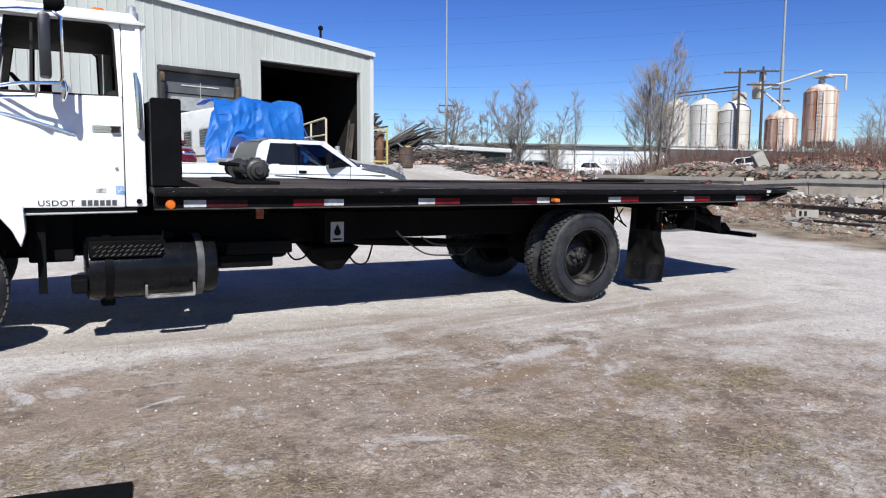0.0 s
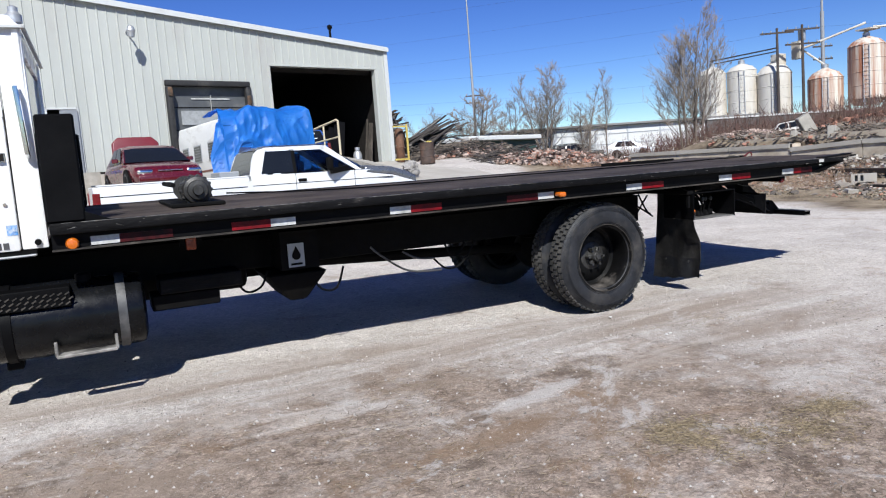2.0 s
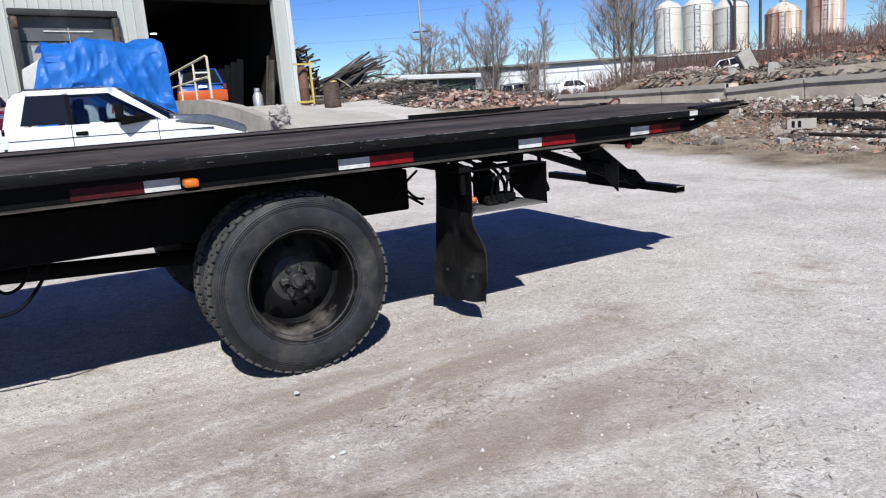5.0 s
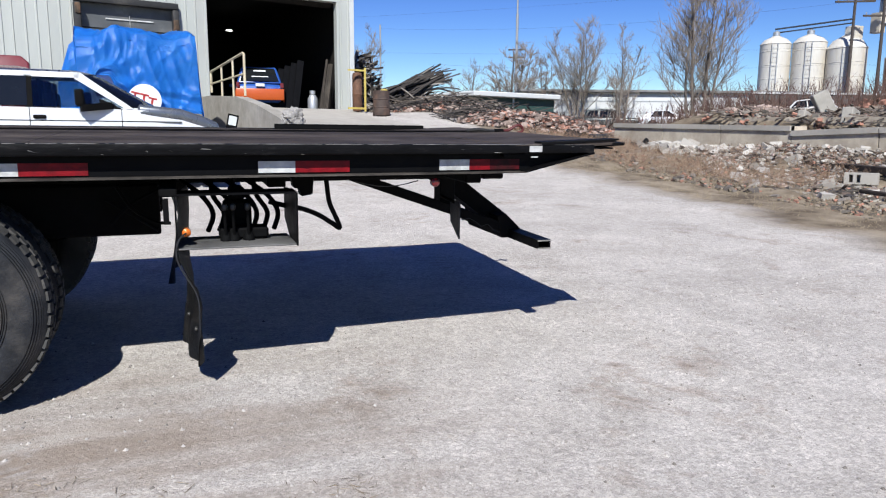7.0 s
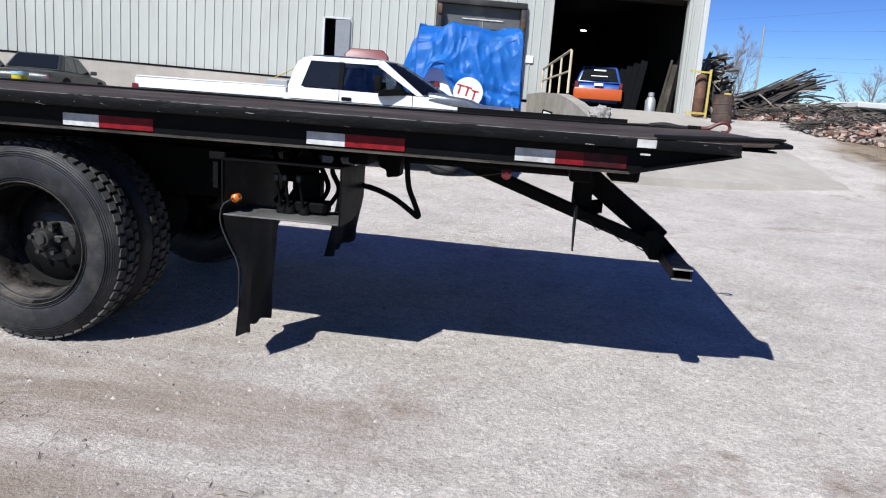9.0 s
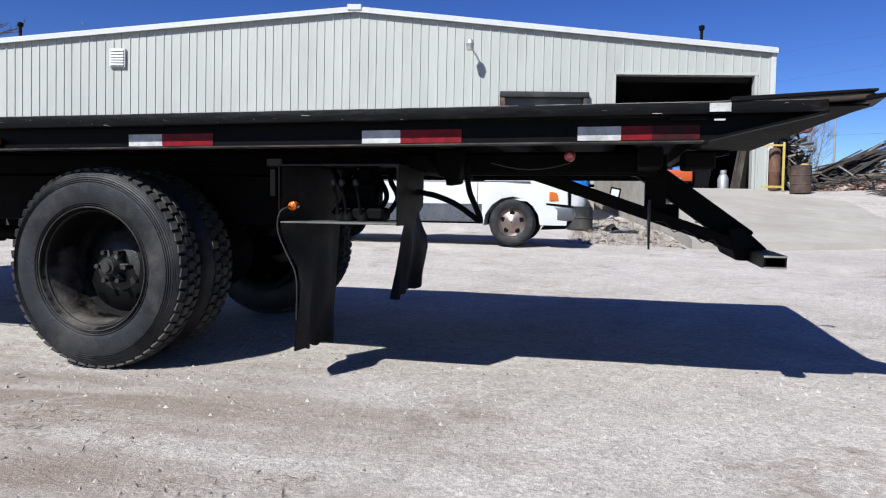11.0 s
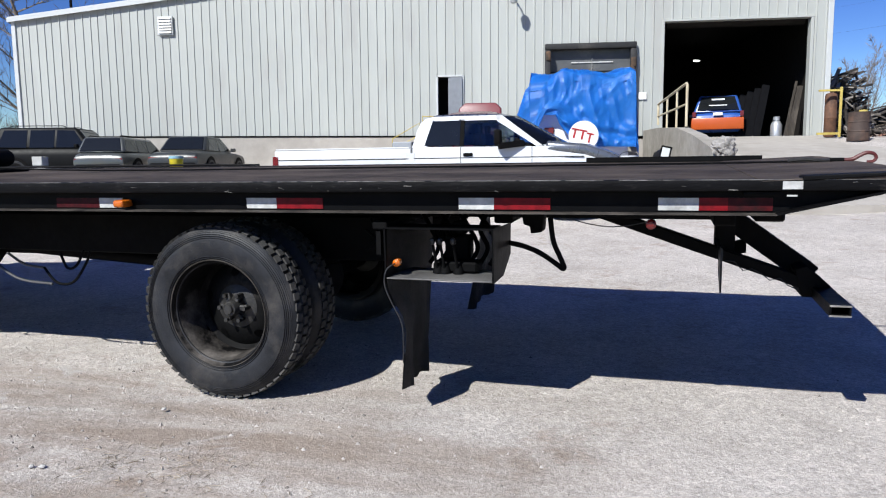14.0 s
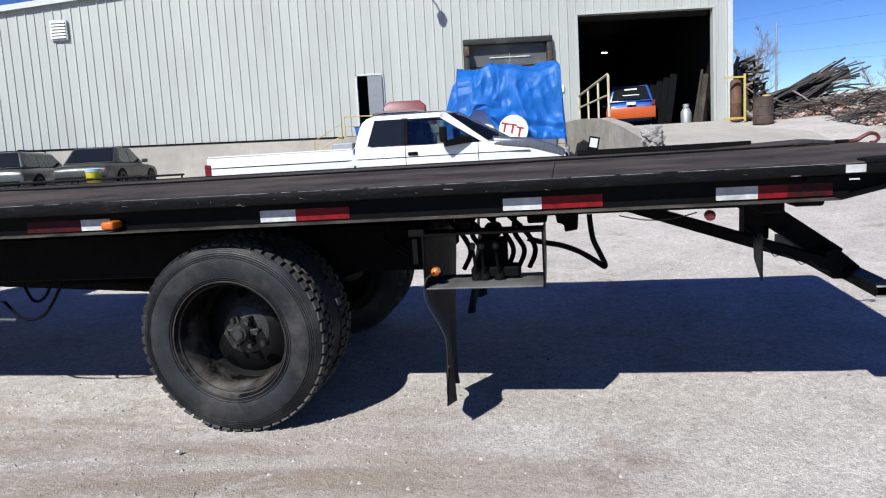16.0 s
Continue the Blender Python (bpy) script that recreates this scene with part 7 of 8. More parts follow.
# ---- on the deck ----
def build_deck_things():
    lift = lambda x, y, z: (x, y, z + math.sin(radians(2.3)) * y)
    hookred = mat("red_hook", (0.075, 0.009, 0.008), 0.5, var=0.2, dirt=(0.074, 0.0296, 0.0222), amount=0.3, bump=0.1)
    h = root("tow_hook", pose(3.23, 1.4, 1.3), "red forged tow hook on a steel cable", "hook")
    part("hook", Shape().pipe(smooth([(-0.05, 0, 0.02), (0.0, 0, 0.025), (0.035, 0, 0.045), (0.075, 0, 0.062), (0.11, 0, 0.054), (0.122, 0, 0.03), (0.105, 0, 0.01), (0.075, 0, 0.01)], 4), 0.0125, 8, 0.7), hookred, h)
    part("swivel", Shape().rod((-0.12, 0, 0.02), (-0.045, 0, 0.02), 0.015, 10), FRAME, h)
    part("cable_eye", Shape().pipe(smooth([(-0.12, 0.0, 0.02), (-0.18, 0.035, 0.02), (-0.26, 0.035, 0.02), (-0.34, 0, 0.02), (-0.26, -0.035, 0.03), (-0.18, -0.035, 0.02), (-0.12, 0, 0.02)], 4), 0.011, 6), HUB, h)
    part("cable", Shape().pipe(smooth([(-0.33, 0, 0.015), (-0.6, 0.05, 0.012), (-1.4, 0.1, 0.008), (-3.5, -0.02, 0.006), (-5.5, -0.1, 0.008), (-6.6, -0.22, 0.05)], 4), 0.007, 6), RAIL, h)
    # flat trailer beyond the truck with odds and ends on it
    t = root("utility_trailer", pose(-9.3, 9.3, height(-9.3, 9.3), 0, 0, 2), "low steel utility trailer with a tube rail", "trailer")
    part("bed", Shape().box(-3.2, 3.1, -0.8, 0.8, 0.72, 0.82).bevel(0.01), FRAME, t)
    for y in (-0.78, 0.78):
        part("top_rail", Shape().rod((-3.2, y, 1.0), (3.1, y, 1.0), 0.022, 8), RAIL, t)
        for i in range(6):
            part("rail_post", Shape().rod((-3.15 + i * 1.24, y, 0.82), (-3.15 + i * 1.24, y, 1.0), 0.02, 6), FRAME, t)
    part("drawbar", Shape().beam((3.1, -0.5, 0.72), (4.0, 0, 0.66), 0.06, 0.08).beam((3.1, 0.5, 0.72), (4.0, 0, 0.66), 0.06, 0.08), FRAME, t)
    for y in (-0.84, 0.84):
        for x in (-0.8, 0.1):
            part("wheel", Shape().lathe([(0.17, y - 0.09), (0.3, y - 0.1), (0.335, y - 0.06), (0.335, y + 0.06), (0.3, y + 0.1), (0.17, y + 0.09)], (x, 0, 0.34), "y", 24), RUBBER, t)
    top = height(-9.3, 9.3) + 0.825
    cement = mat("pale_block", (0.37, 0.37, 0.355), 0.85, var=0.15, bump=0.3)
    for x, y, z, w in ((-10.95, 8.9, 0.0, 0.46), (-10.93, 8.9, 0.205, 0.26)):
        thing("concrete_block", Shape().box(-w / 2, w / 2, -0.1, 0.1, 0, 0.2).bevel(0.01), cement, pose(x, y, top + z, 0, 0, 4), "grey-white concrete block stacked on the trailer", "block", "blocks on the trailer")
    thing("white_board", Shape().hull([(-0.35, -0.3, 0.0), (0.35, -0.3, 0.0), (0.35, 0.3, 0.06), (-0.35, 0.3, 0.06)], [(-0.35, -0.3, 0.03), (0.35, -0.3, 0.03), (0.35, 0.3, 0.09), (-0.35, 0.3, 0.09)]).bevel(0.006), TRIM, pose(-9.55, 9.1, top + 0.005, 0, 0, 8), "white board lying on the trailer", "board")
    b = root("bucket", pose(-7.25, 8.75, top), "yellow bucket with a pale blue lid on the trailer", "bucket")
    part("pail", Shape().lathe([(0.105, 0), (0.12, 0.02), (0.135, 0.3), (0.14, 0.31)], (0, 0, 0), "z", 20), mat("bucket_yellow", (0.555, 0.459, 0.0222), 0.4, var=0.1, bump=0.02), b)
    part("lid", Shape().lathe([(0.145, 0.31), (0.145, 0.36), (0.02, 0.37)], (0, 0, 0), "z", 20), mat("lid_blue", (0.222, 0.37, 0.429), 0.4, bump=0), b)
    bar = root("steel_bar", pose(2.0, 2.28, 1.325, 0, 0, 1), "rusty steel bar lying along the deck edge", "bar")
    part("bar", Shape().beam((-0.4, 0, 0.02), (0.85, 0, 0.02), 0.05, 0.04), FRAME, bar)


build_deck_things()


mat_board = root("rubber_mat", pose(-5.3, -2.62, height(-5.3, -2.62) + 0.012, 0, 0, -9), "flat black rubber mat lying on the yard", "mat")
part("mat", Shape().box(-0.6, 0.18, -0.5, 0.1, 0, 0.02).bevel(0.005), FRAME, mat_board)

# ---- bare trees, brush ----
BARK = mat("grey_bark", (0.148, 0.122, 0.0999), 0.9, var=0.25, scale=6, dirt=(0.074, 0.0592, 0.0481), amount=0.4, bump=0.4)
TWIG = mat("pale_twigs", (0.192, 0.163, 0.137), 0.9, var=0.2, bump=0.0)
BRUSH = mat("red_brown_brush", (0.075, 0.04, 0.032), 0.9, var=0.3, scale=3, dirt=(0.11, 0.075, 0.055), amount=0.4, bump=0.0)


def wand(s, p, d, length, r, n, rng, bend, tip=0.25, sides=3):
    """A crooked tapering stem. Returns its points."""
    pts, q = [p], p
    for i in range(n):
        d = (d + Vector((rng.uniform(-1, 1), rng.uniform(-1, 1), rng.uniform(-0.3, 0.8))) * bend).normalized()
        q = q + d * length / n
        pts.append(q)
    s.pipe(pts, r, sides, tip)
    return pts


def tree(x, y, top, base, stems=1, spread=0.7, r=0.12, boughs=15, seed=1, label="bare grey tree without leaves", clear=0.2, name="tree", fine=0.0):
    """A leafless tree: stems that run to the top, boughs, branches and twigs."""
    t = root(name, pose(x, y, base), label, "tree", "bare trees")
    rng = random.Random(seed)
    s, w = Shape(), Shape()
    H = top - base
    for k in range(stems):
        a = k * math.tau / stems + rng.random()
        out = 0.0 if stems == 1 else rng.uniform(0.1, 0.3) * spread
        d = Vector((math.cos(a) * out, math.sin(a) * out, 1)).normalized()
        h = H * (1 if k == 0 else rng.uniform(0.72, 0.98))
        pts = wand(s, Vector((math.cos(a), math.sin(a), 0)) * 0.2 * (stems > 1) + Vector((0, 0, -0.2)), d, h * 0.95, r, 8, rng, 0.07, 0.12, 7)
        for i in range(boughs):
            f = clear + (0.97 - clear) * (i + rng.random()) / boughs
            j = min(int(f * 8), 7)
            p = pts[j].lerp(pts[j + 1], f * 8 - j)
            az = rng.uniform(0, math.tau)
            e = Vector((math.cos(az) * spread, math.sin(az) * spread, rng.uniform(0.5, 1.1))).normalized()
            L = h * (0.42 - 0.3 * f) * rng.uniform(0.7, 1.15) * min(1, 0.4 + spread * 0.9)
            b = wand(s if f < 0.6 else w, p, e, L, r * (0.42 - 0.3 * f), 5, rng, 0.14, 0.25, 4)
            for m in range(9):
                g = rng.uniform(0.2, 1.0)
                jj = min(int(g * 5), 4)
                q = b[jj].lerp(b[jj + 1], g * 5 - jj)
                az2 = rng.uniform(0, math.tau)
                e2 = (e + Vector((math.cos(az2), math.sin(az2), rng.uniform(-0.1, 0.9))) * 0.8).normalized()
                c = wand(w, q, e2, L * rng.uniform(0.3, 0.55), max(0.006 + fine, r * 0.08), 3, rng, 0.2, 0.4)
                for o in range(6):
                    g2 = rng.randint(1, 3)
                    az3 = rng.uniform(0, math.tau)
                    wand(w, c[g2], (e2 + Vector((math.cos(az3), math.sin(az3), 0.3)) * 0.8).normalized(), L * rng.uniform(0.14, 0.3), max(0.0045 + fine * 0.8, r * 0.045), 2, rng, 0.2, 0.5)
    part("trunk", s, BARK, t, "grey trunk and limbs", 60)
    part("crown", w, TWIG, t, "bare twigs", 0)
    return t


def brush(name, x0, x1, y0, y1, n, tall, seed, label, m=None, extra=0.0):
    """A thicket of thin stems."""
    rng = random.Random(seed)
    s = Shape()
    for i in range(n):
        x, y = rng.uniform(x0, x1), rng.uniform(y0, y1)
        z = height(x, y) - 0.05 + extra
        h = tall * rng.uniform(0.35, 1.0)
        d = Vector((rng.uniform(-0.5, 0.5), rng.uniform(-0.5, 0.5), 1)) * h
        p = Vector((x, y, z))
        mid = p + d * 0.5 + Vector((rng.uniform(-0.1, 0.1), rng.uniform(-0.1, 0.1), 0))
        r = 0.012 * (0.6 + tall * 0.25) if tall > 0.6 else 0.003
        s.pipe([p, mid, p + d], r, 3, 0.4)
        for j in range(3):
            f = rng.uniform(0.3, 0.9)
            q = p + d * f
            s.pipe([q, q + Vector((rng.uniform(-0.4, 0.4), rng.uniform(-0.4, 0.4), rng.uniform(0.1, 0.5))) * h * 0.5], r * 0.6, 3, 0.4)
    thing(name, s, m or BRUSH, Matrix.Identity(4), label, "brush", kind="stuff", smooth=0)


tree(18.0, 16.5, 7.8, 1.0, 6, 0.6, 0.06, 14, 3, "bare multi-stemmed grey tree above the rubble", fine=0.002)
tree(34.2, 63.7, 11.6, 1.7, 4, 1.6, 0.2, 14, 8, "broad bare tree far behind the rubble", 0.25, fine=0.014)
tree(30.6, 44.7, 10.4, 1.6, 5, 0.6, 0.09, 14, 11, "tall bare clump of grey stems", fine=0.006)
tree(33.4, 43.0, 8.6, 1.6, 2, 1.0, 0.12, 16, 14, "bare grey tree without leaves", fine=0.006)
tree(28.4, 46.5, 7.9, 1.6, 3, 0.8, 0.08, 12, 15, "low bare grey tree without leaves", fine=0.006)
tree(21.0, 25.4, 6.9, 1.5, 1, 0.3, 0.05, 16, 17, "slender bare grey sapling")
tree(43.9, 21.6, 7.9, 1.5, 4, 0.8, 0.07, 12, 21, "low bare bushy grey tree")
tree(34.0, 75.1, 10.6, 1.7, 3, 0.9, 0.12, 12, 23, "bare tree in the distance", fine=0.004)
tree(17.0, 58.0, 9.9, 1.6, 3, 0.7, 0.1, 12, 24, "bare tree in the distance", fine=0.004)
tree(12.6, 45.0, 8.7, 1.6, 3, 0.6, 0.08, 12, 25, "bare tree behind the scrap timber", fine=0.004)
tree(-31.5, 29.0, 13.5, 0.9, 1, 1.2, 0.3, 20, 31, "large bare tree beside the warehouse", 0.25)
tree(-36.5, 24.0, 12.0, 0.9, 2, 1.1, 0.22, 18, 33, "large bare tree beside the warehouse", 0.22)
tree(-30.0, 38.0, 10.0, 0.9, 3, 0.9, 0.14, 14, 35, "bare tree beside the warehouse")
tree(-33.0, 22.5, 7.0, 0.9, 4, 0.9, 0.08, 14, 36, "bushy bare tree beside the warehouse")
brush("brush", 15.8, 26, 10, 24, 900, 1.0, 41, "tangled brown brush on the bank")
brush("brush", 22, 40, 9, 26, 1500, 1.5, 42, "reddish brown brush on the bank", mat("wine_brush", (0.104, 0.0444, 0.037), 0.9, var=0.3, bump=0))
tree(-28.6, 27.0, 9.5, 0.9, 5, 0.7, 0.1, 16, 37, "dense bare thicket beside the warehouse", 0.1, fine=0.006)
tree(-31.0, 33.0, 12.0, 0.9, 4, 0.8, 0.13, 16, 38, "dense bare tree beside the warehouse", 0.15, fine=0.006)
brush("brush", -42, -27.5, 18, 34, 900, 3.4, 43, "brown undergrowth beside the warehouse")
brush("dead_grass", 15.2, 24.0, 4.0, 20.0, 3200, 0.35, 45, "flattened brown weeds on the bank", island_mat("brown_weeds", (0.0888, 0.0629, 0.0407), (0.252, 0.192, 0.126)))
brush("dead_grass", 10.0, 18.0, 3.0, 21.0, 6000, 0.17, 46, "dry trampled grass before the wall", island_mat("trampled_grass", (0.118, 0.0888, 0.0555), (0.311, 0.252, 0.17)))
brush("dead_grass", 8.8, 13.0, 2.0, 11.5, 2200, 0.14, 44, "dry pale grass at the edge of the rubble", mat("dry_grass", (0.266, 0.215, 0.141), 0.95, var=0.25, bump=0))


# ---- retaining wall ----
def build_wall():
    s, cap = Shape(), Shape()
    for i in range(9):
        y0, y1 = -3.0 + i * 2.1, -3.0 + (i + 1) * 2.1 - 0.03
        x0, x1 = wall_line(y0), wall_line(y1)
        t0, t1 = 1.47 + 0.022 * (y0 - 5), 1.47 + 0.022 * (y1 - 5)
        if i in (5, 9):
            t1 -= 0.12
        s.hull([(x0, y0, -0.2), (x0 + 0.5, y0, -0.2), (x1 + 0.5, y1, -0.2), (x1, y1, -0.2)], [(x0, y0, t0), (x0 + 0.5, y0, t0), (x1 + 0.5, y1, t1), (x1, y1, t1)])
        cap.hull([(x0 - 0.05, y0, t0 - 0.12), (x0 + 0.1, y0, t0 - 0.12), (x1 + 0.1, y1, t1 - 0.12), (x1 - 0.05, y1, t1 - 0.12)], [(x0 - 0.05, y0, t0 + 0.01), (x0 + 0.1, y0, t0 + 0.01), (x1 + 0.1, y1, t1 + 0.01), (x1 - 0.05, y1, t1 + 0.01)])
    w = thing("retaining_wall", s, WALLSTONE, Matrix.Identity(4), "long weathered concrete retaining wall", "wall", kind="structure")
    part("wall_cap", cap, APRON, w)
    up = Shape()
    up.hull([(wall_line(0) + 0.6, 0, 0.9), (wall_line(0) + 1.0, 0, 0.9), (wall_line(13) + 1.2, 13, 0.9), (wall_line(13) + 0.8, 13, 0.9)], [(wall_line(0) + 0.6, 0, 1.66), (wall_line(0) + 1.0, 0, 1.66), (wall_line(13) + 1.2, 13, 1.85), (wall_line(13) + 0.8, 13, 1.85)])
    thing("upper_wall", up, WALLSTONE, Matrix.Identity(4), "second low concrete wall on the bank", "wall", kind="structure")


build_wall()


# ---- rubble ----
def chunk(rng, size):
    """A broken lump: a skewed, cut block."""
    s = Shape().box(-0.5, 0.5, -0.5, 0.5, -0.5, 0.5)
    for v in s.bm.verts:
        v.co = Vector((v.co.x * rng.uniform(0.6, 1.1), v.co.y * rng.uniform(0.5, 1.0), v.co.z * rng.uniform(0.35, 0.75))) * size
    return s


def scatter(name, label, m, n, where, size, seed, category="rubble", flat=0.5, kind="stuff"):
    """Many lumps lying in a stretch of the yard, joined."""
    rng = random.Random(seed)
    verts, faces = [], []
    for i in range(n):
        x, y, up = where(rng)
        sz = size * (0.35 + rng.random() ** 3 * 1.6)
        q = Euler((rng.uniform(-flat, flat), rng.uniform(-flat, flat), rng.uniform(0, 6.3))).to_matrix()
        z = height(x, y) + up + sz * 0.12
        k = len(verts)
        for a in (-1, 1):
            for b, c in ((-1, -1), (1, -1), (1, 1), (-1, 1)):
                p = q @ Vector((b * sz * 0.5 * rng.uniform(0.6, 1.15), c * sz * 0.4 * rng.uniform(0.5, 1.15), a * sz * 0.26 * rng.uniform(0.5, 1.2)))
                verts.append((x + p.x, y + p.y, z + p.z))
        faces += [tuple(k + j for j in f) for f in ((3, 2, 1, 0), (4, 5, 6, 7), (0, 1, 5, 4), (1, 2, 6, 5), (2, 3, 7, 6), (3, 0, 4, 7))]
    me = bpy.data.meshes.new(name)
    me.from_pydata(verts, [], faces)
    me.materials.append(m)
    return tagged(new(name, me), label, category, kind=kind)


EARTHRUB = island_mat("brown_clods", (0.0666, 0.0518, 0.037), (0.252, 0.207, 0.155))
GREYRUB = island_mat("broken_concrete", (0.0888, 0.074, 0.0592), (0.296, 0.266, 0.226))
BRICKRUB = island_mat("broken_brick", (0.104, 0.0518, 0.037), (0.333, 0.178, 0.126))
WOODRUB = island_mat("grey_scrap_wood", (0.037, 0.0318, 0.0296), (0.222, 0.192, 0.163))


def band(rng):
    """The rubble strip before the retaining wall."""
    y = rng.uniform(0.5, 12.8)
    edge = 9.6 + 0.17 * y + 1.9 * step(6.5, 11.5, y)
    f = rng.random() ** 0.7
    x = edge + (wall_line(y) - 0.2 - edge) * f
    return x, y, 0.35 * max(0, f - 0.55) * rng.random()


def heap(cx, cy, rx, ry, h):
    def f(rng):
        while True:
            a, b = rng.uniform(-1, 1), rng.uniform(-1, 1)
            if a * a + b * b < 1:
                return cx + a * rx, cy + b * ry, h * (1 - a * a - b * b) * rng.uniform(0.8, 1.1) * (1 + 0.35 * noise_at(cx + a * rx, cy + b * ry, 0.9, 3))
    return f


def mound(cx, cy, rx, ry, h, label, m):
    """Earth and dust that the heaps lie on."""
    rows = []
    for i in range(15):
        r = i / 14
        row = []
        for k in range(37):
            a = k * math.tau / 36
            x, y = cx + rx * 1.04 * r * math.cos(a), cy + ry * 1.04 * r * math.sin(a)
            row.append((x, y, height(x, y) + h * 0.9 * (1 - r * r) * (1 + 0.35 * noise_at(x, y, 0.9, 3)) + 0.04 * noise_at(x, y, 3.0) - 0.06 * r))
        rows.append(row)
    thing("earth_mound", Shape().sheet(rows), m, Matrix.Identity(4), label, "mound", kind="stuff")


EARTH = mat("brown_rubble_earth", (0.148, 0.111, 0.0814), 0.95, var=0.35, scale=2.5, dirt=(0.252, 0.207, 0.163), amount=0.4, dscale=1.5, bump=0.8, bscale=9)
SPLINT = island_mat("splintered_wood", (0.0296, 0.0252, 0.0222), (0.192, 0.155, 0.126))
PINKRUB = island_mat("pale_pink_bricks", (0.055, 0.038, 0.03), (0.44, 0.34, 0.29))
DARKWOOD = island_mat("tarred_boards", (0.012, 0.011, 0.011), (0.09, 0.075, 0.065))
REDRUB = island_mat("red_brick_bits", (0.045, 0.024, 0.018), (0.4, 0.2, 0.14))


def splinters(name, label, n, where, long, seed, m=None):
    """Thin broken sticks and laths lying about, joined."""
    rng, s = random.Random(seed), Shape()
    for i in range(n):
        x, y, up = where(rng)
        L, a, t = long * rng.uniform(0.3, 1.2), rng.uniform(0, 6.3), rng.gauss(0, 0.18)
        p = Vector((x, y, height(x, y) + up + 0.03))
        d = Vector((math.cos(a) * math.cos(t), math.sin(a) * math.cos(t), math.sin(t))) * L / 2
        s.beam(p - d, p + d, rng.uniform(0.02, 0.07), rng.uniform(0.012, 0.03))
    thing(name, s, m or SPLINT, Matrix.Identity(4), label, "scrap wood", kind="stuff", smooth=0)


scatter("rubble", "small broken concrete and stones before the wall", GREYRUB, 3200, band, 0.06, 51)
scatter("rubble", "larger broken concrete lumps before the wall", GREYRUB, 90, band, 0.17, 59)
scatter("brick_rubble", "scattered broken bricks before the wall", REDRUB, 1000, band, 0.06, 52)
mound(13.4, 18.6, 3.3, 1.6, 0.5, "mound of brown earth under the brick heap", EARTH)
scatter("brick_rubble", "heap of pale and red broken bricks", REDRUB, 2600, heap(13.4, 18.6, 3.3, 1.6, 0.5), 0.14, 53)
scatter("rubble", "pale lumps in the brick heap", PINKRUB, 1300, heap(13.3, 18.5, 3.4, 1.7, 0.52), 0.13, 60)
scatter("brick_rubble", "pale broken bricks before the concrete heap", PINKRUB, 1300, heap(12.8, 23.4, 4.0, 1.5, 0.55), 0.15, 66)
scatter("brick_rubble", "red broken bricks before the concrete heap", REDRUB, 600, heap(12.8, 23.4, 4.0, 1.5, 0.55), 0.14, 67)
mound(12.8, 23.4, 4.0, 1.5, 0.5, "mound of brown earth under the pale bricks", EARTH)
mound(13.8, 25.2, 4.2, 2.2, 0.8, "mound of brown earth under the concrete heap", EARTH)
scatter("rubble", "heap of broken concrete and brick", GREYRUB, 1500, heap(13.8, 25.2, 4.4, 2.3, 0.82), 0.15, 54)
scatter("brick_rubble", "brick bits in the concrete heap", PINKRUB, 1300, heap(13.8, 25.0, 4.4, 2.3, 0.82), 0.13, 63)
splinters("scrap_wood", "grey splintered wood over the heaps", 620, heap(13.3, 25.2, 4.8, 2.4, 1.0), 1.2, 64)
splinters("scrap_wood", "dark broken boards over the brick heap", 300, heap(13.4, 19.4, 3.8, 2.6, 0.6), 1.3, 65, DARKWOOD)
splinters("scrap_wood", "dark broken boards before the concrete heap", 260, heap(12.6, 23.4, 4.2, 1.7, 0.68), 1.3, 68, DARKWOOD)
scatter("rubble", "broken concrete on the bank", GREYRUB, 2600, heap(18.5, 10.0, 2.6, 4.5, 0.2), 0.09, 55)
scatter("brick_rubble", "broken bricks and scrap on the bank", REDRUB, 900, heap(22.5, 10.0, 4.5, 4.5, 0.6), 0.13, 56)
mound(22.5, 10.0, 4.6, 4.6, 0.6, "bank of red-brown earth behind the wall", EARTH)
brush("brush", 19.5, 26.0, 6.5, 13.5, 1200, 1.35, 57, "dark red brush over the bank", BRUSH)
splinters("scrap_wood", "grey scrap wood on the bank", 420, heap(17.6, 9.5, 1.8, 4.0, 0.22), 0.6, 57)
splinters("scrap_wood", "splinters and sticks before the wall", 420, band, 0.55, 58)
def ledge(rng):
    y = rng.uniform(0, 13)
    return wall_line(y) + rng.uniform(0.35, 2.2), y, rng.uniform(0.0, 0.12)


scatter("rubble", "broken concrete along the top of the wall", GREYRUB, 700, ledge, 0.1, 71)
splinters("scrap_wood", "grey sticks and laths along the top of the wall", 500, ledge, 0.9, 72)
scatter("brick_rubble", "brick bits along the top of the wall", REDRUB, 700, ledge, 0.1, 73)
PALERUB = island_mat("pale_blocks", (0.237, 0.215, 0.185), (0.459, 0.429, 0.385))
scatter("rubble", "pale broken blocks at the foot of the wall", PALERUB, 170, heap(14.2, 12.6, 0.9, 1.7, 0.22), 0.22, 75)
scatter("rubble", "pale stones strewn before the wall", PALERUB, 1500, band, 0.085, 76)
scatter("rubble", "large pale broken blocks before the wall", PALERUB, 170, band, 0.2, 77)
scatter("brick_rubble", "pale pink brick bits before the wall", PINKRUB, 1500, band, 0.075, 78)
scatter("rubble", "row of pale blocks along the foot of the wall", PALERUB, 260, lambda r: (lambda y: (wall_line(y) - 0.25 - 0.5 * r.random(), y, 0.12 * r.random()))(r.uniform(1.5, 13.0)), 0.17, 79)
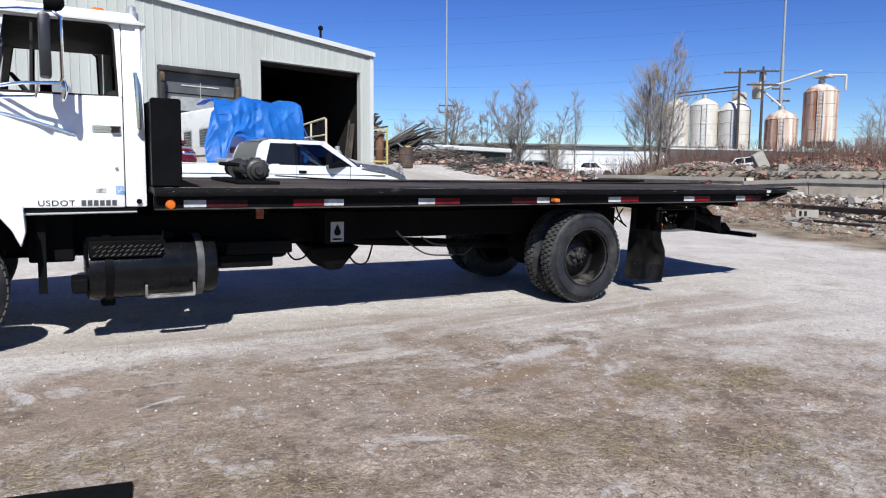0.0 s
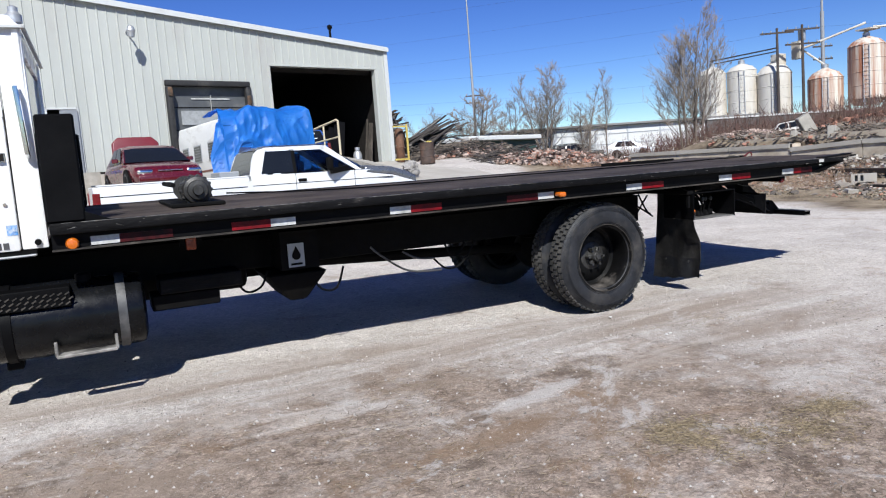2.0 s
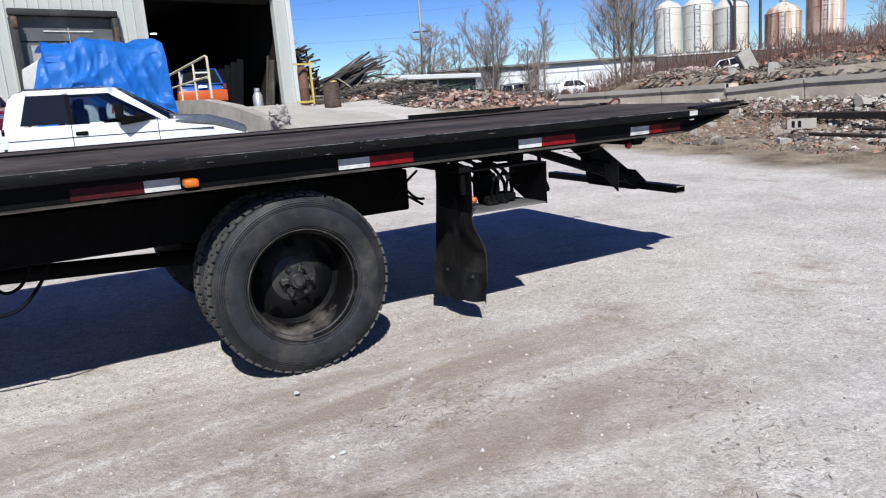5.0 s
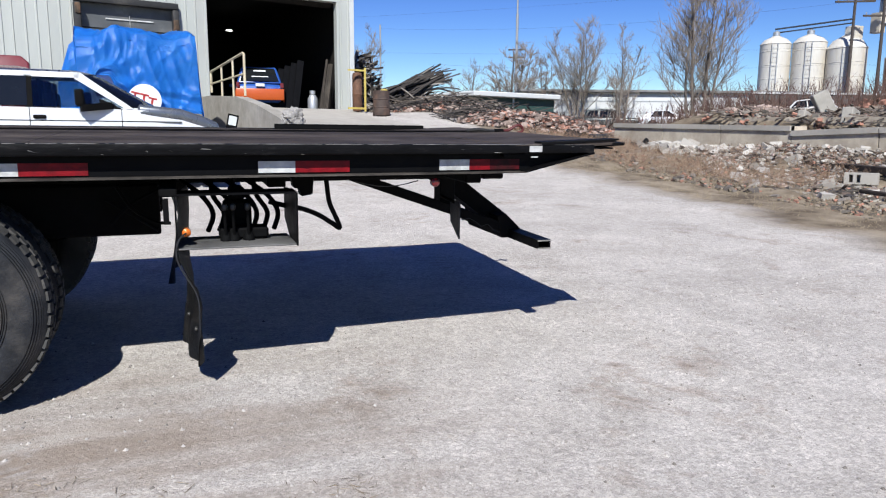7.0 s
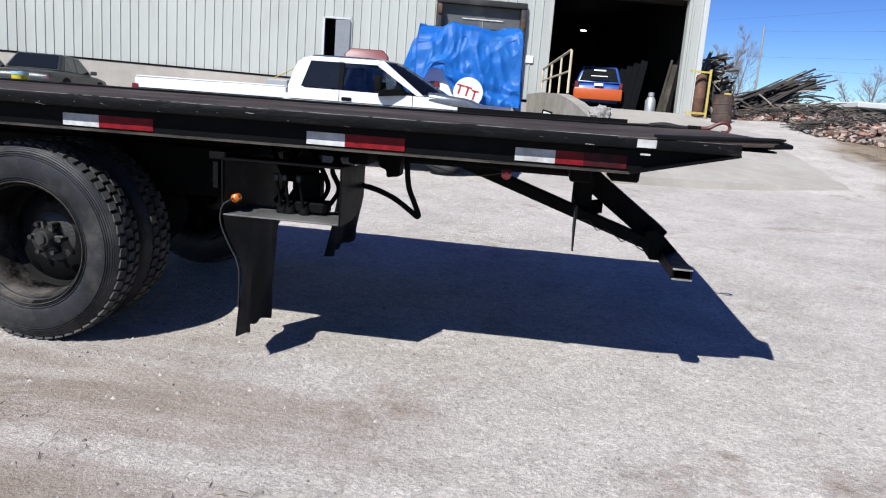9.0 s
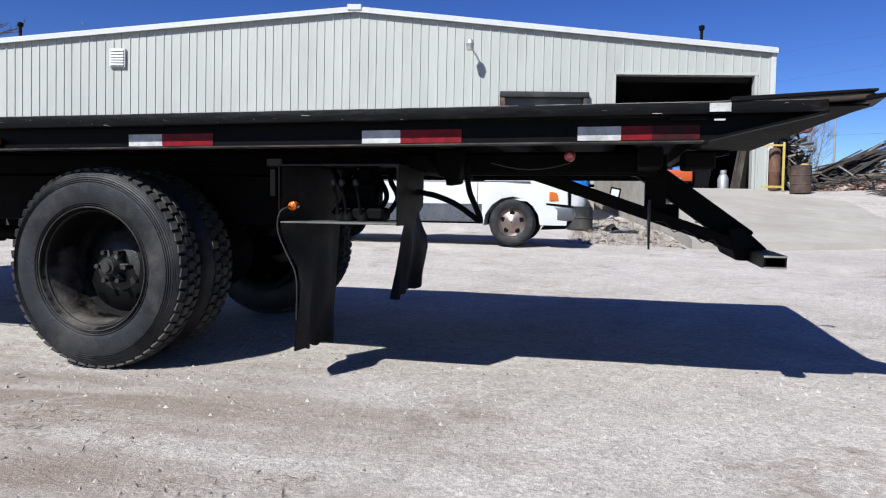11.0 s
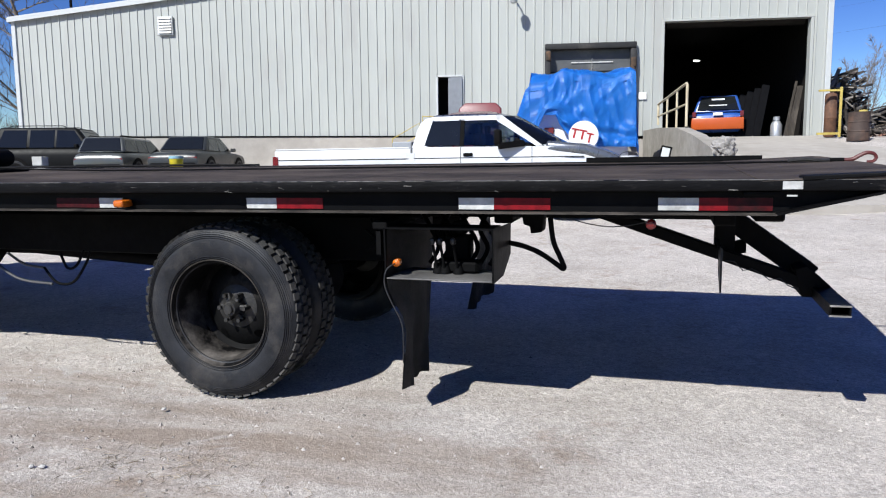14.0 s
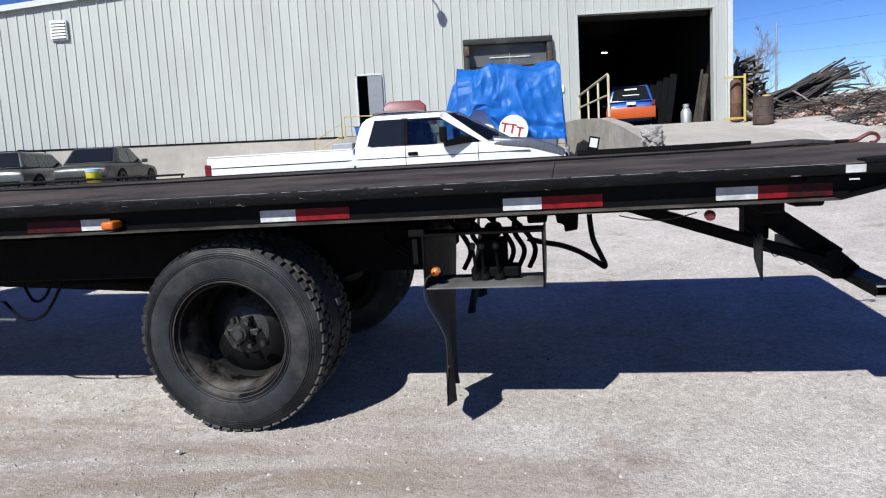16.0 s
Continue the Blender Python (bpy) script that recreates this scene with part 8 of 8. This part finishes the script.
scatter("brick_rubble", "heap of pale pink bricks on the bank", PINKRUB, 1300, heap(17.2, 13.4, 1.4, 2.4, 0.22), 0.13, 80)
brush("brush", 17.0, 20.5, 13.5, 18.0, 650, 1.4, 85, "dark red brush round the foot of the tree", BRUSH)
def fringe(r):
    """The ragged edge of the rubble strip."""
    y = r.uniform(3, 20)
    return 9.3 + 0.12 * y + 0.5 * noise_at(y, 0, 0.8, 5) + 3.6 * r.random() ** 1.3, y, 0.0


scatter("rubble", "brown clods and stones along the edge of the rubble", EARTHRUB, 2600, fringe, 0.055, 81)
scatter("brick_rubble", "small brick bits along the edge of the rubble", REDRUB, 1300, fringe, 0.05, 82)
scatter("scrap_wood", "splinters and sticks along the edge of the rubble", WOODRUB, 700, fringe, 0.09, 83, "scrap wood")
brush("dead_grass", 10.8, 14.6, 6.0, 17.0, 5200, 0.34, 84, "dry reddish-brown weeds before the rubble", island_mat("reddish_weeds", (0.1, 0.058, 0.036), (0.3, 0.2, 0.135)))
scatter("rubble", "stones and clods among the straw", EARTHRUB, 160, lambda r: (r.uniform(1.6, 3.5), r.uniform(9.4, 14.5), 0.0), 0.05, 58)
brush("dead_grass", 1.4, 3.45, 9.5, 15.5, 2600, 0.13, 47, "trampled dry straw beside the pickup", island_mat("pickup_straw", (0.0666, 0.0488, 0.0296), (0.207, 0.163, 0.104)))


def build_pickup_litter():
    """Rubbish lying in front of the pickup."""
    pale = mat("dirty_white_sheet", (0.444, 0.451, 0.466), 0.6, var=0.1, dirt=(0.222, 0.207, 0.185), amount=0.3, bump=0.3)
    bluish = mat("pale_blue_sheet", (0.311, 0.385, 0.459), 0.5, var=0.1, dirt=(0.185, 0.185, 0.185), amount=0.3, bump=0.2)
    dark = mat("dark_rubbish", (0.0185, 0.0185, 0.0207), 0.7, var=0.4, dirt=(0.074, 0.0592, 0.0444), amount=0.3, bump=0.4)

    def crumpled(w, d, h, seed):
        rows = [[(w * (i / 8 - 0.5), d * (j / 6 - 0.5), h * (0.35 + 0.65 * noise_at(i * 0.37 + seed, j * 0.41, 1.0, seed)) * math.sin(math.pi * (i + 0.5) / 9)) for j in range(7)] for i in range(9)]
        return Shape().sheet(rows, 0.012)
    for name, x, y, w, d, h, m, turn, label in (("plastic_sheet", 2.45, 12.7, 0.62, 0.5, 0.16, bluish, 8, "crumpled pale blue plastic sheet on the straw"), ("rubbish_bag", 2.2, 13.0, 0.4, 0.4, 0.22, dark, 20, "black rubbish bag on the straw"), ("rubbish_bag", 1.3, 13.6, 0.5, 0.4, 0.3, dark, -15, "black rubbish bag beside the pickup"), ("paper_sheet", 1.25, 13.1, 0.5, 0.3, 0.2, pale, 25, "crumpled white paper on a rubbish bag"), ("paper_sheet", 1.75, 13.9, 0.6, 0.2, 0.1, pale, -10, "long scrap of white sheet on the ground"), ("rubbish_bag", 13.95, 14.2, 0.8, 0.5, 0.34, dark, 60, "black rubbish bag before the wall"), ("rubbish_bag", 14.05, 13.2, 0.7, 0.45, 0.26, dark, 80, "black rubbish bag before the wall"), ("rubbish_bag", 13.1, 16.4, 0.9, 0.6, 0.4, dark, 30, "black rubbish bag beside the brick heap"), ("paper_sheet", 2.16, 15.6, 0.4, 0.3, 0.16, pale, 0, "white scrap lying before the wall")):
        thing(name, crumpled(w, d, h, x * 3), m, ground_at(x, y, 0.0, turn), label, "litter")
    b = root("bucket", ground_at(1.45, 12.9, 0.5), "white plastic bucket on a dark drum", "bucket")
    part("tub", Shape().lathe([(0.15, 0.0), (0.17, 0.02), (0.19, 0.26), (0.2, 0.27), (0.2, 0.3), (0.18, 0.3), (0.16, 0.06), (0.01, 0.05)], (0, 0, 0), "z", 24), pale, b)
    part("bail", Shape().pipe([(0.2 * math.cos(a), 0.0, 0.27 + 0.12 * math.sin(a)) for a in [math.pi * k / 10 for k in range(11)]], 0.006, 5), dark, b)
    d = root("drum", ground_at(1.5, 12.95), "low black drum under a white bucket", "drum")
    part("shell", Shape().lathe([(0.27, 0.0), (0.29, 0.02), (0.28, 0.24), (0.295, 0.26), (0.28, 0.28), (0.28, 0.48), (0.29, 0.5), (0.01, 0.5)], (0, 0, 0), "z", 26), dark, d)


build_pickup_litter()


def build_scrap():
    """Named pieces among the rubble and the timber pile."""
    rng = random.Random(7)
    grey = mat("weathered_timber", (0.045, 0.038, 0.034), 0.9, var=0.3, scale=3, dirt=(0.0518, 0.0444, 0.0407), amount=0.4, bump=0.4, stretch=(1, 6, 6), per_piece=0.5)
    pale = mat("split_timber", (0.2, 0.18, 0.16), 0.9, var=0.3, scale=3, dirt=(0.08, 0.07, 0.06), amount=0.4, bump=0.4, stretch=(1, 6, 6), per_piece=0.5)
    pile = root("timber_pile", pose(10.95, 28.4, height(10.95, 28.4) - 0.25), "heap of weathered grey planks and poles", "timber pile")

    def bent_plank(c, d, L, w, h, sag):
        """A plank that droops towards its far end."""
        s_, n_ = Shape(), 4
        side = d.cross(Vector((0, 0, 1))).normalized() * w / 2
        up = side.cross(d).normalized() * h / 2
        rings = []
        for k in range(n_ + 1):
            q = c + d * L * (k / n_ - 0.5) - Vector((0, 0, sag * (2 * k / n_ - 1) ** 2))
            rings.append([s_.bm.verts.new(q + side * a + up * b) for a, b in ((-1, -1), (1, -1), (1, 1), (-1, 1))])
        for a, b in zip(rings, rings[1:]):
            for k in range(4):
                s_.bm.faces.new((a[k], a[(k + 1) % 4], b[(k + 1) % 4], b[k]))
        s_.bm.faces.new(rings[0][::-1])
        s_.bm.faces.new(rings[-1])
        return s_
    for i in range(300):
        if i < 135:
            # the fan: long planks that lean up to one side
            L, lean, yaw = rng.uniform(2.0, 3.6), rng.gauss(0.42, 0.1), rng.gauss(0.0, 0.2)
            x = rng.uniform(-1.6, 0.9)
            c = Vector((x, rng.uniform(-1.4, 1.2), 0.3 + (x + 1.6) * 0.42 + rng.random() * 0.8))
        elif i < 235:
            # loose lengths that fill the heap below the fan
            L, lean, yaw = rng.uniform(0.8, 2.2), rng.gauss(0.1, 0.35), rng.gauss(0.0, 0.6)
            x = rng.uniform(-1.8, 2.9)
            top = 0.35 + (x + 1.6) * 0.45 if x < 1.6 else 1.8 - (x - 1.6) * 1.0
            c = Vector((x, rng.uniform(-1.6, 1.0), 0.1 + top * rng.random()))
        else:
            # the spread at its foot
            L, lean, yaw = rng.uniform(0.7, 2.4), rng.gauss(-0.12, 0.25), rng.gauss(-0.1, 0.8)
            x = rng.uniform(-2.4, 4.6)
            c = Vector((x, rng.uniform(-2.2, 1.0), 0.15 + rng.random() * max(0.2, 1.0 - 0.22 * max(0, x))))
        d = Vector((math.cos(yaw) * math.cos(lean), math.sin(yaw) * math.cos(lean), math.sin(lean)))
        part("plank", bent_plank(c, d, L, rng.uniform(0.08, 0.22), rng.uniform(0.025, 0.07), rng.uniform(0.0, 0.16)), pale if i >= 135 and rng.random() < 0.5 or rng.random() < 0.12 else grey, pile, smooth=0)
    pile2 = root("timber_pile", pose(8.35, 26.2, height(8.35, 26.2)), "tall stack of weathered grey poles by the warehouse corner", "timber pile")
    for i in range(190):
        layer = rng.random()
        lean = rng.gauss(0.35, 0.25) if layer > 0.7 else rng.gauss(-0.3, 0.6)
        yaw = rng.gauss(0.3, 0.8)
        L = rng.uniform(0.6, 1.3)
        d = Vector((math.cos(yaw) * math.cos(lean), math.sin(yaw) * math.cos(lean), math.sin(lean)))
        c = Vector((rng.uniform(-0.6, 0.6) * (1 - 0.4 * layer) + 0.35 * (1 - layer), rng.uniform(-0.8, 0.8), 0.2 + 2.2 * layer))
        part("pole", Shape().beam(c - d * L / 2, c + d * L / 2, rng.uniform(0.05, 0.13), rng.uniform(0.03, 0.09)), pale if rng.random() < 0.5 else grey, pile2, smooth=0)
    # slabs standing on the bank
    for x, y, w, h, t, ry, rz in ((17.15, 10.4, 0.4, 0.78, 0.28, -28, -30), (16.0, 8.9, 0.5, 0.3, 0.25, 12, 20), (15.9, 10.1, 0.45, 0.2, 0.2, 18, 10)):
        thing("slab", Shape().box(-w / 2, w / 2, -t / 2, t / 2, -0.1, h).bevel(0.02), CONCRETE, ground_at(x, y, 0.0, rz) @ pose(0, 0, 0, 0, ry, 0), "broken grey concrete slab on the bank", "slab", "broken slabs")
    b = root("cinder_block", ground_at(12.9, 6.0, 0.04, -58) @ Matrix.Scale(0.82, 4), "pale hollow concrete block lying on its side in the rubble", "block")
    part("block", Shape().box(-0.34, 0.34, 0.1, 0.13, 0, 0.26).box(-0.34, 0.34, -0.13, 0.1, 0, 0.04).box(-0.34, 0.34, -0.13, 0.1, 0.22, 0.26).box(-0.34, -0.24, -0.13, 0.1, 0.04, 0.22).box(-0.16, -0.09, -0.13, 0.1, 0.04, 0.22).box(-0.01, 0.34, -0.13, 0.1, 0.04, 0.22), APRON, b)
    dark = mat("charred_beam", (0.0222, 0.0163, 0.0133), 0.9, var=0.4, dirt=(0.0666, 0.0444, 0.0333), amount=0.35, bump=0.5)
    for p, q, w in (((14.1, 8.3, 0.72), (12.5, 1.6, 0.6), 0.17), ((11.5, 4.9, 0.42), (11.2, 3.3, 0.38), 0.08), ((12.4, 4.4, 0.44), (12.1, 2.6, 0.4), 0.07)):
        thing("beam", Shape().beam(p, q, w, w * 0.85).bevel(0.015), dark, Matrix.Identity(4), "dark charred timber beam in the rubble", "beam", "charred beams")
    tyre = root("tyre", ground_at(13.6, 15.9), "old black tyre lying on the ground", "tyre")
    part("tyre", Shape().lathe([(0.2, 0.05), (0.26, 0.0), (0.33, 0.02), (0.35, 0.1), (0.33, 0.18), (0.26, 0.2), (0.2, 0.15)], (0, 0, 0), "z", 28, closed=True), RUBBER, tyre)


build_scrap()
car("wrecked_car", ground_at(18.2, 12.2, -0.22, 140) @ pose(0, 0, 0, 8, 6, 0) @ Matrix.Scale(0.46, 4), "small battered white vehicle wreck on the bank", "car", mat("chalky_white_paint", (0.5, 0.49, 0.47), 0.6, var=0.1, scale=4, dirt=(0.2, 0.15, 0.11), amount=0.4, dscale=2.0, bump=0.1), 3.7, 1.6, 1.45, "suv", 0.3)


# ---- far buildings, silos, poles ----
def build_far():
    steel = mat("silo_white", (0.518, 0.496, 0.451), 0.5, var=0.06, scale=0.5, dirt=(0.37, 0.311, 0.229), amount=0.42, dscale=0.35, bump=0.05, stretch=(1, 1, 0.2))
    rusty = mat("silo_rusty", (0.56, 0.53, 0.46), 0.6, var=0.1, scale=0.5, dirt=(0.26, 0.075, 0.02), amount=0.52, dscale=1.5, bump=0.1, stretch=(1, 1, 0.05))
    for x, y, r, bottom, top, peak, m in ((48.0, 42.5, 1.2, 1.7, 8.9, 9.6, steel), (49.65, 40.6, 1.27, 1.7, 8.9, 9.6, steel), (51.3, 38.5, 1.45, 1.7, 8.3, 9.4, steel), (53.7, 35.3, 1.4, 1.7, 7.4, 8.3, rusty), (55.4, 32.7, 1.42, 5.3, 9.7, 10.5, rusty)):
        s = root("silo", pose(x, y, bottom), "rust-streaked white steel silo" if m is rusty else "white steel storage silo", "silo", "silos")
        part("shell", Shape().lathe([(r, 0), (r, top - bottom)], (0, 0, 0), "z", 32), m, s)
        part("roof", Shape().lathe([(r * 1.03, top - bottom), (r * 0.75, top - bottom + (peak - top) * 0.55), (0.25, peak - bottom), (0.02, peak - bottom)], (0, 0, 0), "z", 32), m, s)
        part("hatch", Shape().lathe([(0.28, peak - bottom - 0.1), (0.28, peak - bottom + 0.3), (0.1, peak - bottom + 0.4)], (0, 0, 0), "z", 12), GALV, s)
        k = int((top - bottom) / 1.1)
        for i in range(1, k + 1):
            part("hoop", Shape().lathe([(r + 0.005, i * 1.1 - 0.03), (r + 0.025, i * 1.1), (r + 0.005, i * 1.1 + 0.03)], (0, 0, 0), "z", 32, closed=True), m, s)
        way = (Vector((-3, -4, 0)) - Vector((x, y, 0))).normalized() * (r + 0.08)
        side = way.cross(Vector((0, 0, 1))).normalized() * 0.22
        lad = Shape().rod(way + side, way + side + Vector((0, 0, top - bottom)), 0.03, 5).rod(way - side, way - side + Vector((0, 0, top - bottom)), 0.03, 5)
        for i in range(int((top - bottom) / 0.35)):
            lad.rod(way + side + Vector((0, 0, i * 0.35 + 0.2)), way - side + Vector((0, 0, i * 0.35 + 0.2)), 0.018, 4)
        part("ladder", lad, GALV, s)
        if bottom > 3:
            part("hopper", Shape().lathe([(r * 0.7, -0.5), (r, 0.0)], (0, 0, 0), "z", 24), m, s)
            for i in range(4):
                a = i * math.tau / 4 + 0.4
                part("leg", Shape().rod((r * 0.95 * math.cos(a), r * 0.95 * math.sin(a), -3.3), (r * 0.95 * math.cos(a), r * 0.95 * math.sin(a), 0.2), 0.09, 6), GALV, s)
    t = root("elevator_head", pose(51.5, 38.2, 8.8), "white elevator head above the silos with conveyor pipes", "conveyor")
    part("head_house", Shape().box(-0.5, 0.4, -0.5, 0.4, -0.4, 1.2).bevel(0.03).box(0.7, 1.3, -1.6, -0.8, 0.6, 2.1), steel, t)
    part("conveyor", Shape().beam((-3.6, 4.4, 1.35), (0, 0.2, 1.8), 0.3, 0.09).beam((-3.6, 4.4, 1.05), (0, 0.2, 1.5), 0.3, 0.07), WIRE, t, "dark steel conveyor truss")
    part("spout", Shape().rod((1.2, -1.3, 1.4), (4.2, -5.3, 2.9), 0.1, 8).rod((1.0, -1.3, 1.6), (2.4, -3.0, -0.4), 0.09, 8), steel, t)
    part("platform", Shape().box(3.2, 4.6, -6.3, -5.0, 2.2, 2.3).rod((4.9, -7.1, 1.0), (4.9, -7.1, 2.3), 0.1).rod((4.9, -7.1, 2.3), (4.0, -6.0, 2.4), 0.1), steel, t)
    white = mat("white_cladding", (0.518, 0.525, 0.518), 0.5, var=0.04, dirt=(0.37, 0.355, 0.333), amount=0.2, bump=0.02)
    roofing = mat("grey_roofing", (0.16, 0.16, 0.155), 0.7, var=0.1, bump=0.05)
    green = mat("green_cladding", (0.0222, 0.0518, 0.0444), 0.6, var=0.1, bump=0.05)
    for nm, x, y, rz, L, W, z0, z1, wm, thick in (("shed", 16.9, 33.7, 13.7, 6.3, 7.0, 1.2, 3.8, green, 0.3), ("shed", 27.2, 47.6, -20.0, 26.0, 10.0, 1.4, 5.0, white, 0.22)):
        b = root(nm, pose(x, y, z0, 0, 0, rz), "long low shed with a white roof" if wm is green else "long low white industrial shed", "building")
        part("wall", Shape().box(0, L, 0, W, 0, z1 - z0 - thick), wm, b)
        part("roof", Shape().box(-0.2, L + 0.2, -0.4, W + 0.4, z1 - z0 - thick, z1 - z0).bevel(0.05), roofing if wm is white else white, b)
        for i in range(1, int(L / 3)):
            part("wall_rib", Shape().box(i * 3 - 0.06, i * 3 + 0.06, -0.05, 0.02, 0, z1 - z0 - thick), GALV, b)
        if wm is white:
            for z in (0.9, 1.8, 2.7):
                part("wall_rail", Shape().box(0, L, -0.04, 0.01, z, z + 0.06), GALV, b)
    wood = mat("pole_timber", (0.0518, 0.0414, 0.037), 0.9, var=0.2, bump=0.3)
    grey = mat("pole_steel", (0.296, 0.303, 0.311), 0.5, 0.3, var=0.08, bump=0.05)
    heads = []
    for x, y, z0, z1, r, arms, m, lab in ((50.0, 37.1, 1.7, 12.0, 0.15, (11.6,), wood, "weathered wooden utility pole with cross arm"), (51.1, 35.5, 1.7, 12.0, 0.15, (11.6, 10.4), wood, "weathered wooden utility pole with cross arm"), (60.2, 40.0, 1.7, 27.0, 0.16, (11.2, 10.0), grey, "tall grey steel utility pole"), (36.9, 67.9, 1.8, 26.0, 0.13, (10.7, 9.9), grey, "tall grey steel pole"), (22.2, 71.0, 1.8, 12.9, 0.13, (), grey, "slim grey steel pole"), (50.0, 23.4, 1.7, 7.8, 0.1, (), wood, "weathered wooden utility pole with cross arm")):
        p = root("utility_pole", pose(x, y, z0), lab, "pole", "utility poles")
        if z1 > 20:
            part("pole", Shape().rod((0, 0, -0.3), (0, 0, 14.5 - z0), r * 1.25, 10, r * 1.1), m, p)
            part("upper_pole", Shape().rod((0, 0, 14.4 - z0), (0, 0, z1 - z0), r * 0.75, 10, r * 0.55), m, p)
        else:
            part("pole", Shape().rod((0, 0, -0.3), (0, 0, z1 - z0), r, 10, r * 0.65), m, p)
        for z in arms:
            q = 1.25 if m is wood else 0.8
            arm = part("cross_arm", Shape().beam((-q, q * 0.56, z - z0), (q, -q * 0.56, z - z0), 0.12, 0.14), wood, p)
            for k in (-0.95, -0.4, 0.4, 0.95):
                part("insulator", Shape().rod((k * q * 0.9, -k * q * 0.5, z - z0 + 0.06), (k * q * 0.9, -k * q * 0.5, z - z0 + 0.24), 0.05, 6), GALV, arm)
            heads.append((x, y, z + 0.2))
    part("transformer", Shape().lathe([(0.02, 9.0), (0.3, 9.05), (0.3, 9.9), (0.02, 9.95)], (0.35, 0.3, 0), "z", 14), GALV, p.parent or bpy.data.objects["utility_pole.001"])
    wires = root("power_lines", pose(0, 0, 0), "thin dark overhead power lines", "power line", kind="structure")
    for a, b, sag in (((60.2, 40.0, 20), (-20, 130, 26), 1.5), ((60.2, 40.0, 17.5), (-20, 130, 22), 1.5), ((60.2, 40.0, 15), (-20, 130, 19), 1.5), ((60.2, 40.0, 20), (110, -30, 24), 1.5), ((60.2, 40.0, 17.5), (110, -30, 20), 1.5), ((51, 36, 11.8), (95, -5, 11), 0.8), ((50, 37, 11.6), (22.2, 71, 12.5), 0.8), ((50, 37, 6.9), (95, 0, 6.4), 0.4), ((50, 37, 7.0), (22, 55, 7.4), 0.5), ((50, 37, 8.3), (10, 62, 8.8), 0.5)):
        A, B = Vector(a), Vector(b)
        part("wire", Shape().pipe([A.lerp(B, i / 12) - Vector((0, 0, sag * 4 * (i / 12) * (1 - i / 12))) for i in range(13)], 0.006, 4), WIRE, wires)
    tr = root("box_trailer", ground_at(58.5, 27.5, 0.4, -62), "grey box trailer with a red door on the bank", "trailer")
    part("box", Shape().box(-3.2, 3.2, 0, 2.4, 0.6, 3.3).bevel(0.03), mat("trailer_grey", (0.252, 0.259, 0.266), 0.5, var=0.1, dirt=(0.148, 0.133, 0.118), amount=0.3, bump=0.05), tr)
    part("door", Shape().box(1.0, 2.0, -0.03, 0.0, 1.4, 2.7), mat("faded_red_door", (0.222, 0.0222, 0.0222), 0.5, bump=0), tr, "faded red door")
    part("chassis", Shape().box(-3.0, 3.0, 0.4, 2.0, 0.4, 0.6), FRAME, tr)
    for x in (-2.2, 2.2):
        part("wheel", Shape().lathe([(0.2, 0.0), (0.45, 0.0), (0.45, 0.3), (0.2, 0.3)], (x, 0, 0.45), "y", 20), RUBBER, tr)
    dark = mat("dark_cladding", (0.074, 0.0688, 0.0651), 0.7, var=0.2, scale=1.5, dirt=(0.074, 0.0629, 0.0555), amount=0.35, dscale=0.6, bump=0.1)
    fence = root("boundary_wall", pose(0, 0, 0), "long dark grey wall with a pale coping below the silos", "wall", kind="structure")
    A, B = Vector((33.6, 30.1, 0)), Vector((58.0, 22.5, 0))
    way = (B - A) / 9
    for i in range(9):
        p, q = A + way * i, A + way * (i + 1) - way.normalized() * 0.04
        part("wall_panel", Shape().beam(p + Vector((0, 0, 2.4)), q + Vector((0, 0, 2.4)), 0.3, 3.0), dark, fence)
        part("coping", Shape().beam(p + Vector((0, 0, 3.96)), q + Vector((0, 0, 3.96)), 0.42, 0.1), white, fence)
    # low dark hedge and fence behind the yard
    brush("brush", 14, 34, 34, 44, 300, 1.8, 61, "grey brown scrub in the distance", TWIG)
    brush("brush", 34, 52, 22, 40, 500, 2.2, 62, "brown scrub below the silos")


build_far()
